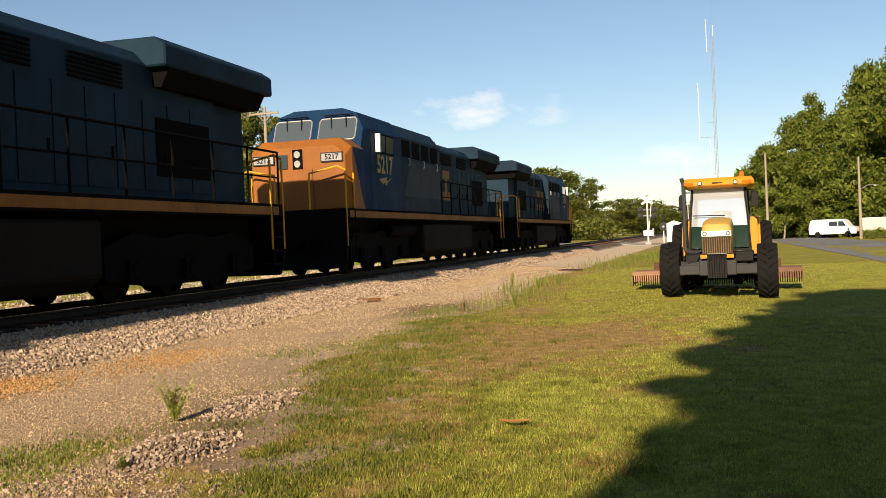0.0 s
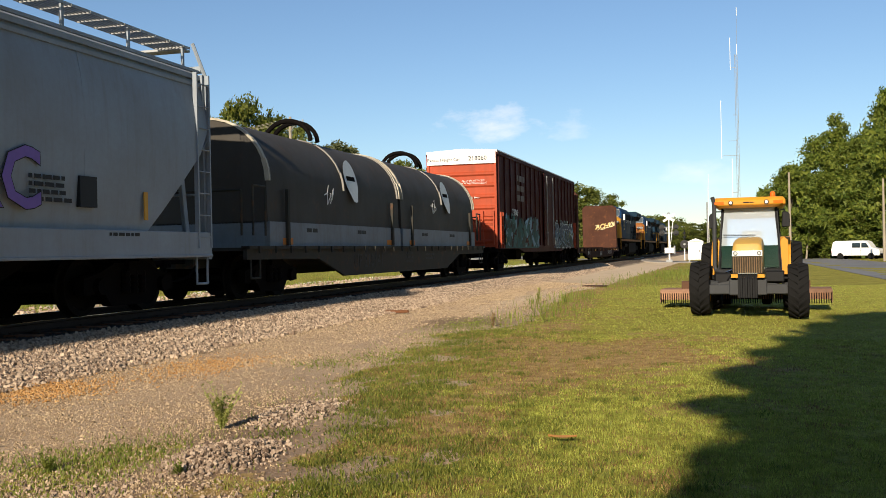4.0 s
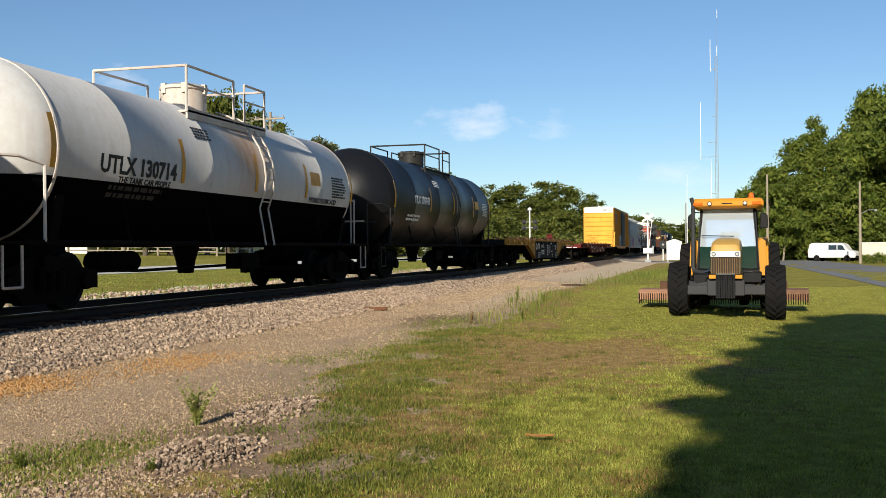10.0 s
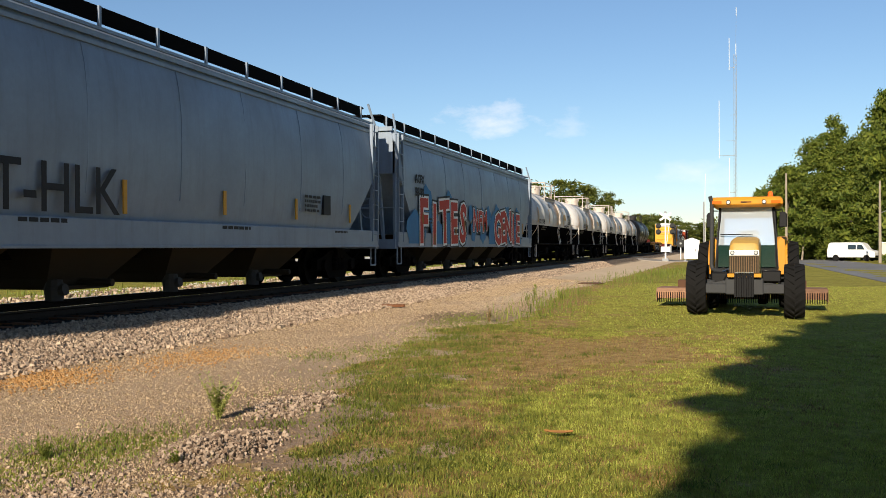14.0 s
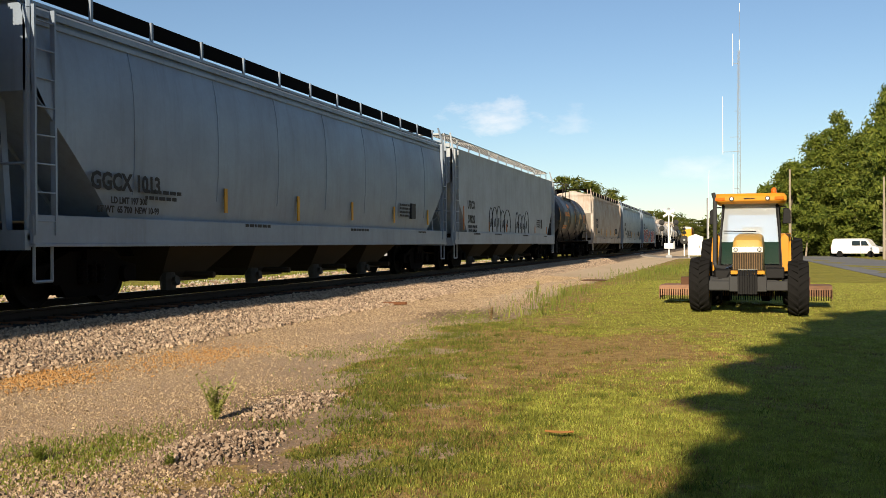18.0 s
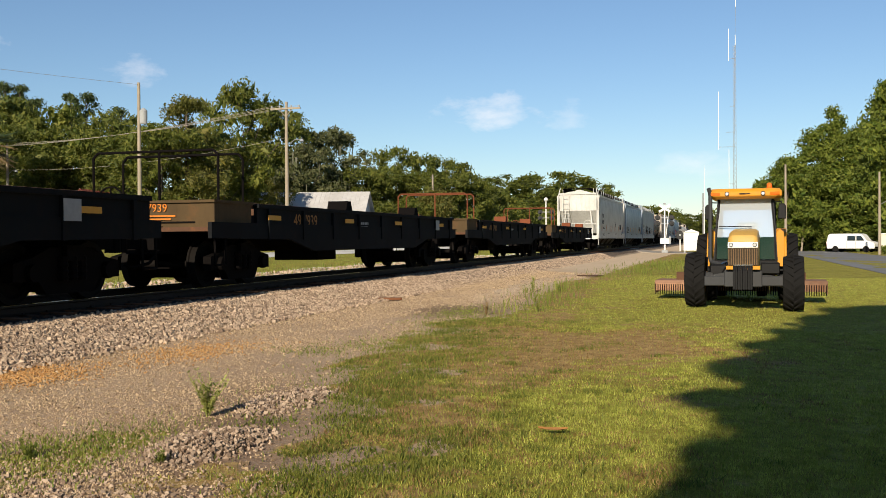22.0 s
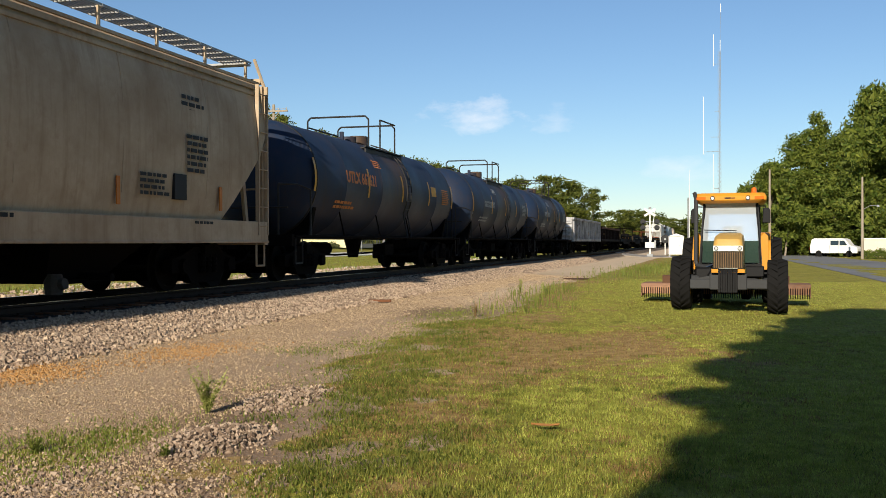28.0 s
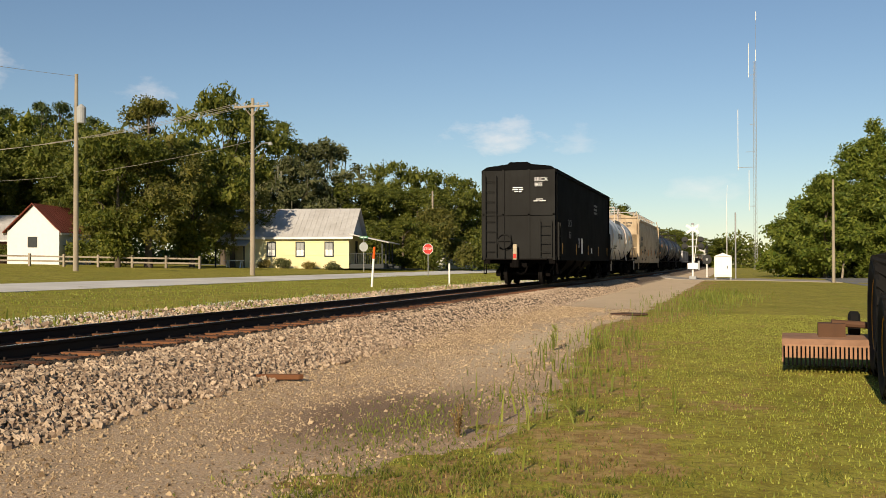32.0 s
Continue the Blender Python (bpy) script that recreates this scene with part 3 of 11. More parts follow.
tagged(part("far_ties", _m, TIE_WOOD, track), kind="stuff")
_m = M()
for i in range(300):
    y = -20 + i * 0.53
    if y > 60:
        break
    for s in (-1, 1):
        x = TX + s * 0.755
        _m.box(x - 0.17, x + 0.17, y - 0.09, y + 0.09, 0.51, 0.517)
        for dx in (-0.1, 0.1):
            _m.box(x + dx - 0.012, x + dx + 0.012, y - 0.05, y - 0.026, 0.51, 0.545)
tagged(part("tie_plates_and_spikes", _m, RAIL_STEEL, track), kind="stuff")


# ---- loose stones and grass ----
def stones(name, pts, sizes, mat, label, seed):
    """Many small angular stones in one mesh."""
    rng = np.random.default_rng(seed)
    base = np.array([(-1, -1, -0.7), (1, -1, -0.7), (1, 1, -0.7), (-1, 1, -0.7), (-0.75, -0.8, 0.75), (0.8, -0.7, 0.7), (0.7, 0.8, 0.8), (-0.8, 0.7, 0.65)]) * 0.62
    fc = np.array([(0, 3, 2, 1), (4, 5, 6, 7), (0, 1, 5, 4), (1, 2, 6, 5), (2, 3, 7, 6), (3, 0, 4, 7)])
    n = len(pts)
    v = base[None] * (1 + rng.uniform(-0.38, 0.38, (n, 8, 3)))
    q = rng.normal(size=(n, 4))
    q /= np.linalg.norm(q, axis=1, keepdims=True)
    w, x, y, z = q.T
    R = np.stack([1 - 2 * (y * y + z * z), 2 * (x * y - z * w), 2 * (x * z + y * w), 2 * (x * y + z * w), 1 - 2 * (x * x + z * z), 2 * (y * z - x * w), 2 * (x * z - y * w), 2 * (y * z + x * w), 1 - 2 * (x * x + y * y)], -1).reshape(n, 3, 3)
    v = np.einsum("nij,nkj->nki", R, v) * np.asarray(sizes)[:, None, None] * rng.uniform(0.7, 1.3, (n, 1, 3)) + np.asarray(pts)[:, None]
    f = fc[None] + (np.arange(n) * 8)[:, None, None]
    me = bpy.data.meshes.new(name)
    me.from_pydata(v.reshape(-1, 3).tolist(), [], f.reshape(-1, 4).tolist())
    me.materials.append(mat)
    return tagged(new(name, me), label, "stones", kind="stuff")


def chips(name, x, y, s, mat, label, seed):
    """Fine gravel: small faceted points half sunk into the ground."""
    rng = np.random.default_rng(seed)
    n = len(x)
    a = rng.uniform(0, 6.283, n)
    z = ground_z(x, y)
    pts = []
    for k in range(4):
        t, r = a + k * 1.5708 + rng.uniform(-0.4, 0.4, n), s * rng.uniform(0.6, 1.3, n)
        pts.append(np.stack([x + r * np.cos(t), y + r * np.sin(t), z - 0.006], -1))
    pts.append(np.stack([x + s * rng.uniform(-0.5, 0.5, n), y + s * rng.uniform(-0.5, 0.5, n), z + 0.003 + s * rng.uniform(0.2, 0.75, n)], -1))
    k = (np.arange(n) * 5)[:, None]
    f = np.concatenate([k + [0, 1, 4], k + [1, 2, 4], k + [2, 3, 4], k + [3, 0, 4]])
    me = bpy.data.meshes.new(name)
    me.from_pydata(np.stack(pts, 1).reshape(-1, 3).tolist(), [], f.tolist())
    me.materials.append(mat)
    return tagged(new(name, me), label, "gravel", kind="stuff")


_rng = np.random.default_rng(5)


def scatter(n, x0, x1, y0, y1, bias=1.0):
    x = _rng.uniform(x0, x1, n)
    y = y0 + (y1 - y0) * _rng.random(n) ** bias
    return x, y


STONE = pieced("pinkish_grey_ballast_stone", (0.20, 0.135, 0.092), (0.64, 0.49, 0.35), 0.9, 20, 0.3)
STONE_PALE = pieced("pale_limestone_rubble", (0.16, 0.105, 0.07), (0.58, 0.44, 0.32), 0.9, 20, 0.3)
STONE_WHITE = pieced("white_limestone_gravel", (0.34, 0.31, 0.26), (0.72, 0.68, 0.60), 0.9, 20, 0.3)
STONE_DIRT = pieced("brown_gravel", (0.17, 0.11, 0.062), (0.60, 0.45, 0.28), 0.9, 20, 0.3)
STONE_ORANGE = pieced("orange_stained_gravel", (0.36, 0.17, 0.05), (0.60, 0.37, 0.16), 0.9, 20, 0.3)
# dark stones: the train's shade on the shoulder, put into their colour
SHADED_STONE = pieced("shade_dark_ballast", (0.02, 0.016, 0.013), (0.06, 0.047, 0.036), 0.85, 20, 0.3)
x, y = scatter(16000, -9.25, -7.5, 28, 75, 1.3)
keep = x < -7.8 + _rng.normal(0, 0.18, len(x))
chips("distant_ballast", x[keep], y[keep], _rng.uniform(0.03, 0.055, keep.sum()), STONE, "pinkish-grey ballast stones along the shoulder", 22)
x, y = scatter(7000, -9.0, -7.5, -12, 7.4)
keep = x < -7.8 + _rng.normal(0, 0.18, len(x))
chips("shoulder_ballast", x[keep], y[keep], _rng.uniform(0.025, 0.05, keep.sum()), STONE, "pinkish-grey ballast stones along the shoulder", 24)
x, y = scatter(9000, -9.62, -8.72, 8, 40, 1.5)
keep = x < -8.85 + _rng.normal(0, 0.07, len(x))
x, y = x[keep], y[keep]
chips("oily_ballast", x, y, _rng.uniform(0.016, 0.034, len(x)) * (1 + y / 50), SHADED_STONE, "ballast beside the rail, coloured dark as train shade", 23)
x, y = scatter(40000, -8.95, -7.5, 7.2, 28, 1.45)
keep = (x < -7.8 + _rng.normal(0, 0.18, len(x))) & (x > -8.82 + _rng.normal(0, 0.06, len(x)))
x, y = x[keep], y[keep]
s = _rng.uniform(0.013, 0.032, len(x)) * (1 + y / 50)
stones("ballast", np.stack([x, y, ground_z(x, y) + 0.02], -1), s, STONE, "angular pinkish-grey ballast stones on the shoulder", 1)
x, y = scatter(6000, -15.4, -11.9, 4, 64, 1.4)
keep = (x > -13.7) | (np.abs(x + 14.7) < 0.6)
x, y = x[keep], y[keep]
stones("far_ballast", np.stack([x, y, ground_z(x, y) + 0.02], -1), _rng.uniform(0.04, 0.075, len(x)), STONE, "ballast stones beyond the rails", 2)
x, y = scatter(190000, -8.1, -2.4, 5.2, 44, 1.9)
keep = (x < np.interp(y, EDGE_Y, EDGE_X) + _rng.normal(-0.1, 0.25, len(x))) & (x > -0.86 * y - 1.5)
thin = np.sin(1.9 * x + 0.7 * y) * np.sin(1.3 * y - 0.8 * x + 1) + 0.5 * np.sin(4.1 * x - 2.2 * y)
edge = np.interp(y, EDGE_Y, EDGE_X)
bare = 0.75 * np.exp(-((x + 5.5) / 1.1) ** 2 - ((y - 20.9) / 1.7) ** 2) + 0.8 * np.exp(-((x - edge + 0.3) / 0.5) ** 2) * (y < 13) + 0.6 * np.exp(-((x - edge + 0.8) / 0.35) ** 2) * (y > 12) + 0.6 * np.exp(-((x + 5.9) / 0.8) ** 2 - ((y - 31.5) / 7) ** 2)
keep &= _rng.random(len(x)) < np.clip(0.82 + 0.3 * thin - bare, 0.08, 1)
x, y = x[keep], y[keep]
chips("trodden_gravel", x, y, (0.006 + 0.011 * _rng.random(len(x)) ** 2) * (1 + y / 26), STONE_DIRT, "fine tan gravel packed into the dirt", 21)
x, y = scatter(9000, -8.0, -2.6, 3.8, 40, 1.7)
keep = x < np.interp(y, EDGE_Y, EDGE_X) - 0.1
x, y = x[keep], y[keep]
stones("loose_gravel", np.stack([x, y, ground_z(x, y) + 0.004], -1), (0.005 + 0.014 * _rng.random(len(x)) ** 2.5) * (1 + y / 40), STONE_DIRT, "small loose gravel trodden into the dirt", 3)
x = np.concatenate([_rng.normal(-7.3, 0.30, 1500), _rng.normal(-6.8, 0.32, 800)])
y = np.concatenate([_rng.normal(9.4, 0.5, 1500), _rng.normal(12.1, 0.75, 800)])
stones("orange_gravel", np.stack([x, y, ground_z(x, y) + 0.010], -1), _rng.uniform(0.007, 0.017, len(x)), STONE_ORANGE, "patch of rust-orange stained gravel", 4)
for cx, cy, rx, ry, hh, n, nm in ((-3.72, 7.0, 0.40, 0.66, 0.08, 1500, 1), (-4.0, 9.05, 0.34, 0.85, 0.045, 900, 2)):
    a, r = _rng.uniform(0, 6.283, n), np.sqrt(_rng.random(n)) * _rng.uniform(0.75, 1.2, n)
    x, y = cx + rx * r * np.cos(a), cy + ry * r * np.sin(a)
    z = ground_z(x, y) + hh * np.clip(1 - r ** 2, 0, 1) * _rng.random(n) + 0.008
    stones("rubble_pile", np.stack([x, y, z], -1), _rng.uniform(0.009, 0.026, n), STONE_PALE, "low heap of pale broken limestone", 10 + nm)
x, y = _rng.normal(-3.8, 0.6, 2000), _rng.normal(5.0, 0.6, 2000)
stones("verge_gravel", np.stack([x, y, ground_z(x, y) + 0.006], -1), _rng.uniform(0.008, 0.022, len(x)), STONE_PALE, "pale gravel scattered on the verge", 14)


def grass(name, x, y, hgt, wid, mat, label, seed, lean=0.5, simple=False):
    rng = np.random.default_rng(seed)
    n = len(x)
    a = rng.uniform(0, 6.283, n)
    h = hgt * rng.uniform(0.5, 1.3, n)
    w = wid * rng.uniform(0.7, 1.3, n)
    l = rng.uniform(0, 2 * 3.1416, n)
    d = h * lean * rng.random(n)
    z = ground_z(x, y) - 0.006
    dx, dy = np.cos(a) * w / 2, np.sin(a) * w / 2
    p0 = np.stack([x - dx, y - dy, z], -1)
    p1 = np.stack([x + dx, y + dy, z], -1)
    mx, my = np.cos(l) * d, np.sin(l) * d
    p2 = np.stack([x + dx * 0.8 + mx * 0.4, y + dy * 0.8 + my * 0.4, z + h * 0.6], -1)
    p3 = np.stack([x - dx * 0.8 + mx * 0.4, y - dy * 0.8 + my * 0.4, z + h * 0.6], -1)
    p4 = np.stack([x + mx, y + my, z + h], -1)
    me = bpy.data.meshes.new(name)
    if simple:
        me.from_pydata(np.stack([p0, p1, p4], 1).reshape(-1, 3).tolist(), [], ((np.arange(n) * 3)[:, None] + [0, 1, 2]).tolist())
    else:
        k = (np.arange(n) * 5)[:, None]
        me.from_pydata(np.stack([p0, p1, p2, p3, p4], 1).reshape(-1, 3).tolist(), [], (k + [0, 1, 2, 3]).tolist() + (k + [3, 2, 4]).tolist())
    me.materials.append(mat)
    return tagged(new(name, me), label, "grass", kind="stuff")


LAWN_BLADE = leafy("lawn_blade", (0.19, 0.22, 0.032), (0.58, 0.58, 0.125), 0.35, (0.45, 0.47, 0.05), 4.5, 0.7)
DRY_BLADE = leafy("dry_blade", (0.16, 0.085, 0.03), (0.52, 0.35, 0.14), 0.3, (0.36, 0.22, 0.07), 4.5, 0.85)
VERGE_BLADE = leafy("verge_blade", (0.15, 0.19, 0.025), (0.34, 0.36, 0.07), 0.3, (0.4, 0.44, 0.05), 1.2, 0.3)
WEED_LEAF = leafy("weed_leaf", (0.14, 0.18, 0.03), (0.28, 0.29, 0.06), 0.35)


def lawn(n, y0, y1, x1, hgt, wid, seed, bias=1.0, simple=True):
    """Blades over a stretch of the lawn: green ones, and straw ones where it is parched."""
    x, y = scatter(n, 0, 1, y0, y1, bias)
    x = -5.9 + x * (np.minimum(0.34 * y + 1.6, x1) + 5.9)
    e = np.interp(y, EDGE_Y, EDGE_X) + 0.3 * np.sin(2.1 * y) * np.sin(0.83 * y + 1)
    reach = edge_islands(x, y) * np.clip((26 - y) / 10, 0, 1)
    dens = np.where(x > e + 2.4, 1, np.clip((x - e - 0.25 + reach + _rng.normal(0, 0.07, n)) / 0.25, 0, 1))
    dry = dry_at(x, y)
    keep = (_rng.random(n) < dens * (1 - 0.68 * dry)) & (x > -0.86 * y - 0.6)
    tuft = np.array([noise.noise(Vector((a * 3.1, b * 2.2, 3))) + 0.7 * noise.noise(Vector((a * 9.0, b * 6.0, 8))) for a, b in zip(x, y)])
    keep &= _rng.random(n) < np.clip(0.8 + 0.9 * tuft, 0.3, 1)
    straw = _rng.random(n) < 0.05 + 0.8 * np.clip((dry - 0.3) * 1.8 + 0.9 * tuft, 0, 1)
    for k, mat, text in ((keep & ~straw, LAWN_BLADE, "short mown grass, yellow-green and patchy"), (keep & straw, DRY_BLADE, "parched straw-coloured grass in patches")):
        grass("lawn_grass", x[k], y[k], hgt, wid, mat, text, seed, 0.7, simple)


lawn(330000, 5.0, 10.0, 6.5, 0.030, 0.0085, 1)
lawn(240000, 10.0, 18.0, 6.5, 0.030, 0.012, 2)
lawn(170000, 18.0, 42, 6.4, 0.030, 0.016, 3)
x, y = scatter(26000, -24, -14.9, 8, 90, 1.2)
grass("far_verge_grass", x, y, 0.05, 0.028, VERGE_BLADE, "mown green verge beyond the railway", 6, 0.8, True)
x, y = scatter(2600, -16.3, -14.0, 8, 75)
keep = np.sin(1.3 * y) * np.sin(0.37 * y + 1) + _rng.normal(0, 0.4, len(x)) > 0.1
grass("far_verge_weeds", x[keep], y[keep], 0.16, 0.03, WEED_LEAF, "green weeds along the far ballast", 7)
x, y = scatter(14000, -16.1, -13.9, 8, 80, 1.2)
keep = np.abs(x + 15.0) < 0.75 + 0.3 * np.sin(0.9 * y) + _rng.normal(0, 0.15, len(x))
chips("far_gravel", x[keep], y[keep], _rng.uniform(0.025, 0.05, keep.sum()), STONE_WHITE, "strip of pale limestone gravel beyond the track", 26)
x = np.concatenate([_rng.normal(-4.55, 0.35, 1500), _rng.normal(-5.2, 0.35, 1300), _rng.normal(-3.7, 0.5, 1500), _rng.normal(-4.4, 0.5, 1800)])
y = np.concatenate([_rng.normal(6.4, 0.7, 1500), _rng.normal(20.2, 1.0, 1300), _rng.normal(10.5, 1.9, 1500), _rng.normal(16, 2.4, 1800)])
grass("edge_grass", x, y, 0.045, 0.010, WEED_LEAF, "ragged green tufts along the edge of the dirt", 8, 0.9)
_cx, _cy = [], []
for k in range(520):
    py = 5.6 + 13.5 * _rng.random() ** 1.2
    px = float(np.interp(py, EDGE_Y, EDGE_X)) + abs(_rng.normal(0, 1.5))
    if px < 0.3 * py:
        n = int(_rng.uniform(20, 70))
        pr = _rng.uniform(0.04, 0.13)
        _cx.append(_rng.normal(px, pr, n))
        _cy.append(_rng.normal(py, pr * 1.2, n))
grass("coarse_tufts", np.concatenate(_cx), np.concatenate(_cy), 0.05, 0.013, leafy("coarse_blade", (0.06, 0.085, 0.012), (0.26, 0.25, 0.045), 0.3), "dark coarse tufts dotted through the dry lawn edge", 18, 1.0, True)
x = np.concatenate([_rng.normal(-4.7, 0.4, 260), _rng.normal(-4.1, 0.5, 200), _rng.normal(-3.9, 0.8, 500)])
y = np.concatenate([_rng.normal(30, 2.5, 260), _rng.normal(24, 2.2, 200), _rng.normal(46, 5, 500)])
grass("tall_weeds", x, y, 0.26, 0.018, WEED_LEAF, "tall thin weeds at the edge of the dirt", 9, 0.5)
x, y = _rng.normal(-2.9, 0.9, 900), _rng.normal(57, 5, 900)
grass("tall_grass", x, y, 0.22, 0.03, WEED_LEAF, "uncut seeding grass before the crossing", 12, 0.5)
CLUMP_LEAF = leafy("clump_leaf", (0.07, 0.105, 0.014), (0.22, 0.24, 0.04), 0.3)
_cx, _cy = [], []
for px, py, pr, n in ((-5.4, 12.9, 0.28, 350), (-3.5, 9.3, 0.25, 420), (-2.9, 7.9, 0.25, 420), (-2.5, 6.05, 0.28, 520), (-4.6, 6.86, 0.25, 420), (-5.03, 6.48, 0.2, 300), (-4.9, 14.0, 0.35, 420), (-4.9, 17.9, 0.4, 420), (-3.9, 12.4, 0.3, 320), (-3.4, 10.6, 0.3, 320), (-4.3, 15.6, 0.4, 380), (-2.3, 5.2, 0.3, 520), (-4.4, 19.6, 0.5, 420), (-3.7, 8.0, 0.12, 160), (-2.3, 7.0, 0.3, 320), (-4.1, 11.3, 0.3, 300), (-4.6, 22.5, 0.5, 350)):
    _cx.append(_rng.normal(px, pr, n))
    _cy.append(_rng.normal(py, pr * 1.3, n))
grass("edge_clumps", np.concatenate(_cx), np.concatenate(_cy), 0.036, 0.012, CLUMP_LEAF, "dark green clumps along the ragged edge of the lawn", 15, 1.0)

# ---- the train: each car is built about its own middle at rail height, +y ahead ----
TRACK_X, RAIL_Z = -10.46, 0.65
CARS = []
WHEELSETS = {}


def train_way(t):
    return 0.65 + 22.804 * t - 0.092319 * t * t + 0.00182993 * t ** 3


def car(name, label, front, rear, category="railway car"):
    ob = thing(name, label, category, (TRACK_X, (front + rear) / 2, RAIL_Z), group="cars of the freight train")
    CARS.append((ob, (front + rear) / 2))
    return ob, front - rear


def _wheelset_mesh(r):
    m = M()
    for s in (-1, 1):
        prof = [(s * 0.66, 0.12), (s * 0.665, r - 0.08), (s * 0.64, r + 0.028), (s * 0.675, r + 0.028), (s * 0.69, r), (s * 0.80, r - 0.008), (s * 0.80, r - 0.09), (s * 0.745, r - 0.13), (s * 0.735, 0.16), (s * 0.80, 0.12)]
        m.lathe(prof, 28, "x")
    m.bar((-1.02, 0, 0), (1.02, 0, 0), 0.075, 12)
    for s in (-1, 1):
        for k in range(3):
            a = 2 * math.pi * k / 3
            m.bar((s * 1.02, 0.045 * math.cos(a), 0.045 * math.sin(a)), (s * 1.05, 0.045 * math.cos(a), 0.045 * math.sin(a)), 0.018, 5)
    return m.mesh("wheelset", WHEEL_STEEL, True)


def _bogie_mesh():
    m = M()
    for s in (-1, 1):
        x0, x1 = s * 0.93, s * 1.10
        prof = [(-1.25, 0.34), (-1.25, 0.60), (-0.9, 0.66), (-0.45, 0.82), (0.45, 0.82), (0.9, 0.66), (1.25, 0.60), (1.25, 0.34), (0.72, 0.34), (0.55, 0.14), (-0.55, 0.14), (-0.72, 0.34)]
        m.prism(prof, x0, x1, "x")
        for yy in (-0.89, 0.89):
            m.lathe([(s * 1.10, 0.14), (s * 1.19, 0.13), (s * 1.19, 0.03)], 12, "x", (0, yy, 0.46))
        for k in range(3):
            yy = -0.22 + 0.22 * k
            for z in range(4):
                m.lathe([(0.33 + z * 0.09, 0.075), (0.375 + z * 0.09, 0.095), (0.42 + z * 0.09, 0.075)], 8, "z", (s * 1.13, yy, 0))
    m.box(-1.2, 1.2, -0.2, 0.2, 0.62, 0.85)
    m.lathe([(0.85, 0.3), (0.98, 0.3)], 16, "z")
    for yy in (-0.38, 0.38):
        m.beam((-0.85, yy, 0.38), (0.85, yy, 0.38), 0.12, 0.30)
        for x in (-0.72, 0.72):
            m.box(x - 0.06, x + 0.06, *sorted((yy * 0.9, yy * 1.25)), 0.26, 0.66)
    m.box(-0.95, 0.95, -0.3, 0.3, 0.16, 0.30)
    m.bar((-0.2, -0.42, 0.5), (0.2, 0.42, 0.36), 0.04, 6)
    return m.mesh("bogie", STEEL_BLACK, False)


BOGIE_MESH, WHEEL_MESH, LOCO_WHEEL_MESH = _bogie_mesh(), _wheelset_mesh(0.457), _wheelset_mesh(0.53)


def bogie(parent, y):
    b = part("bogie", BOGIE_MESH, None, parent, at=(0, y, 0))
    for k, yy in (("front", 0.89), ("rear", -0.89)):
        w = part("wheelset", WHEEL_MESH, None, b, at=(0, yy, 0.457))
        WHEELSETS.setdefault(k, []).append((w, (0, yy, 0.457), 0.457))
    return b


def coupler(parent, y, s):
    m = M()
    m.box(-0.12, 0.12, min(y, y + s * 0.75), max(y, y + s * 0.75), 0.76, 0.94)
    m.lathe([(0.70, 0.14), (1.0, 0.14)], 10, "z", (0.04, y + s * 0.75, 0))
    m.pipe([(0.35, y - s * 0.05, 0.72), (0.3, y + s * 0.2, 0.5), (0.18, y + s * 0.55, 0.42), (0.1, y + s * 0.75, 0.5)], 0.03)
    part("coupler", m, STEEL_BLACK, parent, at=None)


def ladder(parent, x, y, z0, z1, w=0.42, face="x", mat=None, depth=0.1, n=None, name="ladder"):
    """Rungs between two rails, standing off a wall that faces +x, -x or -y."""
    m = M()
    n = n or max(2, round((z1 - z0) / 0.38))
    if face in ("x", "-x"):
        s = 1 if face == "x" else -1
        for yy in (y - w / 2, y + w / 2):
            m.box(min(x, x + s * depth), max(x, x + s * depth), yy - 0.02, yy + 0.02, z0, z1)
        for i in range(n):
            zz = z0 + (i + 0.5) * (z1 - z0) / n
            m.bar((x + s * depth * 0.8, y - w / 2, zz), (x + s * depth * 0.8, y + w / 2, zz), 0.014, 5)
    else:
        for xx in (x - w / 2, x + w / 2):
            m.box(xx - 0.02, xx + 0.02, y - depth, y, z0, z1)
        for i in range(n):
            zz = z0 + (i + 0.5) * (z1 - z0) / n
            m.bar((x - w / 2, y - depth * 0.8, zz), (x + w / 2, y - depth * 0.8, zz), 0.014, 5)
    return part(name, m, mat, parent)


def brake_wheel(parent, x, y, z, mat):
    m = M()
    n, r = 16, 0.28
    ring = [(x + r * math.cos(2 * math.pi * i / n), y, z + r * math.sin(2 * math.pi * i / n)) for i in range(n + 1)]
    m.pipe(ring, 0.018, 5)
    for i in range(0, n, 4):
        m.bar((x, y, z), ring[i], 0.014, 5)
    m.bar((x, y, z), (x, y + 0.2, z), 0.03, 6)
    part("brake_wheel", m, mat, parent)


# -- covered hoppers --
OUTLET_STEEL = plain("dull_outlet_steel", (0.07, 0.067, 0.064), 0.7, 0.0, 0.3, 14, spec=0.1)


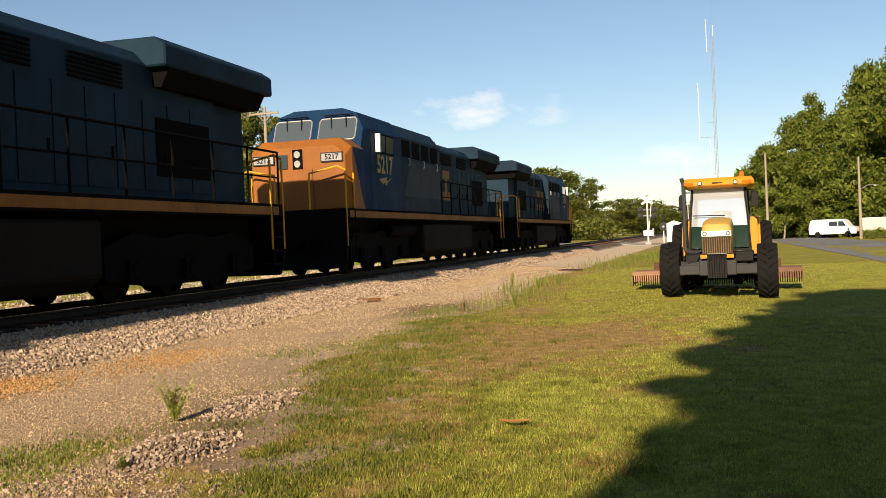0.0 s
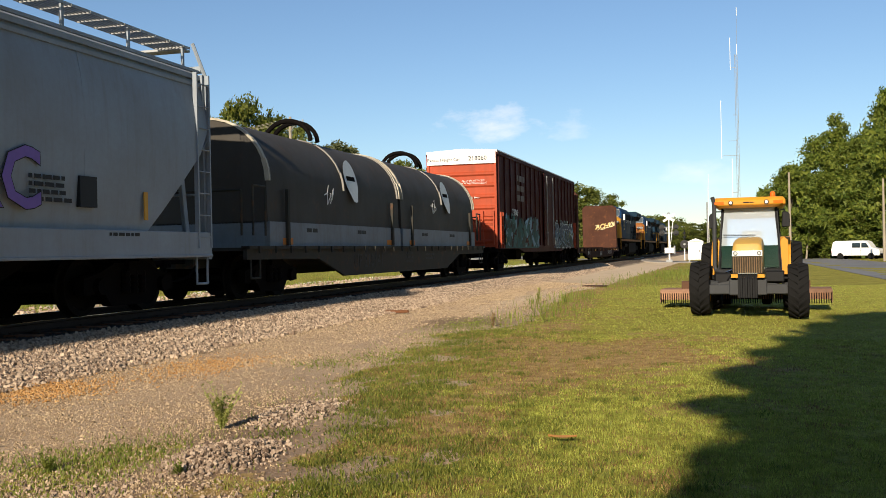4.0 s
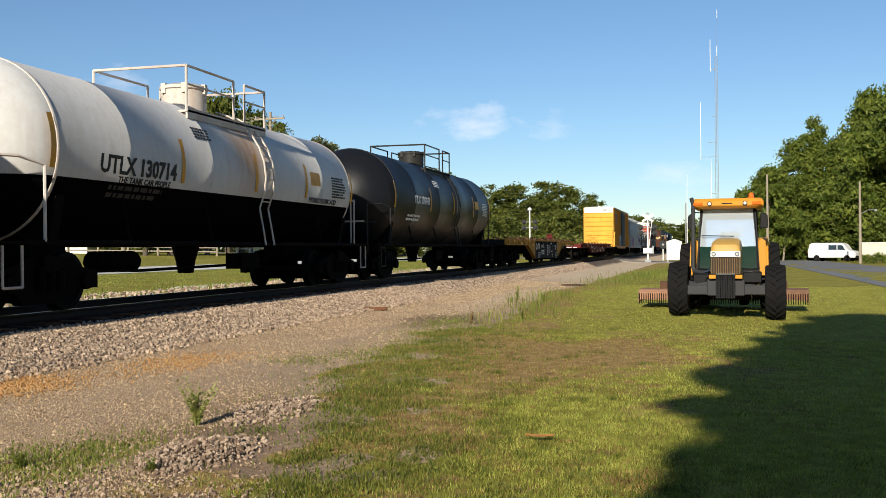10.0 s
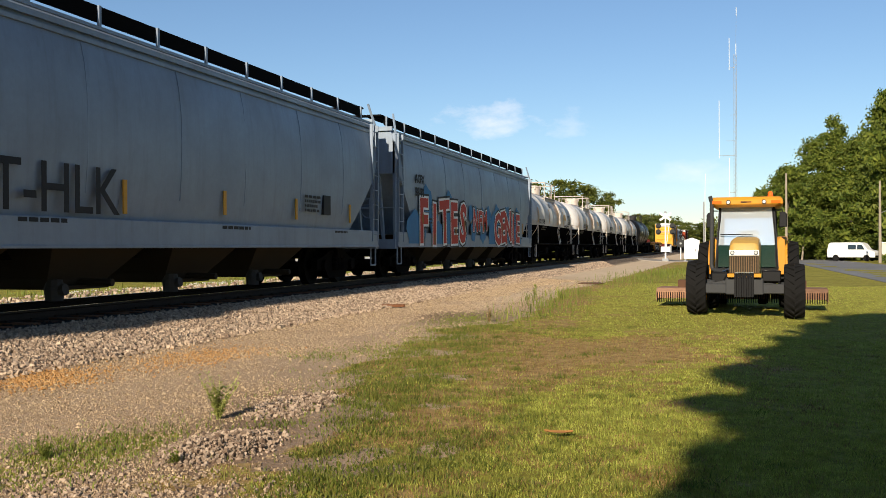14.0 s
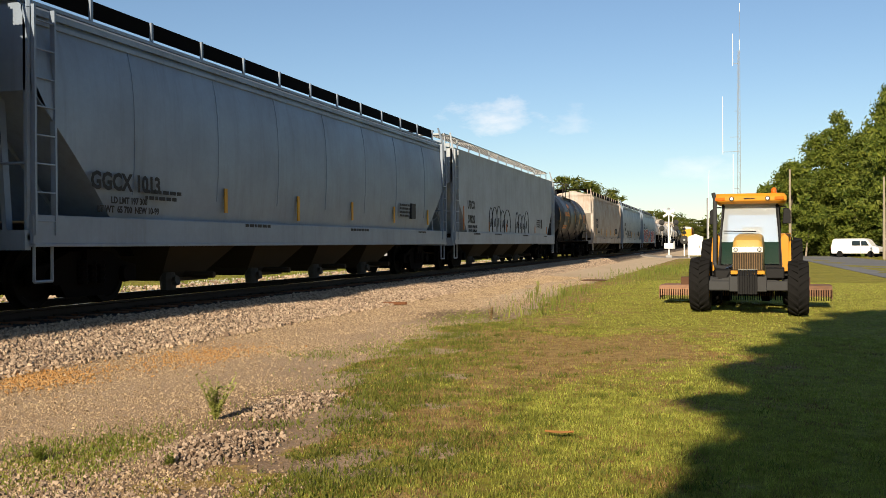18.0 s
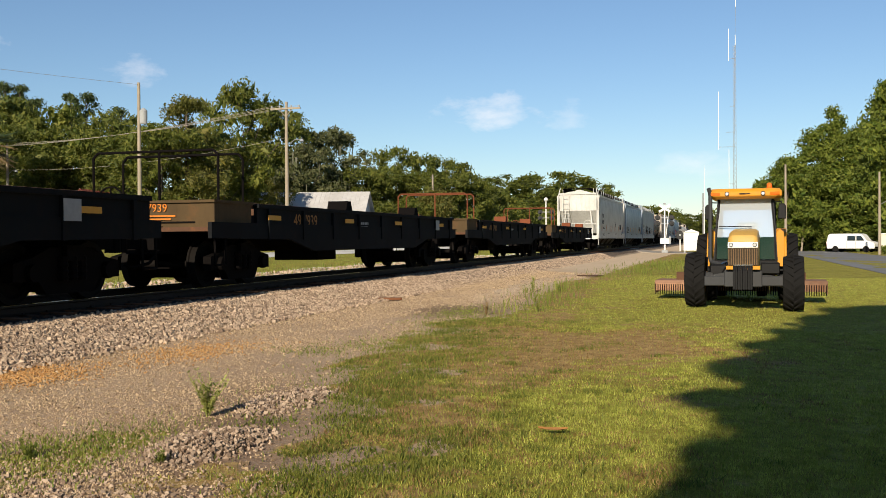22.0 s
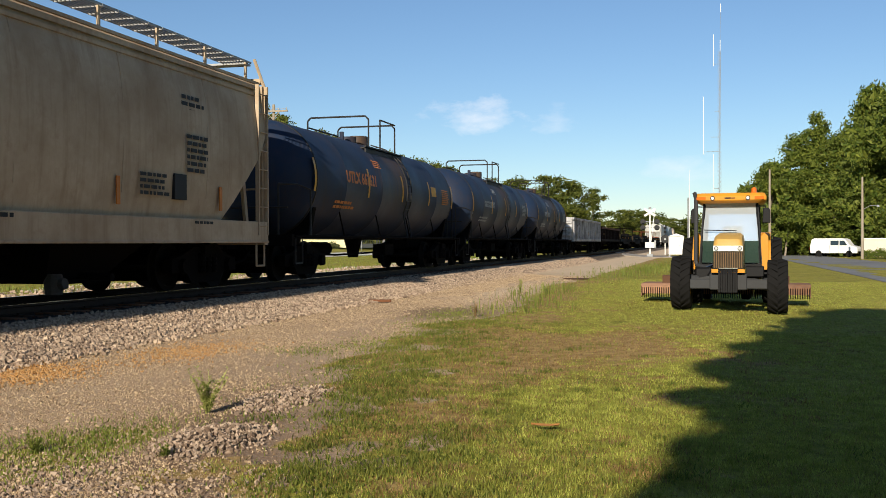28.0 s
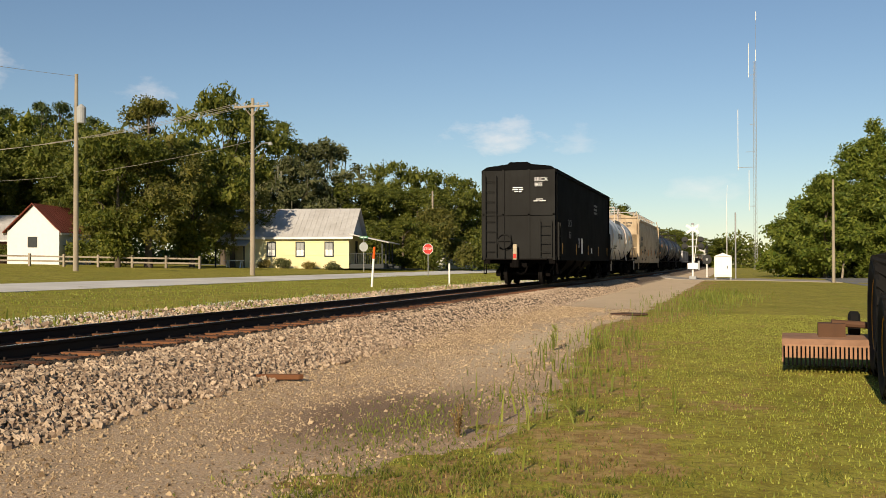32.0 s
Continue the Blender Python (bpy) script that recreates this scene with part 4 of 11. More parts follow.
def hopper(label, front, rear, paint, marks=(), walk_style="dark", bays=4, round_side=True, seed=1, tags=(), tape=YELLOW_REFLECT, dents=1.1, bay_paint=None, first_tape=0):
    ob, ln = car("covered_hopper", label, front, rear)
    rnd = random.Random(seed)
    h = ln / 2
    if round_side:
        half = [(1.44, 1.30), (1.50, 1.7), (1.535, 2.2), (1.545, 2.7), (1.53, 3.2), (1.49, 3.6), (1.42, 3.95), (1.37, 4.10), (1.37, 4.16), (1.20, 4.28), (0.75, 4.42), (0.0, 4.5)]
    else:
        half = [(1.49, 1.30), (1.50, 1.8), (1.50, 2.3), (1.50, 2.8), (1.50, 3.2), (1.50, 3.6), (1.50, 3.95), (1.50, 4.12), (1.52, 4.2), (1.20, 4.32), (0.75, 4.42), (0.0, 4.48)]
    prof = half + [(-x, z) for x, z in reversed(half[:-1])]
    ends = lambda z: h - 0.12 - (0.0 if z > 3.0 else (3.0 - z) * 1.12)
    m = M()
    n_st = 40
    rings = []
    for k in range(n_st + 1):
        u = -1 + 2 * k / n_st
        ring = []
        for x, z in prof:
            yy = u * ends(z)
            bulge = 0.0
            if dents and 1.5 < z < 4.0:
                ph = (yy + h) / (ln / (bays * 2.5))
                bulge = dents * (0.016 * math.sin(2 * math.pi * ph) + 0.006 * math.sin(5.3 * ph + z * 2)) * math.sin((z - 1.5) / 2.5 * math.pi)
            ring.append((x + math.copysign(bulge, x) if x else x, yy, z))
        rings.append(ring)
    m.strips(rings, caps=False)
    part("hopper_body", m, paint, ob, smooth=True)
    for s in (-1, 1):
        ye = s * (h - 0.12)
        upper = [(x, z) for x, z in prof if z > 3.0]
        zi = [(x, z) for x, z in half if z <= 3.0]
        xs = 1.536 if round_side else 1.50
        m = M().prism([(xs, 3.0), *upper, (-xs, 3.0)], *sorted((ye, ye - s * 0.02)))
        part("end_sheet", m, paint, ob)
        rings = [[(-x, s * ends(z), z), (x, s * ends(z), z), (x, s * (ends(z) - 0.02), z), (-x, s * (ends(z) - 0.02), z)] for x, z in zi + [(xs, 3.0)]]
        part("slope_sheet", M().strips(rings), paint, ob)
        for x in (-0.55, 0.55):
            m = M().box(x - 0.03, x + 0.03, *sorted((ye, ye + s * 0.06)), 2.98, 4.34)
            m.beam((x, s * ends(3.0), 3.0), (x, s * (ends(1.5) + 0.04), 1.5), 0.06, 0.08)
            part("end_rib", m, paint, ob)
        for x in (-1.1, 1.1):
            part("end_brace", M().beam((x, s * (h - 0.16), 1.06), (x * 0.86, s * (h - 0.2), 3.02), 0.07, 0.12), paint, ob)
        part("platform_rail", M().pipe([(-1.42, s * (h - 0.1), 2.02), (1.42, s * (h - 0.1), 2.02)], 0.02), paint, ob)
        part("end_header", M().box(-1.4, 1.4, *sorted((ye, ye + s * 0.08)), 4.22, 4.34), paint, ob)
    # seams and posts on the flanks
    for s in (-1, 1):
        m = M()
        m.box(min(s * 1.45, s * 1.56), max(s * 1.45, s * 1.56), -h + 0.1, h - 0.1, 0.93, 1.33)
        m.box(min(s * 1.40, s * 1.58), max(s * 1.40, s * 1.58), -h + 0.1, h - 0.1, 0.89, 0.94)
        part("side_sill", m, paint, ob, bevel=0.01)
        m = M()
        m.box(min(s * 1.36, s * 1.44), max(s * 1.36, s * 1.44), -h + 0.15, h - 0.15, 4.06, 4.14)
        m.box(min(s * 1.34, s * 1.40), max(s * 1.34, s * 1.40), -h + 0.15, h - 0.15, 4.20, 4.25)
        part("roof_rail", m, paint, ob)
    if round_side:
        for s in (-1, 1):
            for i in range(1, bays * 2):
                yy = -h + ln * i / (bays * 2) + rnd.uniform(-0.12, 0.12)
                pts = [(s * (x + 0.004), yy, z) for x, z in half if 1.5 < z < 4.0]
                part("side_seam", M().pipe(pts, 0.0135, 5), paint, ob)
            part("eave_strip", M().box(*sorted((s * 1.36, s * 1.45)), -h + 0.14, h - 0.14, 3.93, 3.99), paint, ob)
    m = M()
    m.box(-0.35, 0.35, -h + 0.1, h - 0.1, 0.72, 1.0)
    part("centre_sill", m, STEEL_BLACK, ob)
    # discharge bays
    span = ln - 7.4
    for i in range(bays):
        yc = -span / 2 + span * (i + 0.5) / bays
        w = span / bays * 0.47
        rings = []
        for z, a, b in ((1.32, 1.44, w), (0.95, 1.2, w * 0.8), (0.42, 0.75, w * 0.5), (0.28, 0.7, w * 0.46)):
            rings.append([(-a, yc - b, z), (a, yc - b, z), (a, yc + b, z), (-a, yc + b, z)])
        m = M().strips(rings)
        m.box(-0.9, 0.9, yc - w * 0.36, yc + w * 0.36, 0.26, 0.32)
        m.bar((-1.35, yc, 0.36), (1.35, yc, 0.36), 0.06, 8)
        bay = part("discharge_bay", m, bay_paint or STEEL_BLACK, ob)
        part("outlet_gate", M().lathe([(0.10, 0.02), (0.10, 0.13), (0.30, 0.15), (0.42, 0.12)], 10, "z", (0.78, yc - w * 0.42, 0)).bar((0.78, yc - w * 0.42, 0.24), (0.98, yc - w * 0.42, 0.28), 0.09, 8), OUTLET_STEEL, bay)
    # end platforms, posts, slope braces
    for s in (-1, 1):
        m = M()
        y0, y1 = sorted((s * (h - 2.3), s * (h - 0.05)))
        m.box(-1.5, 1.5, y0, y1, 0.98, 1.06)
        m.box(-1.5, 1.5, *sorted((s * (h - 0.12), s * h)), 0.85, 1.12)
        part("end_platform", m, paint, ob)
        for x in (-1.44, 1.44):
            m = M().box(x - 0.045, x + 0.045, *sorted((s * (h - 0.22), s * (h - 0.12))), 1.06, 4.16)
            part("end_post", m, paint, ob)
        for x in (-1.3, 1.3):
            sx = 1 if x > 0 else -1
            ladder(ob, sx * 1.5, s * (h - 0.35), 1.05, 4.15, 0.42, "x" if sx > 0 else "-x", paint, 0.08)
            m = M().pipe([(sx * 1.46, s * (h - 0.12), 1.1), (sx * 1.5, s * (h - 0.1), 4.1), (sx * 1.35, s * (h - 0.3), 4.72)], 0.035)
            part("grab_rail", m, paint, ob)
            m = M().pipe([(sx * 1.5, s * (h - 0.55), 1.0), (sx * 1.5, s * (h - 0.55), 0.42), (sx * 1.5, s * (h - 0.18), 0.42), (sx * 1.5, s * (h - 0.18), 1.0)], 0.022)
            part("step", m, paint, ob)
        coupler(ob, s * h, s)
        bogie(ob, s * (h - 1.95))
    ladder(ob, -0.9, -h + 0.08, 1.1, 4.1, 0.45, "-y", paint, 0.1)
    brake_wheel(ob, 0.75, -h - 0.05, 2.0, paint)
    # roof walks and hatches
    dark = walk_style == "dark"
    for s in (-1, 1):
        m = M()
        if dark:
            xa, xb = sorted((s * 0.62, s * 1.12))
            m.box(xa, xb, -h + 0.2, h - 0.2, 4.62, 4.66)
            m.box(*sorted((s * 1.10, s * 1.13)), -h + 0.2, h - 0.2, 4.40, 4.66)
            part("roof_walk", m, STEEL_BLACK, ob)
        else:
            for k in range(9):
                xx = s * (0.62 + 0.07 * k)
                m.box(min(xx, xx + s * 0.012), max(xx, xx + s * 0.012), -h + 0.1, h - 0.1, 4.66, 4.70)
            for k in range(int(ln / 0.45)):
                yy = -h + 0.2 + k * 0.45
                m.box(*sorted((s * 0.62, s * 1.2)), yy, yy + 0.02, 4.655, 4.695)
            part("roof_walk", m, GALV, ob)
        m = M()
        k = max(8, round(ln / 1.75))
        for i in range(k + 1):
            yy = -h + 0.3 + (ln - 0.6) * i / k
            m.box(*sorted((s * 1.13, s * 1.17)), yy - 0.03, yy + 0.03, 4.22, 4.66)
        part("walk_bracket", m, paint, ob)
    for i in range(10):
        yy = -h + 1.2 + (ln - 2.4) * i / 9
        m = M().lathe([(4.44, 0.33), (4.56, 0.33), (4.6, 0.28), (4.6, 0.02)], 14, "z", (0, yy, 0))
        part("roof_hatch", m, paint, ob)
    m = M()
    for s in (-1, 1):
        m.box(-1.1, 1.1, *sorted((s * (h - 0.25), s * (h + 0.05))), 4.64, 4.68)
    part("end_walk", m, STEEL_BLACK if dark else GALV, ob)
    # tape marks along the sill
    for i in range(first_tape, 6):
        yy = -h + 2.2 + (ln - 4.4) * i / 5
        m = M().box(1.495, 1.512, yy - 0.05 - (0.7 if i == 0 else 0), yy + 0.05 - (0.7 if i == 0 else 0), 1.40, 2.25 if i == 0 else 1.75) if not round_side else M().box(1.545, 1.562, yy - 0.05, yy + 0.05, 1.5, 1.95) if i not in (2,) else M().box(1.545, 1.566, yy - 0.05, yy + 0.05, 1.42, 1.95)
        part("reflective_tape", m, tape, ob)
    m = M()
    for y, z, w, hh, r in ((-h + 6.2, 1.25, 1.2, 0.06, 1), (1.5, 1.24, 1.4, 0.06, 1), (h - 5.0, 2.0, 0.9, 0.06, 4), (h - 3.2, 1.24, 0.8, 0.05, 1), (-h + 2.75, 1.74 if round_side else 1.24, 1.1, 0.06, 2 if round_side else 1)):
        bars(m, y, z, w, hh, r, 1.562 if z < 1.4 else 1.572 if round_side else 1.504, seed)
    part("small_lettering", m, BLACK_LETTER, ob)
    m = M().box(1.50, 1.572 if round_side else 1.506, h - 3.9, h - 3.5, 1.65, 2.1)
    part("lube_plate", m, BLACK_LETTER, ob)
    for text, size, y, z in marks:
        letters(text, size, BLACK_LETTER, ob, side_pose(y, z, 1.584 if round_side else 1.506), fat=size * 0.035)
    for fn in tags:
        fn(ob, h)
    return ob


def outlined(text, size, fill, edge, y, z, back=None, fat=0.05, x=1.574, halo=None):
    """Bubble lettering sprayed on a flank: a fill over a wider edge over a wider halo."""
    def do(ob, h):
        if halo is not None:
            letters(text, size, halo, ob, side_pose(y, z, x), "sprayed_lettering", fat * 3.4)
        if edge is not None:
            letters(text, size, edge, ob, side_pose(y, z, x + 0.004), "sprayed_lettering", fat * 1.7)
        letters(text, size, fill, ob, side_pose(y, z, x + 0.008), "sprayed_lettering", fat)
        if back is not None:
            rnd = random.Random(len(text) + int(size * 10))
            m = M()
            for k in range(7):
                a, r = y + (rnd.random() - 0.5) * size * len(text) * 0.75, size * (0.25 + 0.3 * rnd.random())
                zc = z + (rnd.random() - 0.6) * size * 0.9
                ring = [(a + r * math.cos(t) * (1 + 0.25 * math.sin(3 * t + k)), zc + r * 0.8 * math.sin(t)) for t in (2 * math.pi * i / 18 for i in range(18))]
                ring = [(yy, max(1.04, zz)) for yy, zz in ring]
                m.add([(x - 0.003 + 0.0006 * k, yy, zz) for yy, zz in ring], [tuple(range(18))])
            part("sprayed_cloud", m, back, ob)
    return do


def throw_up(text, size, step, y, z, seed, fill, edge, halo, back, gloss, x=1.576):
    """Fat tilted letters crowded into one another, over a ragged painted cloud."""
    def do(ob, h):
        rnd = random.Random(seed)
        m = M()
        for k in range(3 * len(text)):
            a, rr = y + (rnd.random() - 0.5) * step * (len(text) + 1.2), size * (0.22 + 0.22 * rnd.random())
            zc = z + (rnd.random() - 0.55) * size * 0.8
            ring = [(a + rr * math.cos(t) * (1 + 0.2 * math.sin(3 * t + k) + 0.1 * math.sin(7 * t)), zc + rr * math.sin(t) * (1 + 0.12 * math.sin(5 * t + k))) for t in (2 * math.pi * i / 26 for i in range(26))]
            m.add([(x - 0.004 + 0.0003 * k, yy, max(1.0, zz)) for yy, zz in ring], [tuple(range(26))])
        part("sprayed_cloud", m, back, ob)
        for i, c in enumerate(text):
            at = side_pose(y + (i - (len(text) - 1) / 2) * step, z + rnd.uniform(-0.05, 0.05) * size, x) @ Matrix.Rotation(rnd.uniform(-0.14, 0.14), 4, "Z") @ Matrix.Diagonal((rnd.uniform(1.0, 1.12), rnd.uniform(0.98, 1.1), 1, 1))
            for lift, mat, fat in ((0.001, halo, 0.105), (0.005, edge, 0.072), (0.009, fill, 0.034)):
                letters(c, size, mat, ob, Matrix.Translation((lift + 0.0006 * i, 0, 0)) @ at, "sprayed_lettering", fat * size)
            g = M()
            cy, cz, w = y + (i - (len(text) - 1) / 2) * step + rnd.uniform(-0.2, 0.2) * step, z + rnd.uniform(-0.3, 0.1) * size, 0.045 * size
            g.add([(x + 0.016, cy + w * math.cos(t), cz + 2.6 * w * math.sin(t)) for t in (2 * math.pi * q / 12 for q in range(12))], [tuple(range(12))])
            part("sprayed_highlight", g, gloss, ob)
    return do


def scrawl(y, z, w, hgt, mat, seed, x=1.574, loops=5, thick=0.025):
    """A sprayed tag: one looping line."""
    def do(ob, h):
        rnd = random.Random(seed)
        pts, n = [], loops * 12
        ph = [rnd.random() * 6.3 for _ in range(4)]
        for i in range(n + 1):
            u = i / n
            a = u * loops * 2 * math.pi
            pts.append((x, y + (u - 0.5) * w + 0.45 * w / loops * math.cos(a + ph[0]), z + hgt * 0.5 * (math.sin(a + ph[1]) * (0.6 + 0.4 * math.sin(2.3 * u * 6 + ph[2]))) + 0.12 * hgt * math.sin(9 * u + ph[3])))
        m = M()
        for a, b in zip(pts, pts[1:]):
            m.beam(a, b, thick, thick)
        m.v = [(x + (p[0] - x) * 0.2, p[1], p[2]) for p in m.v]
        part("sprayed_tag", m, mat, ob)
    return do


def bubbles(y, z, widths, hgt, mat, seed, x=1.508):
    """Outline graffiti: a row of rounded letter shapes with small inner marks."""
    def do(ob, h):
        rnd = random.Random(seed)
        y0 = y - sum(widths) / 2
        for w in widths:
            k = hgt * rnd.uniform(0.85, 1.1)
            top = [(x, y0 + w * (0.5 - 0.55 * math.cos(math.pi * u / 12)), z + 0.25 * k + 0.75 * k * math.sin(math.pi * u / 12) ** 0.8) for u in range(13)]
            part("sprayed_outline", M().pipe([(x, y0 - 0.02, z), *top, (x, y0 + w * 0.96, z)], 0.014, 5), mat, ob)
            c = y0 + w * 0.5 + rnd.uniform(-0.08, 0.08)
            part("sprayed_outline", M().pipe([(x, c - 0.1, z + 0.2 * k), (x, c - 0.02, z + 0.5 * k), (x, c + 0.1, z + 0.55 * k), (x, c + 0.06, z + 0.22 * k)], 0.011, 5), mat, ob)
            y0 += w
    return do


# -- tank cars --
def tank(label, front, rear, paint, r=1.42, zc=2.42, marks=(), rail=None, under=None, dome="tall", tape=YELLOW_REFLECT, text_mat=BLACK_LETTER, bead=None, plate=None, ahead=0.0):
    """front and rear are the ends of the shell."""
    ob, ln = car("tank_car", label, front, rear)
    h = ln / 2
    rail, under = rail or GALV, under or STEEL_BLACK
    prof = []
    for k in range(9):
        a = math.pi / 2 * k / 8
        prof.append((-h + 0.72 * (1 - math.sin(a)) * 1.0, r * math.cos(a) ** 1.0 if k else r))
    cap = [(0.0, 0.02), (0.06, 0.42), (0.2, 0.82), (0.42, 1.15), (0.7, 1.34), (0.85, r - 0.02), (0.95, r)]
    cap = [(a, min(b, r)) for a, b in cap]
    body = [(-h + a, b) for a, b in cap]
    seams = [-h + ln * k / 5 for k in range(1, 5)]
    for s in seams:
        body += [(s - 0.03, r), (s - 0.015, r + 0.008), (s + 0.015, r + 0.008), (s + 0.03, r)]
    body += [(h - a, b) for a, b in reversed(cap)]
    m = M().lathe(body, 48, "y", (0, 0, zc))
    part("tank_shell", m, paint, ob, smooth=True)
    for s in (-1, 1):
        m = M()
        m.box(-0.3, 0.3, *sorted((s * (h - 2.6), s * (h + 0.55))), 0.72, 1.02)
        m.box(-1.42, 1.42, *sorted((s * (h + 0.4), s * (h + 0.55))), 0.82, 1.08)
        m.prism([(-1.15, 1.02), (1.15, 1.02), (1.3, 1.75), (0.9, 1.35), (-0.9, 1.35), (-1.3, 1.75)], s * (h - 1.2), s * (h - 1.0))
        m.box(-1.45, 1.45, *sorted((s * (h - 0.55), s * (h + 0.4))), 1.02, 1.06)
        part("stub_sill", m, under, ob)
        m = M()
        for x in (-1.4, 1.4):
            m.pipe([(x, s * (h - 0.6), 1.05), (x, s * (h - 0.6), 2.15), (x * 0.9, s * (h - 0.2), 2.25), (x * 0.7, s * (h + 0.3), 2.25), (x * 0.7, s * (h + 0.3), 1.05)], 0.024)
            m.pipe([(x, s * (h + 0.3), 1.0), (x, s * (h + 0.3), 0.42), (x, s * (h - 0.1), 0.42), (x, s * (h - 0.1), 1.0)], 0.02)
        m.pipe([(-1.3, s * (h + 0.5), 1.7), (1.3, s * (h + 0.5), 1.7)], 0.022)
        part("handrail", m, rail, ob)
        coupler(ob, s * (h + 0.5), s)
        bogie(ob, s * (h - 1.05))
    m = M()
    for s in (-1, 1):
        m.bar((s * 1.38, -h + 0.2, 1.04), (s * 1.38, h - 0.2, 1.04), 0.045, 6)
        for k in range(4):
            yy = -h * 0.6 + h * 1.2 * k / 3
            m.bar((s * 1.38, yy, 1.04), (s * 1.22, yy, 1.75), 0.02, 5)
    part("running_pipe", m, under, ob)
    m = M().bar((-0.25, -2.9, 0.72), (-0.25, -1.6, 0.72), 0.2, 10)
    m.box(0.1, 0.5, 1.6, 2.5, 0.5, 0.85)
    m.pipe([(0, -4, 0.6), (0.3, -2.2, 0.55), (0.3, 2, 0.6), (0, 4, 0.7)], 0.03)
    part("brake_gear", m, STEEL_BLACK, ob)
    m = M().lathe([(0.45, 0.16), (0.7, 0.2), (1.05, 0.3)], 12, "z")
    part("outlet", m, STEEL_BLACK, ob)
    # manway, platform and its railing
    top = zc + r
    if dome == "tall":
        m = M().lathe([(top - 0.15, 0.46), (top + 0.38, 0.46), (top + 0.40, 0.5), (top + 0.46, 0.5), (top + 0.52, 0.3), (top + 0.52, 0.02)], 20, "z")
        for k in range(6):
            a = k * math.pi / 3
            m.box(0.46 * math.cos(a) - 0.05, 0.46 * math.cos(a) + 0.05, 0.46 * math.sin(a) - 0.05, 0.46 * math.sin(a) + 0.05, top + 0.3, top + 0.5)
    else:
        m = M().lathe([(top - 0.1, 0.3), (top + 0.28, 0.3), (top + 0.3, 0.05)], 16, "z", (0, 0.5, 0))
        m.lathe([(top - 0.1, 0.28), (top + 0.16, 0.28), (top + 0.18, 0.05)], 14, "z", (0, -0.5, 0))
        m.bar((0.1, -1.2, top), (0.1, -1.2, top + 0.25), 0.07, 8)
    part("manway", m, rail if dome == "tall" else paint, ob, smooth=True)
    m = M()
    for s in (-1, 1):
        m.box(*sorted((s * 0.55, s * 1.02)), -1.7, 1.75, top - 0.30, top - 0.26)
        m.box(*sorted((s * 0.98, s * 1.02)), -1.7, 1.75, top - 0.42, top - 0.22)
    part("platform", m, rail, ob)
    pr = 0.027
    if dome == "tall":
        ht = 0.58
        for x in (-1.0, 1.0):
            for ya, yb in ((-1.7, 0.25), (0.75, 1.75)):
                m = M().pipe([(x, ya, top - 0.3), (x, ya, top + ht), (x, yb, top + ht), (x, yb, top - 0.3)], pr)
                rl = part("railing", m, rail, ob)
                part("mid_rail", M().bar((x, ya, top + ht * 0.4), (x, yb, top + ht * 0.4), pr * 0.8), rail, rl)
        for yy in (-1.7, 1.75):
            part("cross_rail", M().bar((-1.0, yy, top + ht), (1.0, yy, top + ht), pr), rail, ob)
    else:
        for yy in (-1.25, 1.25):
            m = M().pipe([(-0.95, yy, top - 0.3), (-0.95, yy, top + 0.58), (-0.85, yy, top + 0.68), (0.85, yy, top + 0.68), (0.95, yy, top + 0.58), (0.95, yy, top - 0.3)], pr)
            part("railing", m, rail, ob)
        part("mid_rail", M().bar((-0.95, -1.25, top + 0.4), (-0.95, 1.25, top + 0.4), pr), rail, ob)
        part("side_rail", M().pipe([(0.95, -0.2, top - 0.3), (0.95, -0.2, top + 0.68), (0.95, 1.25, top + 0.68)], pr), rail, ob)
    for s in (-1, 1):
        part("end_bead", M().lathe([(s * (h - 0.97), r), (s * (h - 0.95), r + 0.012), (s * (h - 0.92), r + 0.012), (s * (h - 0.90), r)], 48, "y", (0, 0, zc)), bead or rail, ob, smooth=True)
    for s in (-1, 1):
        ld = None
        for dy in (-0.21, 0.21):
            pts = [(s * (r + 0.07) * math.cos(a), 1.0 + dy, zc + (r + 0.07) * math.sin(a)) for a in (radians(78 - k * 13) for k in range(9))]
            pts.append((s * (r + 0.06), 1.0 + dy, 1.02))
            rail_bar = part("ladder" if ld is None else "stile", M().pipe(pts, 0.02, 5), rail, ld or ob)
            ld = ld or rail_bar
        for k in range(11):
            a = radians(75 - k * 9.5)
            part("rung", M().bar((s * (r + 0.07) * math.cos(a), 0.79, zc + (r + 0.07) * math.sin(a)), (s * (r + 0.07) * math.cos(a), 1.21, zc + (r + 0.07) * math.sin(a)), 0.014, 5), rail, ld)
    # tape, lettering
    def on_shell(y, z):
        a = math.asin(max(-1, min(1, (z - zc) / r)))
        return Matrix.Translation(((r + 0.006) * math.cos(a), y, z)) @ Matrix(((0, 0, 1, 0), (1, 0, 0, 0), (0, 1, 0, 0), (0, 0, 0, 1))) @ pose(0, 0, 0, -math.degrees(a))
    for yy in (-h + 0.8, -h * 0.36, 0.5, h - 3.86, h - 0.8):
        m = M()
        for k in range(5):
            z0 = zc - 0.32 + 0.16 * k
            a0, a1 = math.asin((z0 - zc) / r), math.asin((z0 + 0.16 - zc) / r)
            R1 = r + 0.012
            m.add([(R1 * math.cos(a0), yy - 0.06, z0), (R1 * math.cos(a0), yy + 0.06, z0), (R1 * math.cos(a1), yy + 0.06, z0 + 0.16), (R1 * math.cos(a1), yy - 0.06, z0 + 0.16)], [(0, 1, 2, 3)])
        part("reflective_tape", m, tape, ob)
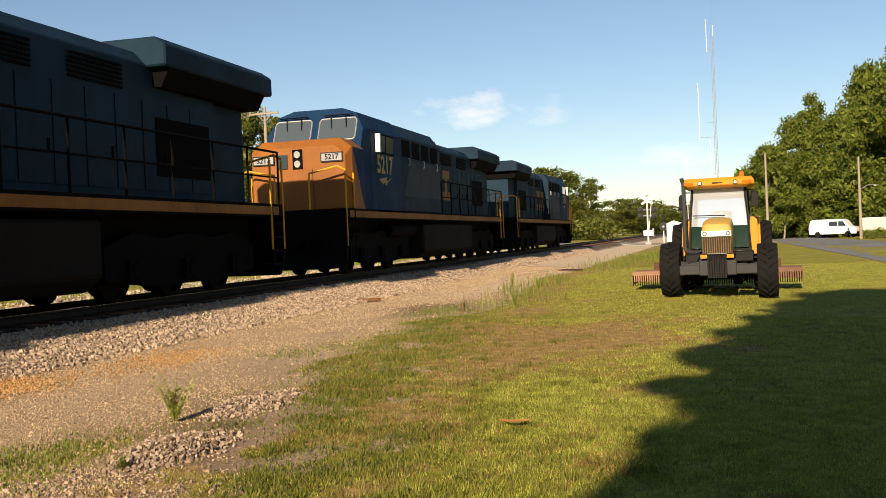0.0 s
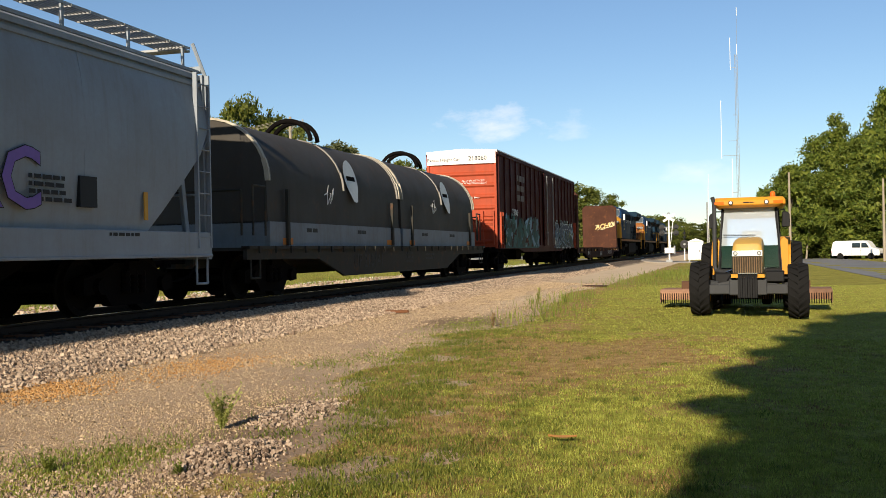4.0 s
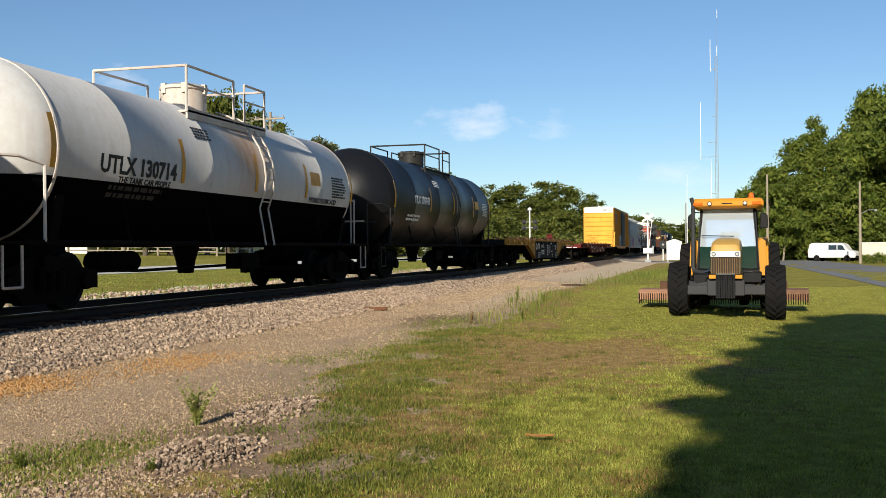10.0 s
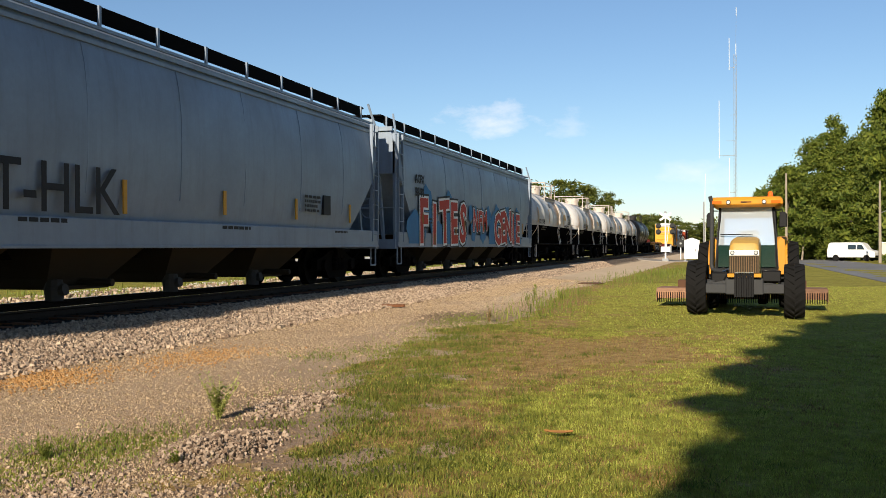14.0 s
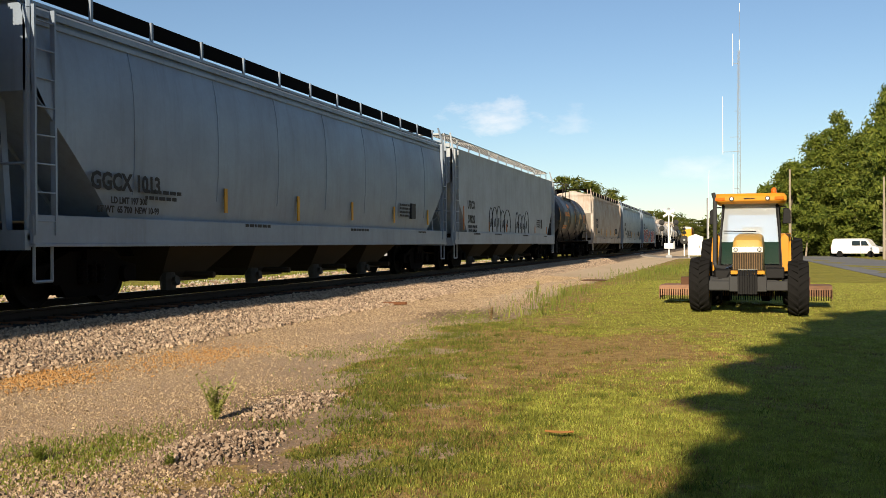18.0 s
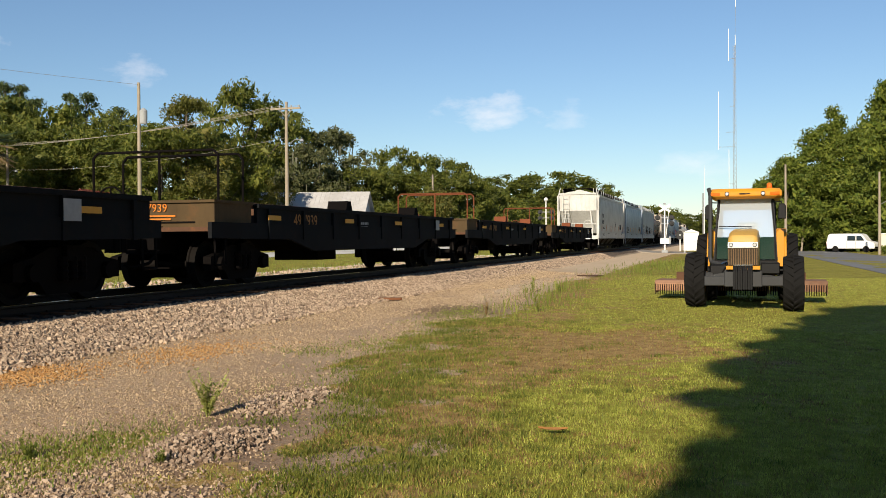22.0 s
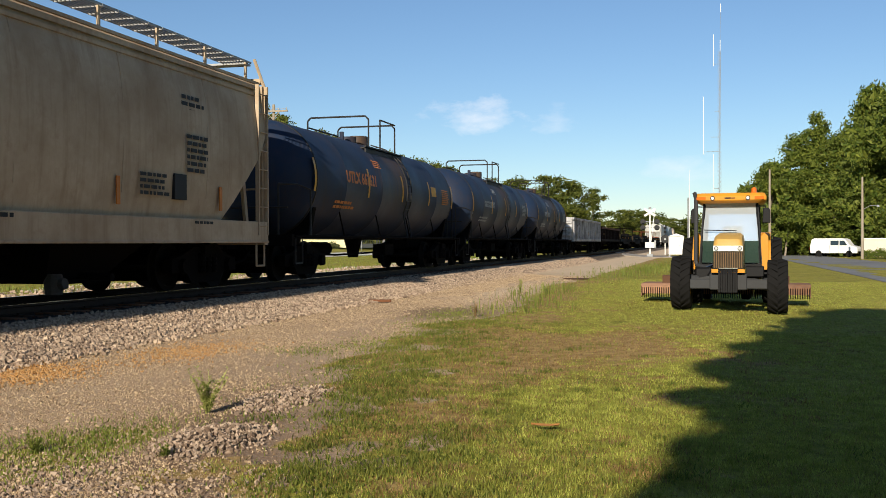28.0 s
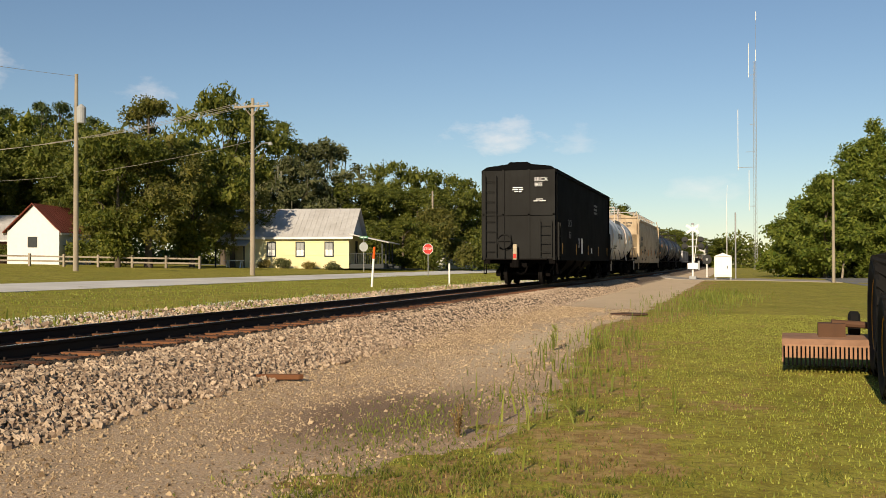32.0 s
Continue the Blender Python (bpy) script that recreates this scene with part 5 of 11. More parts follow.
    for text, size, y, z in marks:
        letters(text, size, text_mat, ob, on_shell(y, z), fat=size * 0.03)
    m = M()
    for y, z, w, hh, rows in ((-h + 2.3, zc - 0.55, 1.6, 0.07, 2), (h - 2.2, zc + 0.25, 0.95, 0.04, 8), (-1.9, zc + 0.75, 0.7, 0.035, 4)):
        mm = bars(M(), 0, 0, w, hh, rows, 0.0, int(abs(y) * 7) + rows)
        q = on_shell(y, z)
        for face in mm.f:
            k0 = len(m.v)
            for i in face:
                p = mm.v[i]
                zz = z + p[2]
                a = math.asin(max(-1, min(1, (zz - zc) / r)))
                m.v.append(((r + 0.005 + p[0]) * math.cos(a), y + p[1], zz))
            m.f.append(tuple(range(k0, k0 + len(face))))
    part("small_lettering", m, text_mat, ob)
    if plate:
        m = M()
        for z0 in (0.0, 0.16):
            a0, a1 = math.asin((z0) / r), math.asin((z0 + 0.16) / r)
            R1 = r + 0.014
            m.add([(R1 * math.cos(a0), h - 3.6, zc + z0), (R1 * math.cos(a0), h - 3.0, zc + z0), (R1 * math.cos(a1), h - 3.0, zc + z0 + 0.16), (R1 * math.cos(a1), h - 3.6, zc + z0 + 0.16)], [(0, 1, 2, 3)])
        part("placard", m, plate, ob)
    return ob


# -- boxcars --
def boxcar(label, front, rear, paint, end_paint, top_paint=None, height=4.75, ribs=17, door=None, door_at=0.0, door_w=3.0, roof="flat", end_ribs=8, marks=(), tags=(), tape=YELLOW_REFLECT, lamp=False, end_marks=()):
    ob, ln = car("boxcar", label, front, rear)
    h = ln / 2
    m = M().box(-1.47, 1.47, -h, h, 1.05, height)
    part("box_body", m, paint, ob, bevel=0.015)
    m = M()
    if roof == "peak":
        m.prism([(-1.52, height - 0.02), (1.52, height - 0.02), (1.3, height + 0.12), (0.45, height + 0.22), (0.35, height + 0.30), (-0.35, height + 0.30), (-0.45, height + 0.22), (-1.3, height + 0.12)], -h - 0.03, h + 0.03)
    else:
        m.prism([(-1.52, height - 0.04), (1.52, height - 0.04), (1.5, height + 0.06), (0, height + 0.14), (-1.5, height + 0.06)], -h - 0.04, h + 0.04)
        for i in range(int(ln / 1.2)):
            yy = -h + 0.6 + i * 1.2
            m.prism([(-1.5, height + 0.05), (1.5, height + 0.05), (0, height + 0.17)], yy - 0.04, yy + 0.04)
    part("roof", m, top_paint or paint, ob)
    for s in (-1, 1):
        for i in range(ribs):
            yy = -h + 0.25 + (ln - 0.5) * i / (ribs - 1)
            if door and abs(yy - door_at) < door_w / 2 + 0.1:
                continue
            m = M().box(*sorted((s * 1.47, s * 1.525)), yy - 0.05, yy + 0.05, 1.1, height - 0.05)
            part("side_post", m, paint, ob)
        m = M().box(*sorted((s * 1.45, s * 1.53)), -h, h, 0.98, 1.14)
        m.box(*sorted((s * 1.46, s * 1.53)), -h, h, height - 0.14, height)
        if not lamp:
            m.prism([(-h * 0.62, 1.0), (-h * 0.5, 0.82), (h * 0.5, 0.82), (h * 0.62, 1.0)], s * 1.46, s * 1.51, "x")
        part("side_sill", m, paint, ob)
        if door:
            d = part("door", M().box(*sorted((s * 1.53, s * 1.585)), door_at - door_w / 2, door_at + door_w / 2, 1.1, height - 0.18), door, ob)
            for k in range(5):
                zz = 1.5 + (height - 2.1) * k / 4
                part("door_rib", M().box(*sorted((s * 1.585, s * 1.605)), door_at - door_w / 2 + 0.08, door_at + door_w / 2 - 0.08, zz - 0.04, zz + 0.04), door, d)
            m = M()
            for dy in (-0.9, 0.9):
                m.bar((s * 1.625, door_at + dy, 1.15), (s * 1.625, door_at + dy, height - 0.3), 0.022, 6)
                m.box(*sorted((s * 1.6, s * 1.66)), door_at + dy - 0.2, door_at + dy + 0.02, 1.75, 1.8)
            part("lock_rod", m, GALV, d)
    for s in (-1, 1):
        m = M()
        ya, yb = sorted((s * h, s * (h + 0.07)))
        if end_ribs:
            for k in range(end_ribs):
                zz = 1.3 + (height - 1.75) * k / (end_ribs - 1)
                part("end_rib", M().prism([(s * h, zz - 0.11), (s * (h + 0.075), zz - 0.03), (s * (h + 0.075), zz + 0.03), (s * h, zz + 0.11)], -1.42, 1.42, "x"), end_paint, ob)
        else:
            for x in (-0.62, 0.42):
                m.box(x - 0.04, x + 0.04, ya, yb, 1.05, height)
            m.box(-1.47, 1.47, ya, yb, 2.78, 2.84)
        m.box(-1.47, -1.38, ya, yb, 1.0, height - 0.02)
        m.box(1.38, 1.47, ya, yb, 1.0, height - 0.02)
        part("end_panel", m, end_paint, ob)
        m = M().box(-1.46, 1.46, *sorted((s * h, s * (h + 0.012))), 1.05, height - 0.02)
        part("end_sheet", m, end_paint, ob)
        if top_paint:
            m = M().box(-1.46, 1.46, *sorted((s * (h + 0.078), s * (h + 0.09))), height - 0.5, height - 0.02)
            part("excess_height_band", m, top_paint, ob, "white band across the top of the end")
        m = M().box(-0.35, 0.35, *sorted((s * (h - 2), s * (h + 0.1))), 0.7, 1.05)
        m.box(-1.45, 1.45, *sorted((s * (h - 0.15), s * h)), 0.85, 1.05)
        m.box(-1.2, 1.2, *sorted((s * (h + 0.02), s * (h + 0.4))), 1.0, 1.04)
        part("end_sill", m, STEEL_BLACK, ob)
        coupler(ob, s * (h + 0.05), s)
        bogie(ob, s * (h - 2.1))
        for x in (-1, 1):
            ladder(ob, x * 1.5, s * (h - 0.45), 1.0, 2.5 if x > 0 else height, 0.4, "x" if x > 0 else "-x", end_paint, 0.09)
            m = M().pipe([(x * 1.48, s * (h - 0.66), 1.0), (x * 1.5, s * (h - 0.66), 0.45), (x * 1.5, s * (h - 0.25), 0.45), (x * 1.48, s * (h - 0.25), 1.0)], 0.022)
            part("step", m, STEEL_BLACK, ob)
    ladder(ob, -1.12, -h - 0.08, 1.15, height - 0.25 if roof == "peak" else 2.4, 0.45, "-y", end_paint, 0.1)
    ladder(ob, 1.12, -h - 0.08, 1.15, 2.55, 0.45, "-y", end_paint, 0.1)
    brake_wheel(ob, -0.55, -h - 0.22, 1.75, end_paint)
    m = M().box(-0.8, -0.3, -h - 0.16, -h - 0.05, 1.5, 2.0)
    m.bar((-0.55, -h - 0.1, 1.1), (-0.55, -h - 0.1, 1.5), 0.02)
    part("brake_housing", m, end_paint, ob)
    m = M()
    m.box(-0.5, 0.5, -2.4, -1.2, 0.45, 0.9)
    m.bar((0.5, 1, 0.65), (0.5, 2.3, 0.65), 0.22, 10)
    m.box(-0.16, 0.16, -h + 1, h - 1, 0.75, 1.05)
    part("brake_gear", m, STEEL_BLACK, ob)
    for i in range(5):
        yy = -h + 1.4 + (ln - 2.8) * i / 4
        m = M().box(1.527, 1.533, yy - 0.05, yy + 0.05, 1.25, 1.7)
        part("reflective_tape", m, tape, ob)
    for text, size, y, z, mat in marks:
        letters(text, size, mat, ob, side_pose(y, z, 1.532))
    for text, size, x, z, mat in end_marks:
        letters(text, size, mat, ob, end_pose(x, z, -h - 0.095))
    for fn in tags:
        fn(ob, h)
    return ob


# -- flat cars, gondolas, coil car --
def flat_ends(ob, h, deck, mat, double=False):
    for s in (-1, 1):
        coupler(ob, s * h, s)
        if double:
            for off in (1.6, 4.3):
                bogie(ob, s * (h - off))
        else:
            bogie(ob, s * (h - 1.9))
        for x in (-1, 1):
            m = M().pipe([(x * 1.45, s * (h - 0.55), 1.0), (x * 1.47, s * (h - 0.55), 0.45), (x * 1.47, s * (h - 0.15), 0.45), (x * 1.45, s * (h - 0.15), 1.0)], 0.022)
            part("step", m, STEEL_BLACK, ob)


GIRDER_BROWN = painted("grimy_brown_girder_paint", (0.030, 0.013, 0.009), 0.85, (0.018, 0.011, 0.008), 0.5, 0.4, 0.25, spec=0.1)


def bulkhead_flat(label, front, rear, paint):
    ob, ln = car("bulkhead_flat_car", label, front, rear)
    h = ln / 2
    m = M()
    for s in (-1, 1):
        m.prism([(-h, 0.66), (-h * 0.74, 0.64), (-h * 0.6, 0.30), (h * 0.6, 0.30), (h * 0.74, 0.64), (h, 0.66), (h, 0.98), (-h, 0.98)], s * 1.42, s * 1.5, "x")
    part("side_girder", m, GIRDER_BROWN, ob)
    m = M()
    for i in range(int(ln / 0.25)):
        y0 = -h + i * 0.25
        m.box(-1.42, 1.42, y0 + 0.01, y0 + 0.24, 0.90, 0.97)
    part("deck", m, RUSTY, ob)
    m = M().box(-0.3, 0.3, -h, h, 0.62, 1.02)
    part("centre_sill", m, STEEL_BLACK, ob)
    for s in (-1, 1):
        y = s * (h - 0.9)
        m = M().prism([(-1.42, 0.97), (1.42, 0.97), (1.42, 4.35), (1.2, 4.58), (-1.2, 4.58), (-1.42, 4.35)], y - 0.04, y + 0.04)
        b = part("bulkhead", m, paint, ob, "rusty brown steel bulkhead")
        for x in (-1.3, -0.65, 0, 0.65, 1.3):
            m = M().box(x - 0.07, x + 0.07, *sorted((y + s * 0.04, y + s * 0.34)), 0.97, 4.45)
            part("bulkhead_post", m, paint, b)
        m = M().prism([(y + s * 0.05, 0.97), (y + s * 0.8, 0.97), (y + s * 0.3, 4.4), (y + s * 0.05, 4.4)], 1.36, 1.44, "x")
        m.prism([(y + s * 0.05, 0.97), (y + s * 0.8, 0.97), (y + s * 0.3, 4.4), (y + s * 0.05, 4.4)], -1.44, -1.36, "x")
        part("gusset", m, paint, b)
        if s < 0:
            continue
    cream, ochre = plain("cream_spray", (0.75, 0.68, 0.42), 0.6, 0, 0.1, 6, 0), plain("yellow_spray", (0.5, 0.33, 0.06), 0.7, 0, 0.2, 8, 0)
    q = Matrix.Translation((0.42, h - 0.9 - 0.05, 2.82)) @ pose(0, 0, 0, 90, 0, 0) @ pose(0, 0, 0, 0, 0, 8)
    letters("ACHO", 0.58, ochre, ob, q, "sprayed_lettering", 0.012, 0.3, 0.88)
    letters("ACHO", 0.58, cream, ob, Matrix.Translation((0, -0.006, 0)) @ q, "sprayed_lettering", -0.012, 0.3, 0.88)
    ring = lambda r, cx, cz: [(cx + r * math.cos(0.4 * k), h - 0.9 - 0.052, cz + r * math.sin(0.4 * k)) for k in range(17)]
    for r in (0.2, 0.09):
        part("sprayed_line", M().pipe(ring(r, 1.06, 2.98), 0.018, 5), cream, ob)
    part("sprayed_line", M().pipe([(-0.34 + 0.06 * k, h - 0.953, 2.86 + 0.07 * math.sin(1.7 * k)) for k in range(6)], 0.016, 5), cream, ob)
    part("sprayed_line", M().pipe([(-0.15 + 0.1 * k, h - 0.953, 2.50 + 0.02 * k + 0.05 * math.sin(k)) for k in range(11)], 0.016, 5), cream, ob)
    part("sprayed_line", M().pipe([(1.30 + 0.05 * math.sin(2.5 * k), h - 0.953, 2.85 + 0.06 * k) for k in range(7)], 0.016, 5), cream, ob)
    for i in range(14):
        yy = -h + 1.0 + (ln - 2.0) * i / 13
        m = M().box(1.5, 1.56, yy - 0.07, yy + 0.07, 0.74, 0.94)
        part("stake_pocket", m, GIRDER_BROWN, ob)
    for yy in (-h + 1.2, -h + 4.3, -h / 3, h / 3, h - 6.0, h - 4.3, h - 3.4, h - 2.2, h - 1.3):
        m = M().box(1.502, 1.508, yy + 0.1, yy + 0.62, 0.76, 0.88)
        part("reflective_tape", m, YELLOW_REFLECT, ob)
    letters("TRAILER TRAIN", 0.36, GREY_LETTER, ob, side_pose(5.3, 0.62, 1.504), spacing=1.1)
    letters("821371", 0.34, GREY_LETTER, ob, side_pose(-h + 5.2, 0.62, 1.504), spacing=1.1)
    part("lettering", bars(M(), -1.0, 0.62, 1.4, 0.06, 3, 1.502, 9), GREY_LETTER, ob)
    flat_ends(ob, h, 1.3, paint)
    return ob


def heavy_flat(label, front, rear, paint, rim, marks, top=1.42, belly=0.52, mid=4.1, slope=2.4, thin=0.30, end_paint=None, tapes=(), plates=(), chains=False, seed=3):
    """A deep girder in the middle, rising to thin ends over the four-axle trucks."""
    ob, ln = car("heavy_flat_car", label, front, rear)
    h = ln / 2
    end_paint = end_paint or paint
    e = top - thin
    for s in (-1, 1):
        m = M().prism([(-mid, belly), (mid, belly), (mid, top - 0.02), (-mid, top - 0.02)], s * 1.40, s * 1.5, "x")
        part("side_girder", m, paint, ob)
        part("deck_edge", M().box(*sorted((s * 1.4, s * 1.55)), -h, h, top - 0.06, top + 0.02), end_paint, ob)
        for q in (-1, 1):
            m = M().prism([(q * mid, belly), (q * (mid + slope), e), (q * h, e), (q * h, top - 0.06), (q * mid, top - 0.06)], s * 1.40, s * 1.506, "x")
            part("girder_end", m, end_paint, ob)
            part("lower_flange", M().prism([(q * mid, belly), (q * (mid + slope), e), (q * h, e), (q * h, e + 0.05), (q * (mid + slope), e + 0.05), (q * mid, belly + 0.05)], s * 1.36, s * 1.56, "x"), end_paint, ob)
        part("lower_flange", M().box(*sorted((s * 1.36, s * 1.56)), -mid, mid, belly, belly + 0.05), paint, ob)
        for i in range(18):
            yy = -h + 0.6 + (ln - 1.2) * i / 17
            part("stake_pocket", M().box(*sorted((s * 1.5, s * 1.575)), yy - 0.06, yy + 0.06, top - 0.24, top - 0.05), end_paint if abs(yy) > mid else paint, ob)
    m = M()
    for i in range(int(ln / 0.25)):
        y0 = -h + i * 0.25
        m.box(-1.40, 1.40, y0 + 0.01, y0 + 0.24, top - 0.1, top - 0.02)
    part("deck", m, RUSTY, ob)
    part("centre_sill", M().box(-0.4, 0.4, -h - 1.2, h + 1.2, 0.6, top - 0.14), STEEL_BLACK, ob)
    for i in range(10):
        yy, xx = -h + 1.2 + (ln - 2.4) * i / 9, 1.42
        m = M().box(xx - 0.08, xx + 0.08, yy - 0.12, yy + 0.12, top + 0.02, top + 0.08)
        m.pipe([(xx - 0.05, yy - 0.08, top + 0.08), (xx - 0.05, yy, top + 0.16), (xx - 0.05, yy + 0.08, top + 0.08)], 0.02)
        part("tie_down", m, rim, ob)
    if chains:
        rnd = random.Random(seed)
        for xx in (1.3, 0.6, -0.8):
            for i in range(9):
                y0 = -h + 1.0 + (ln - 2.0) * i / 9
                pts = [(xx + rnd.uniform(-0.12, 0.12), y0 + 0.28 * k, top + 0.02 + rnd.uniform(0.0, 0.11)) for k in range(9)]
                part("lashing_chain", M().pipe(pts, 0.022, 5), RUSTY, ob)
    for yy, zz in tapes:
        part("reflective_tape", M().box(1.58, 1.586, yy - 0.26, yy + 0.26, zz - 0.065, zz + 0.065), YELLOW_REFLECT, ob)
    for yy, zz, w, hh in plates:
        pl = part("frame_plate", M().box(1.501, 1.507, yy - w / 2, yy + w / 2, zz - hh / 2, zz + hh / 2), WHITE_LETTER, ob)
        part("plate_face", M().box(1.508, 1.511, yy - w / 2 + 0.05, yy + w / 2 - 0.05, zz - hh / 2 + 0.05, zz + hh / 2 - 0.05), paint, pl)
    for text, size, y, z in marks:
        letters(text, size, WHITE_LETTER, ob, side_pose(y, z, 1.512))
    flat_ends(ob, h, top - 0.02, paint, True)
    part("end_plate", M().box(-1.45, 1.45, -h - 0.03, -h, e, top - 0.02), paint, ob)
    brake_wheel(ob, -0.9, -h - 0.05, top + 0.45, paint)
    part("brake_stand", M().box(-1.1, -0.7, -h + 0.04, -h + 0.16, top - 0.05, top + 0.75), paint, ob)
    return ob


DULL_ORANGE = plain("dull_orange_lettering", (0.28, 0.13, 0.03), 0.7, 0, 0.25, 10, 0)
BOX_OLIVE = painted("olive_brown_box_paint", (0.085, 0.055, 0.025), 0.7, (0.03, 0.02, 0.012), 0.4, 0.4, 0.15, spec=0.12)


def rail_flat(label, front, rear, paint, rack, number, blocks):
    """A low-sided maintenance car with a toolbox end and pipe racks."""
    ob, ln = car("maintenance_flat_car", label, front, rear)
    h = ln / 2
    for s in (-1, 1):
        m = M().box(*sorted((s * 1.38, s * 1.45)), -h + 1.9, h - 0.3, 1.25, 1.70)
        m.box(*sorted((s * 1.36, s * 1.50)), -h + 1.9, h - 0.3, 1.66, 1.74)
        part("side_board", m, paint, ob)
        m = M().prism([(-h, 0.95), (-h * 0.6, 0.92), (-h * 0.45, 0.66), (h * 0.45, 0.66), (h * 0.6, 0.92), (h, 0.95), (h, 1.25), (-h, 1.25)], s * 1.40, s * 1.48, "x")
        part("side_girder", m, paint, ob)
        for i in range(9):
            yy = -h + 2.4 + (ln - 3.2) * i / 8
            part("side_stake", M().box(*sorted((s * 1.45, s * 1.51)), yy - 0.05, yy + 0.05, 1.02, 1.66), paint, ob)
    m = M().box(-1.4, 1.4, -h, h, 1.18, 1.26)
    part("deck", m, RUSTY, ob)
    m = M().box(-0.32, 0.32, -h, h, 0.66, 1.18)
    m.box(-0.6, 0.6, -1.6, -0.4, 0.4, 0.9)
    part("centre_sill", m, STEEL_BLACK, ob)
    m = M().box(-1.4, 1.4, h - 0.36, h - 0.3, 1.26, 1.7)
    part("end_board", m, paint, ob)
    m = M().box(-1.4, 1.4, -h + 0.25, -h + 1.75, 1.26, 1.72)
    m.box(-1.43, 1.43, -h + 0.2, -h + 1.8, 1.72, 1.77)
    tb = part("toolbox", m, BOX_OLIVE, ob, "rust-brown steel box across the car's end")
    m = M().box(-0.02, 0.02, -h + 0.235, -h + 0.25, 1.3, 1.7)
    m.box(-1.0, 1.0, -h + 0.23, -h + 0.25, 1.34, 1.37)
    part("lid_seam", m, STEEL_BLACK, tb)
    letters(number, 0.22, ORANGE_REFLECT, ob, end_pose(0.1, 1.62, -h + 0.225))
    part("small_lettering", M().box(-0.5, 0.6, -h + 0.222, -h + 0.226, 1.46, 1.49).box(-0.35, 0.5, -h + 0.222, -h + 0.226, 1.40, 1.43), ORANGE_REFLECT, ob)
    letters(number[:2] + " " + number[2:], 0.40, DULL_ORANGE, ob, side_pose(-4.3, 1.42, 1.453))
    for yy in (-h + 0.5, -h + 1.5):
        m = M().pipe([(-1.35, yy, 1.7), (-1.35, yy, 2.62), (-1.25, yy, 2.72), (1.25, yy, 2.72), (1.35, yy, 2.62), (1.35, yy, 1.7)], 0.026)
        part("pipe_hoop", m, rack, ob)
    part("hoop_post", M().bar((0.1, -h + 0.5, 1.75), (0.1, -h + 0.5, 2.72), 0.026), rack, ob)
    m = M()
    for k in range(4):
        m.bar((-1.0 + 0.5 * k, -h + 2.2, 1.78), (-1.0 + 0.5 * k, h - 0.8, 1.78), 0.05, 6)
    m.box(-1.3, 1.3, -h * 0.4 - 0.12, -h * 0.4 + 0.12, 1.6, 1.76)
    m.box(-1.3, 1.3, h * 0.4 - 0.12, h * 0.4 + 0.12, 1.6, 1.76)
    part("rail_supports", m, RUSTY, ob)
    for yy in blocks:
        m = M().prism([(yy - 0.22, 1.74), (yy + 0.22, 1.74), (yy + 0.1, 1.98), (yy - 0.12, 1.98)], 0.9, 1.42, "x")
        part("clamp_block", m, rack, ob)
    for yy in (-h + 2.6, -h * 0.2, h * 0.25, h - 2.0):
        m = M().box(1.512, 1.518, yy - 0.3, yy + 0.3, 1.42, 1.52)
        part("reflective_tape", m, YELLOW_REFLECT, ob)
    m = M().box(1.512, 1.52, h - 2.6, h - 2.2, 1.3, 1.62)
    part("consolidated_plate", m, GREY_LETTER, ob)
    m = bars(M(), -1.0, 1.4, 0.8, 0.06, 3, 1.452, 8)
    part("small_lettering", m, GREY_LETTER, ob)
    flat_ends(ob, h, 1.25, paint)
    brake_wheel(ob, -0.6, -h - 0.05, 1.75, rack)
    for o in ob.children:
        if o.name.split(".")[0] in ("side_board", "side_stake", "deck", "end_board", "toolbox", "lettering", "small_lettering", "pipe_hoop", "hoop_post", "rail_supports", "clamp_block", "reflective_tape", "consolidated_plate", "brake_wheel"):
            o.matrix_basis = Matrix.Translation((0, 0, -0.1)) @ o.matrix_basis
    return ob


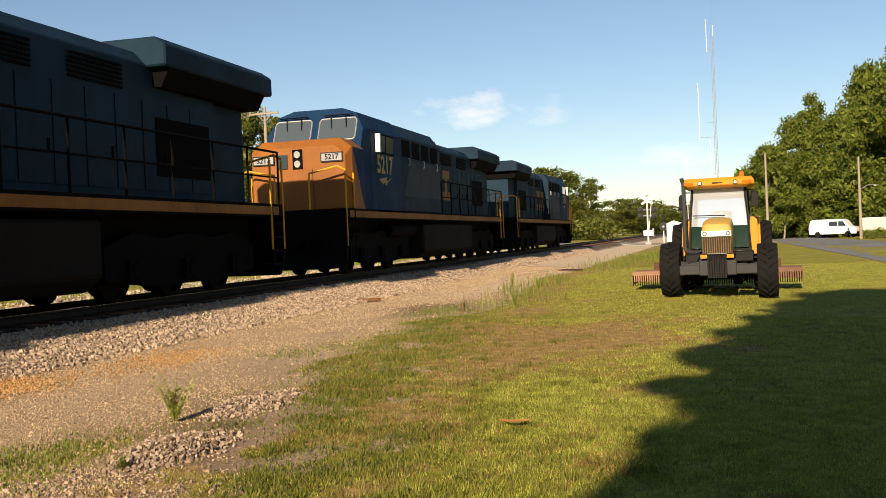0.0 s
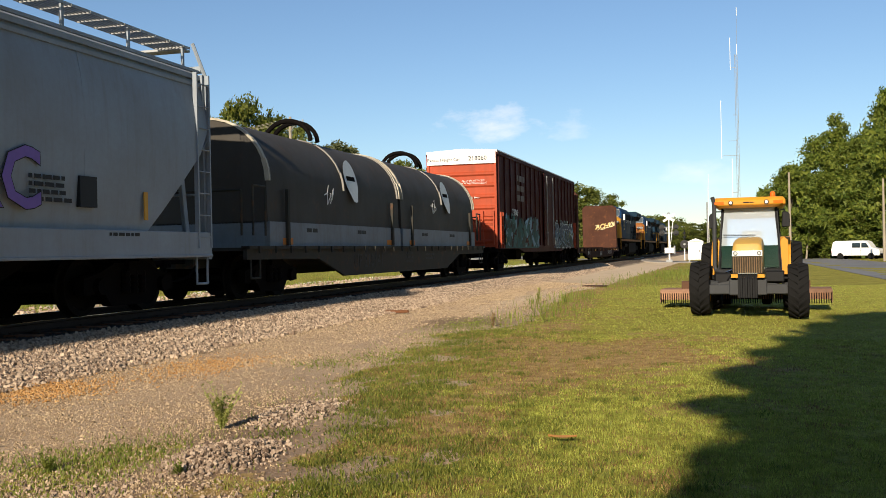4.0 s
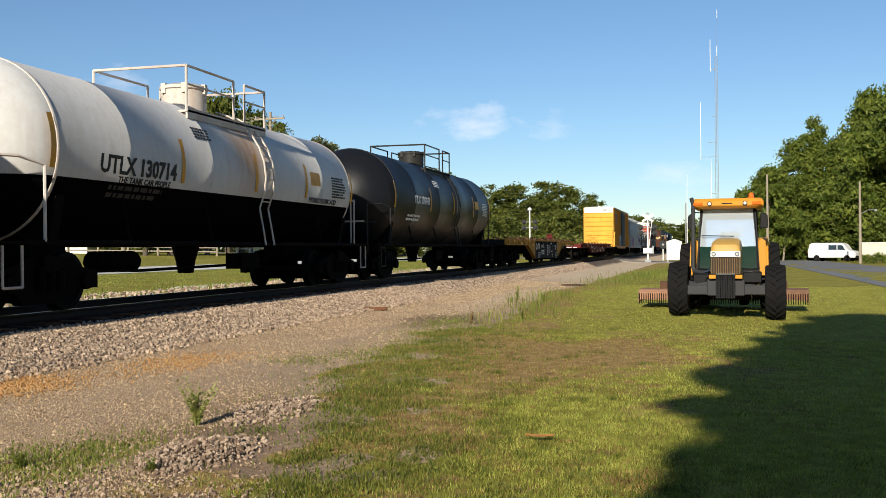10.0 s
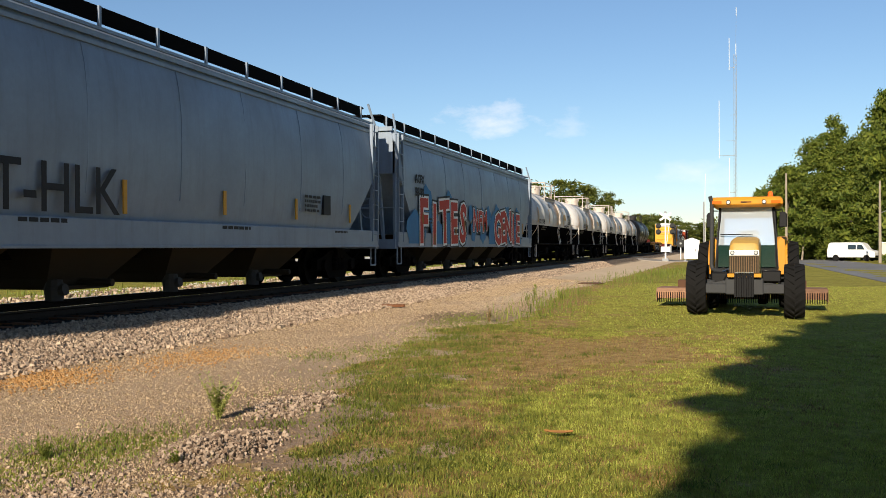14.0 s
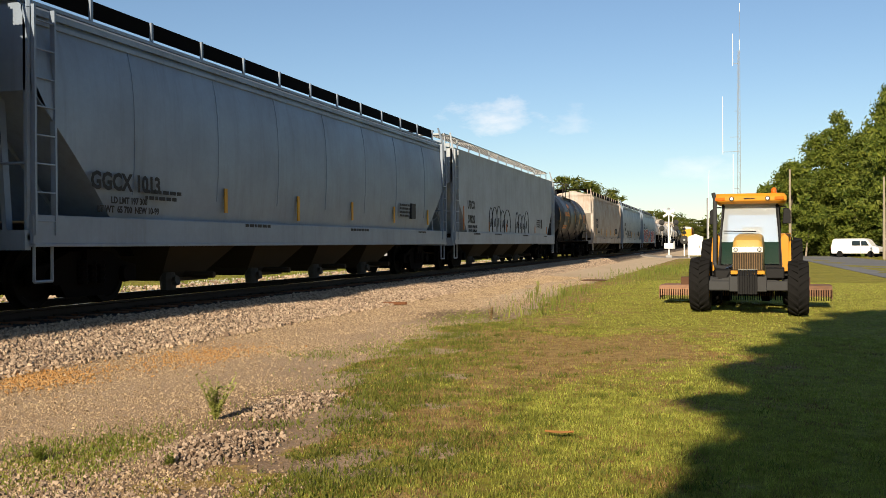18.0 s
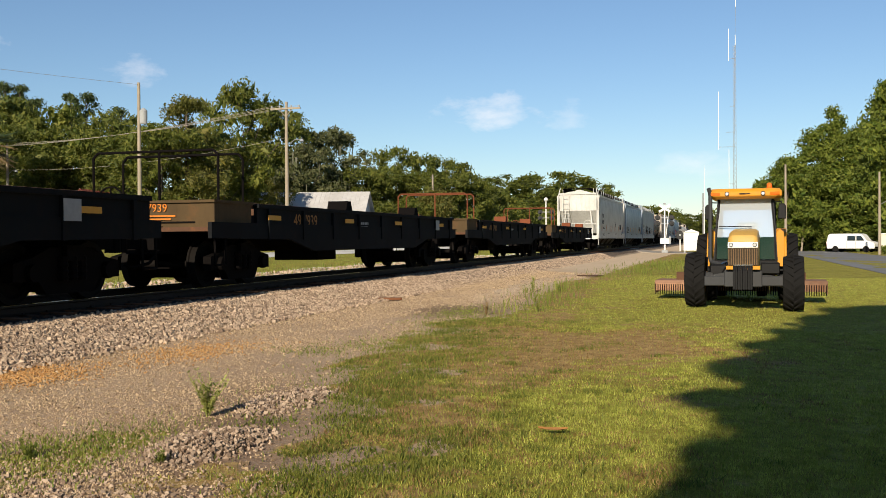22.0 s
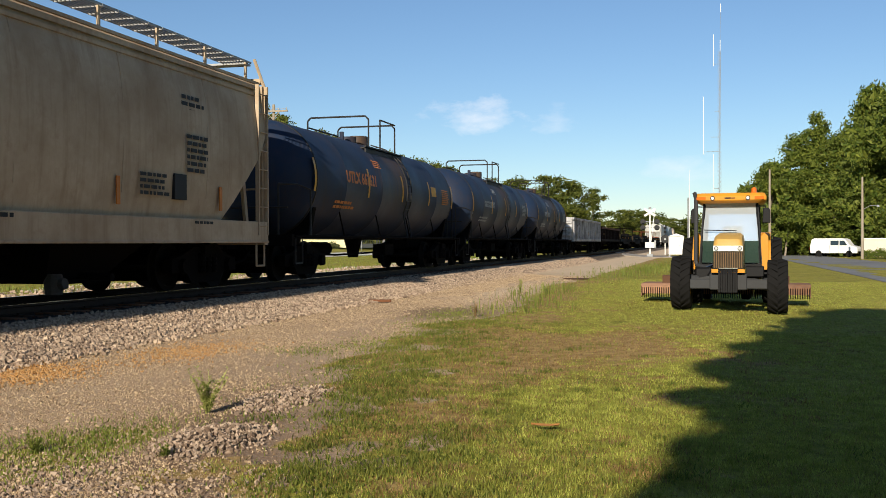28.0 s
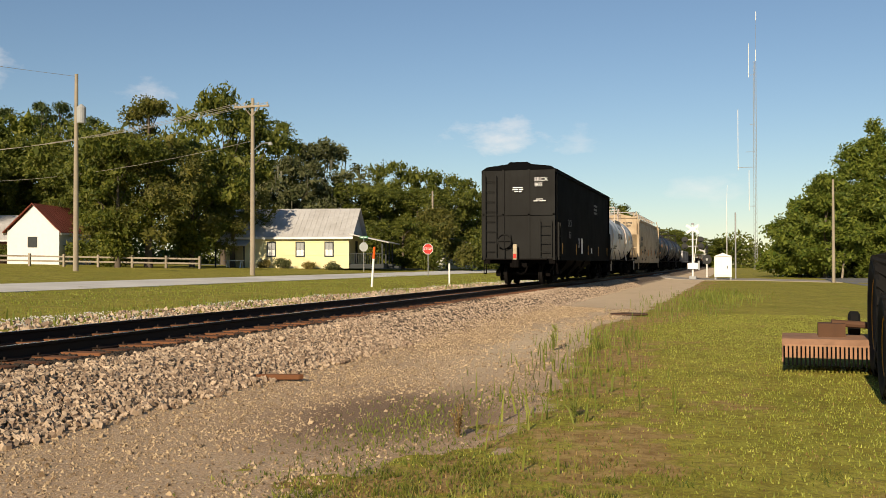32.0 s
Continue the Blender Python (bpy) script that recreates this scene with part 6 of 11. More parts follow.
def gondola(label, front, rear, paint, top, ribs, ribs_mat, marks=(), tags=(), end_mark=None, chord=None, end_ink=None):
    ob, ln = car("gondola_car", label, front, rear)
    h = ln / 2
    for s in (-1, 1):
        m = M().box(*sorted((s * 1.38, s * 1.42)), -h, h, 1.05, top)
        part("side_wall", m, paint, ob)
        m = M().box(*sorted((s * 1.34, s * 1.56)), -h - 0.02, h + 0.02, top - 0.14, top + 0.02)
        part("top_chord", m, chord or ribs_mat, ob, bevel=0.02)
        m = M().box(*sorted((s * 1.36, s * 1.54)), -h, h, 0.95, 1.15)
        part("side_sill", m, ribs_mat, ob)
        for i in range(ribs):
            yy = -h + 0.3 + (ln - 0.6) * i / (ribs - 1)
            m = M().prism([(s * 1.42, yy - 0.12), (s * 1.54, yy - 0.07), (s * 1.54, yy + 0.07), (s * 1.42, yy + 0.12)], 1.1, top - 0.12, "z")
            part("side_post", m, ribs_mat, ob)
    for s in (-1, 1):
        m = M().box(-1.38, 1.38, *sorted((s * (h - 0.05), s * h)), 1.05, top)
        for k in range(4):
            zz = 1.4 + (top - 1.75) * k / 3
            m.prism([(s * h, zz - 0.12), (s * (h + 0.1), zz - 0.04), (s * (h + 0.1), zz + 0.04), (s * h, zz + 0.12)], -1.38, 1.38, "x")
        part("end_wall", m, ribs_mat, ob)
        part("end_chord", M().box(-1.33, 1.33, *sorted((s * (h - 0.08), s * (h + 0.12))), top - 0.24, top + 0.03), chord or ribs_mat, ob, bevel=0.015)
        coupler(ob, s * h, s)
        bogie(ob, s * (h - 1.95))
        ladder(ob, 1.44, s * (h - 0.6), 1.0, top - 0.2, 0.4, "x", ribs_mat, 0.1)
    m = M().box(-1.4, 1.4, -h, h, 0.98, 1.06)
    part("floor_plate", m, RUSTY, ob)
    m = M().box(-0.3, 0.3, -h, h, 0.66, 0.98)
    m.bar((0.5, -1.6, 0.68), (0.5, -0.5, 0.68), 0.2, 10)
    m.pipe([(1.1, -4.5, 0.8), (1.1, -1, 0.7), (1.1, 3, 0.75)], 0.03)
    part("centre_sill", m, STEEL_BLACK, ob)
    for yy in (-h + 1.0, -h + 3.2, 0.6, h - 3.4, h - 1.2):
        m = M().box(1.424, 1.432, yy - 0.25, yy + 0.25, 1.5, 1.72)
        part("reflective_tape", m, YELLOW_REFLECT, ob)
    for text, size, y, z, mat in marks:
        letters(text, size, mat, ob, side_pose(y, z, 1.43))
    if end_mark:
        letters(end_mark, 0.22, end_ink or BLACK_LETTER, ob, end_pose(0.1, top - 0.1, -h - 0.125))
    for fn in tags:
        fn(ob, h)
    return ob


COIL_SKIRT = painted("pale_skirt_paint", (0.19, 0.22, 0.25), 0.6, (0.1, 0.08, 0.06), 0.3, 0.35, 0.1)
COIL_RIM = painted("worn_cream_rim_paint", (0.5, 0.46, 0.36), 0.6, (0.15, 0.1, 0.06), 0.4, 0.4, 0.15)
COIL_RIBS = painted("pale_rib_paint", (0.26, 0.25, 0.22), 0.6, (0.08, 0.06, 0.05), 0.4, 0.4, 0.1)


def coil_car(label, front, rear, paint, frame_paint):
    ob, ln = car("coil_car", label, front, rear)
    h = ln / 2
    for s in (-1, 1):
        m = M().prism([(-h, 0.82), (-h + 3.6, 0.8), (-h + 5.2, 0.36), (h - 5.2, 0.36), (h - 3.6, 0.8), (h, 0.82), (h, 1.06), (-h, 1.06)], s * 1.40, s * 1.48, "x")
        m.box(*sorted((s * 1.36, s * 1.54)), -h, h, 1.02, 1.09)
        part("side_girder", m, frame_paint, ob)
        m = M()
        for i in range(26):
            yy = -h + 0.4 + (ln - 0.8) * i / 25
            m.box(*sorted((s * 1.54, s * 1.58)), yy - 0.02, yy + 0.02, 0.94, 1.09)
        part("walkway_brackets", m, frame_paint, ob)
    m = M().box(-1.4, 1.4, -h, h, 1.0, 1.06)
    m.box(-0.3, 0.3, -h, h, 0.66, 1.0)
    part("deck", m, frame_paint, ob)
    gap, end = 0.12, 1.15
    for s in (-1, 1):
        y0, y1 = sorted((s * gap, s * (h - end)))
        arc = [(1.36 * math.cos(a), 2.45 + 1.32 * math.sin(a)) for a in (math.pi * k / 18 for k in range(19))]
        prof = [(1.38, 1.58)] + arc + [(-1.38, 1.58)]
        m = M().prism(prof, y0, y1)
        hood = part("hood", m, paint, ob, "weathered grey arched hood", smooth=True)
        for yy in (y0 + 0.12, (y0 + y1) / 2, y1 - 0.12):
            m = M()
            arc2 = [(1.375 * math.cos(a), yy, 2.45 + 1.335 * math.sin(a)) for a in (math.pi * k / 18 for k in range(19))]
            for p, q in zip(arc2, arc2[1:]):
                m.beam(p, q, 0.07, 0.03)
            part("hood_rib", m, COIL_RIBS, hood)
        m = M().box(-1.43, 1.43, y0, y1, 1.06, 1.60)
        part("hood_skirt", m, COIL_SKIRT, ob, "pale blue-grey skirt below the hood")
        sk = M()
        bars(sk, (y0 + y1) / 2 - 2.4, 1.4, 0.6, 0.09, 1, 1.433, 3)
        bars(sk, (y0 + y1) / 2 + 0.8, 1.4, 0.6, 0.09, 1, 1.433, 5)
        part("small_lettering", sk, BLACK_LETTER, ob)
        for ye in (y0 + 0.02, y1 - 0.02):
            arc3 = [(1.385 * math.cos(a), ye, 2.45 + 1.345 * math.sin(a)) for a in (math.pi * k / 18 for k in range(19))]
            rim = M()
            for p, q in zip(arc3, arc3[1:]):
                rim.beam(p, q, 0.1, 0.05)
            part("hood_rim", rim, COIL_RIM, hood, "worn cream rim")
        yc = (y0 + y1) / 2
        for xo in (-0.22, 0.22):
            m = M()
            bow = [(0.62 * math.cos(a) , yc + xo, 3.72 + 0.52 * math.sin(a)) for a in (math.pi * k / 12 for k in range(13))]
            m.pipe(bow, 0.06, 8)
            part("lifting_bow", m, STEEL_BLACK, hood)
        for dy in (y0 + 0.8, y1 - 0.8):
            m = M().box(1.43, 1.5, dy - 0.05, dy + 0.05, 1.1, 2.3)
            part("guide_post", m, frame_paint, ob)
        for yy in (y0 + 0.6, y1 - 1.2):
            m = M().box(1.436, 1.442, yy, yy + 0.5, 1.12, 1.26)
            part("reflective_tape", m, ORANGE_REFLECT, ob)
        coupler(ob, s * h, s)
        bogie(ob, s * (h - 1.9))
        m = M()
        m.pipe([(1.45, s * (h - 0.9), 1.3), (1.45, s * (h - 0.9), 2.3), (1.45, s * (h - 0.35), 2.3), (1.45, s * (h - 0.35), 1.3)], 0.025)
        m.pipe([(1.46, s * (h - 0.6), 1.0), (1.46, s * (h - 0.6), 0.45), (1.46, s * (h - 0.2), 0.45), (1.46, s * (h - 0.2), 1.0)], 0.022)
        m.pipe([(-1.3, s * (h - 0.15), 1.3), (-1.3, s * (h - 0.15), 2.2), (1.3, s * (h - 0.15), 2.2), (1.3, s * (h - 0.15), 1.3)], 0.025)
        part("end_railing", m, frame_paint, ob)
        lw = plain("white_shield", (0.66, 0.68, 0.66), 0.6, 0, 0.15, 6, 0)
        ring = [(0.42 * math.cos(a), 0.5 * math.sin(a) - (0.12 if math.sin(a) < -0.9 else 0)) for a in (2 * math.pi * k / 20 for k in range(20))]
        q = Matrix.Translation((1.37 * math.cos(0.25), (y0 + y1) / 2 + 0.6, 2.45 + 1.34 * math.sin(0.25))) @ Matrix(((0, 0, 1, 0), (1, 0, 0, 0), (0, 1, 0, 0), (0, 0, 0, 1))) @ pose(0, 0, 0, -14)
        m = M().add([(a, b, 0.012) for a, b in ring], [tuple(range(20))])
        sh = part("shield_emblem", m, lw, ob, at=q)
        m = M().box(-0.28, 0.28, -0.05, 0.07, 0.014, 0.018)
        part("emblem_bar", m, STEEL_BLACK, sh)
        scrawl((y0 + y1) / 2 - 0.9, 2.3, 0.5, 0.5, WHITE_LETTER, 7 if s > 0 else 12, 1.385, 3)(ob, h)
    letters("UP 210141", 0.5, BLACK_LETTER, ob, side_pose(-2.9, 0.7, 1.484))
    m = bars(bars(M(), 0.2, 0.85, 0.7, 0.07, 3, 1.482, 4), 2.2, 0.8, 1.0, 0.07, 2, 1.482, 6)
    part("small_lettering", m, BLACK_LETTER, ob)
    return ob


LOCO_GREY = painted("grey_blue_loco_paint", (0.034, 0.050, 0.068), 0.6, (0.02, 0.02, 0.02), 0.4, 0.35, spec=0.1)


PALE_YELLOW = plain("faded_yellow_lettering", (0.34, 0.26, 0.09), 0.6, 0, 0.2, 8, 0)
TANK_GREY = painted("grimy_fuel_tank_paint", (0.009, 0.009, 0.009), 0.85, (0.018, 0.013, 0.009), 0.5, 0.4, spec=0.08)
CAB_PANE = glassy("cab_window_glass", (0.06, 0.08, 0.095), 0.06)
CAB_PANE.node_tree.nodes["Principled BSDF"].inputs["Specular IOR Level"].default_value = 0.3


# -- locomotives: cab at +y, turned round where it trails backwards --
def lift_upper(o, deck, k=1.07):
    """Upper works are a little taller than drawn: stretch above the deck."""
    for q in (o, *o.children_recursive):
        if q.type == "MESH" and q.matrix_basis == Matrix.Identity(4):
            for v in q.data.vertices:
                if v.co.z > deck:
                    v.co.z = deck + (v.co.z - deck) * k
        elif q.type == "MESH":
            z = q.matrix_basis.translation.z
            if z > deck:
                q.matrix_basis = Matrix.Translation((0, 0, (z - deck) * (k - 1))) @ q.matrix_basis


def locomotive(label, front, rear, nose, hood, cab_paint, number, backwards, stripe, emblem):
    ob, ln = car("diesel_locomotive", label, front, rear, "locomotive")
    if backwards:
        ob.matrix_basis = Matrix.Translation((TRACK_X, (front + rear) / 2, RAIL_Z)) @ pose(0, 0, 0, 0, 0, 180)
    h = ln / 2
    deck = 1.80
    m = M().box(-1.5, 1.5, -h + 0.5, h - 0.5, deck - 0.28, deck)
    part("frame_deck", m, STEEL_BLACK, ob)
    for s in (-1, 1):
        m = M().box(*sorted((s * 1.5, s * 1.512)), -h + 0.8, h - 0.8, deck - 0.24, deck - 0.06)
        part("frame_stripe", m, stripe, ob)
    hw = 1.12
    m = M().prism([(-hw, deck), (hw, deck), (hw, 4.05), (hw - 0.25, 4.3), (-hw + 0.25, 4.3), (-hw, 4.05)], -h + 2.9, h - 5.6)
    part("long_hood", m, hood, ob, bevel=0.02)
    # hood doors
    for s in (-1, 1):
        n = 17
        for i in range(n):
            y0 = -h + 3.1 + (ln - 9.0) * i / n
            m = M().box(*sorted((s * hw, s * (hw + 0.018))), y0 + 0.03, y0 + (ln - 9.0) / n - 0.03, deck + 0.15, 3.45)
            d = part("hood_door", m, hood, ob)
            if i % 2 == 0:
                m = M().box(*sorted((s * (hw + 0.018), s * (hw + 0.04))), y0 + 0.1, y0 + 0.14, 2.4, 2.6)
                part("latch", m, STEEL_BLACK, d)
        for y0 in (-h + 6.2, -h + 8.6, 0.4, 2.2):
            m = M()
            for k in range(6):
                m.box(*sorted((s * hw, s * (hw + 0.03))), y0, y0 + 1.5, 3.55 + 0.07 * k, 3.59 + 0.07 * k)
            part("louvre", m, STEEL_BLACK, ob)
        m = M().box(*sorted((s * hw, s * (hw + 0.03))), -h + 3.2, -h + 5.2, 2.2, 3.2)
        part("screen", m, STEEL_BLACK, ob)
    # tall equipment cabinet behind the cab, with intake openings along its shoulder
    k0, k1 = h - 10.4, h - 5.6
    m = M().prism([(-1.47, deck), (1.47, deck), (1.47, 4.0), (1.15, 4.40), (-1.15, 4.40), (-1.47, 4.0)], k0, k1)
    kb = part("equipment_cabinet", m, hood, ob, bevel=0.02)
    for s in (-1, 1):
        for i in range(4):
            y0 = k0 + 0.35 + i * 1.12
            m = M().box(*sorted((s * 1.44, s * 1.483)), y0, y0 + 0.84, 3.42, 3.92)
            part("intake_opening", m, STEEL_BLACK, kb)
        m = M().add([(s * 1.478, k0 + 0.05, 2.25), (s * 1.478, k1 - 0.3, 2.25), (s * 1.478, k1 - 1.1, 3.36), (s * 1.478, k0 + 0.05, 3.36)], [(0, 1, 2, 3)])
        part("grey_panel", m, LOCO_GREY, kb, "blue-grey painted panel")
        for y0 in (k0 + 0.5, k0 + 2.2, k0 + 3.9):
            part("grab_iron", M().pipe([(s * 1.47, y0, 3.2), (s * 1.53, y0, 3.2), (s * 1.53, y0, 3.4), (s * 1.47, y0, 3.4)], 0.014), WHITE_LETTER, kb)
    # radiator wings
    m = M().prism([(-1.52, 4.02), (1.52, 4.02), (1.52, 4.38), (1.3, 4.52), (-1.3, 4.52), (-1.52, 4.38)], -h + 0.9, -h + 5.4)
    part("radiator", m, hood, ob, bevel=0.03)
    m = M().prism([(-1.3, 3.7), (1.3, 3.7), (1.48, 4.02), (-1.48, 4.02)], -h + 1.2, -h + 5.2)
    part("radiator_screen", m, STEEL_BLACK, ob)
    m = M().prism([(-0.95, deck), (0.95, deck), (0.95, 3.9), (0.7, 4.2), (-0.7, 4.2), (-0.95, 3.9)], -h + 1.3, -h + 2.9)
    part("rear_hood", m, hood, ob, bevel=0.02)
    for y0 in (-2.6, 1.0):
        m = M().box(-0.5, 0.5, y0, y0 + 1.5, 4.28, 4.5)
        part("roof_hatch", m, hood, ob, bevel=0.03)
    m = M().lathe([(4.28, 0.35), (4.6, 0.3), (4.6, 0.24)], 14, "z", (0, -0.2, 0))
    part("exhaust_stack", m, STEEL_BLACK, ob)
    # cab
    c0, c1 = h - 5.6, h - 2.7
    cab = [(-1.5, deck - 0.2), (1.5, deck - 0.2), (1.5, 3.95), (1.2, 4.40), (0.75, 4.55), (-0.75, 4.55), (-1.2, 4.40), (-1.5, 3.95)]
    m = M().prism(cab, c0, c1)
    cb = part("cab", m, cab_paint, ob, bevel=0.03)
    lean = lambda z: c1 + (0.62 if z <= 3.5 else 0.62 * (1 - (z - 3.5) / 1.25))
    face = [(-1.5, deck - 0.2), (1.5, deck - 0.2), (1.5, 3.5), (1.5, 3.95), (1.2, 4.40), (0.75, 4.55), (-0.75, 4.55), (-1.2, 4.40), (-1.5, 3.95), (-1.5, 3.5)]
    fx = lambda x, z: x * (0.96 if z < 4.2 else 0.98)
    m = M().strips([[(x, c1, z) for x, z in face], [(fx(x, z), lean(z), z) for x, z in face]], caps=False)
    m.add([(fx(x, z), lean(z), z) for x, z in face if z >= 3.5], [tuple(range(8))])
    m.add([(fx(x, z), lean(z), z) for x, z in (face[0], face[1], face[2], face[9])], [(0, 1, 2, 3)])
    part("cab_front", m, cab_paint, ob)
    for s in (-1, 1):
        for y0, y1 in ((c1 - 1.3, c1 - 0.62), (c1 - 2.1, c1 - 1.4)):
            m = M().box(*sorted((s * 1.5, s * 1.512)), y0 - 0.04, y1 + 0.04, 3.36, 3.9)
            w = part("side_window", m, STEEL_BLACK, cb)
            m = M().box(*sorted((s * 1.512, s * 1.518)), y0, y1, 3.40, 3.86)
            part("pane", m, CAB_PANE, w)
        m = M().box(*sorted((s * 1.52, s * 1.66)), c1 - 0.5, c1 - 0.4, 3.36, 3.86)
        part("wind_deflector", m, WHITE_LETTER, cb)
    # windscreens lie on the sloping front
    def screen(x0, x1):
        lo, hi, r = 3.66, 4.26, 0.1
        loop = []
        for cx, cz, a0 in ((x1 - r, hi - r, 0), (x0 + r, hi - r, 90), (x0 + r, lo + r, 180), (x1 - r, lo + r, 270)):
            for k in range(5):
                t = radians(a0 + 22.5 * k)
                loop.append((cx + r * math.cos(t), cz + r * math.sin(t)))
        w = part("windscreen", M().pipe([(x, lean(z) + 0.012, z) for x, z in loop + loop[:1]], 0.022, 6), GALV, cb, "silver-framed windscreen with rounded corners")
        part("pane", M().add([(x, lean(z) + 0.008, z) for x, z in loop], [tuple(range(len(loop)))]), CAB_PANE, w)
        for u in (0.3, 0.7):
            x = x0 + (x1 - x0) * u
            part("wiper", M().bar((x, lean(hi) + 0.05, hi + 0.08), (x - 0.04, lean(4.0) + 0.03, 4.0), 0.012, 5), STEEL_BLACK, w)
        part("wiper_rail", M().bar((x0 + 0.12, lean(hi) + 0.05, hi + 0.09), (x1 - 0.12, lean(hi) + 0.05, hi + 0.09), 0.016, 5), STEEL_BLACK, w)
    screen(-1.24, -0.12)
    screen(0.12, 1.24)
    # nose
    n0, n1 = c1 + 0.5, h - 0.95
    nz = [(-1.48, deck - 0.2), (1.48, deck - 0.2), (1.48, 3.38), (1.15, 3.62), (-1.15, 3.62), (-1.48, 3.38)]
    rings = [[(x, n0, z) for x, z in nz], [(x, n1 - 0.25, z) for x, z in nz], [(x * 0.92, n1, z if z < 2 else z - 0.22) for x, z in nz]]
    m = M().strips(rings)
    ns = part("nose", m, nose, ob, bevel=0.02)
    for s in (-1, 1):
        m = M().box(s * 1.0 - 0.32, s * 1.0 + 0.32, n1 - 0.02, n1 + 0.05, 3.0, 3.24)
        nb = part("number_board", m, BLACK_LETTER, ns, "pale number board in a black frame")
        part("board_face", M().box(s * 1.0 - 0.29, s * 1.0 + 0.29, n1 + 0.05, n1 + 0.053, 3.03, 3.21), GREY_LETTER, nb)
        q = Matrix.Translation((s * 1.0, n1 + 0.057, 3.12)) @ pose(0, 0, 0, 90, 0, 180)
        letters(number, 0.2, BLACK_LETTER, nb, q, fat=0.006)
    part("headlight_housing", M().box(-0.14, 0.14, n1 - 0.02, n1 + 0.04, 2.86, 3.36), STEEL_BLACK, ns)
    for z in (2.99, 3.23):
        m = M().lathe([(n1 + 0.03, 0.09), (n1 + 0.06, 0.09), (n1 + 0.05, 0.02)], 14, "y", (0, 0, z))
        part("headlight", m, GREY_LETTER, ns)
    for s in (-1, 1):
        m = M().add([(s * 1.486, n1 - 0.32, 3.37), (s * 1.486, n0, 3.37), (s * 1.486, n0, deck + 0.02), (s * 1.486, n0 + 0.12, deck + 0.02)], [(0, 1, 2, 3)])
        part("nose_side_panel", m, cab_paint, ns, "blue painted wedge on the nose side")
    m = M().box(-0.42, 0.32, n1, n1 + 0.03, deck, 2.85)
    part("nose_door", m, nose, ns)
    m = M().box(0.3, 0.62, n1 - 0.02, n1 + 0.036, 2.88, 3.24)
    part("door_window", m, GLASS_DARK, ns)
    # pilots, steps, handrails
    for s in (-1, 1):
        yb = s * (h - 0.55)
        m = M().prism([(-1.45, 0.35), (1.45, 0.35), (1.5, 0.75), (1.5, deck), (-1.5, deck), (-1.5, 0.75)], yb - 0.06, yb + 0.06)
        part("pilot", m, STEEL_BLACK, ob)
        m = M().strips([[(-1.4, yb + s * 0.05, 0.25), (1.4, yb + s * 0.05, 0.25), (1.4, yb + s * 0.05, 0.8), (-1.4, yb + s * 0.05, 0.8)], [(-1.2, yb + s * 0.35, 0.2), (1.2, yb + s * 0.35, 0.2), (1.2, yb + s * 0.12, 0.75), (-1.2, yb + s * 0.12, 0.75)]])
        part("plough", m, STEEL_BLACK, ob)
        coupler(ob, yb, s)
        for x in (-1, 1):
            m = M()
            for k in range(4):
                z = 0.45 + 0.3 * k
                m.box(*sorted((x * 1.15, x * 1.52)), *sorted((yb - s * 0.1, yb - s * 0.55)), z, z + 0.04)
            m.box(*sorted((x * 1.50, x * 1.53)), *sorted((yb - s * 0.58, yb - s * 0.62)), 0.4, deck)
            part("steps", m, STEEL_BLACK, ob)
            m = M().pipe([(x * 1.5, yb, 0.8), (x * 1.5, yb, 2.75), (x * 1.3, yb + s * 0.05, 2.85), (x * 0.5, yb + s * 0.08, 2.7), (x * 0.5, yb + s * 0.08, deck)], 0.026)
            m.pipe([(x * 1.5, yb - s * 0.62, 0.8), (x * 1.5, yb - s * 0.62, 2.7)], 0.026)
            part("grab_rail", m, YELLOW_REFLECT, ob)
        m = M()
        for k in range(3):
            m.pipe([(-0.9 + 0.25 * k, yb + s * 0.1, 1.0), (-0.9 + 0.25 * k, yb + s * 0.25, 0.6), (-0.8 + 0.25 * k, yb + s * 0.12, 0.45)], 0.03)
        part("air_hoses", m, STEEL_BLACK, ob)
    for s in (-1, 1):
        m = M()
        y0, y1 = -h + 0.7, k0 - 0.1
        n = 8
        for i in range(n + 1):
            yy = y0 + (y1 - y0) * i / n
            m.bar((s * 1.48, yy, deck), (s * 1.48, yy, deck + 1.08), 0.024, 6)
        m.bar((s * 1.48, y0, deck + 1.08), (s * 1.48, y1, deck + 1.08), 0.024, 6)
        m.bar((s * 1.48, y0, deck + 0.55), (s * 1.48, y1, deck + 0.55), 0.018, 6)
        part("handrail", m, STEEL_BLACK, ob)
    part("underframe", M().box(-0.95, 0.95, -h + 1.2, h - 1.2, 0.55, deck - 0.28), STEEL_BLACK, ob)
    for s in (-1, 1):
        part("air_reservoir", M().bar((s * 1.2, 3.6, 1.2), (s * 1.2, 6.2, 1.2), 0.2, 12), STEEL_BLACK, ob, smooth=True)
    # fuel tank, trucks
    m = M().prism([(-1.15, 0.25), (1.15, 0.25), (1.45, 0.5), (1.45, 1.4), (-1.45, 1.4), (-1.45, 0.5)], -4.2, 2.9)
    part("fuel_tank", m, TANK_GREY, ob, bevel=0.04)
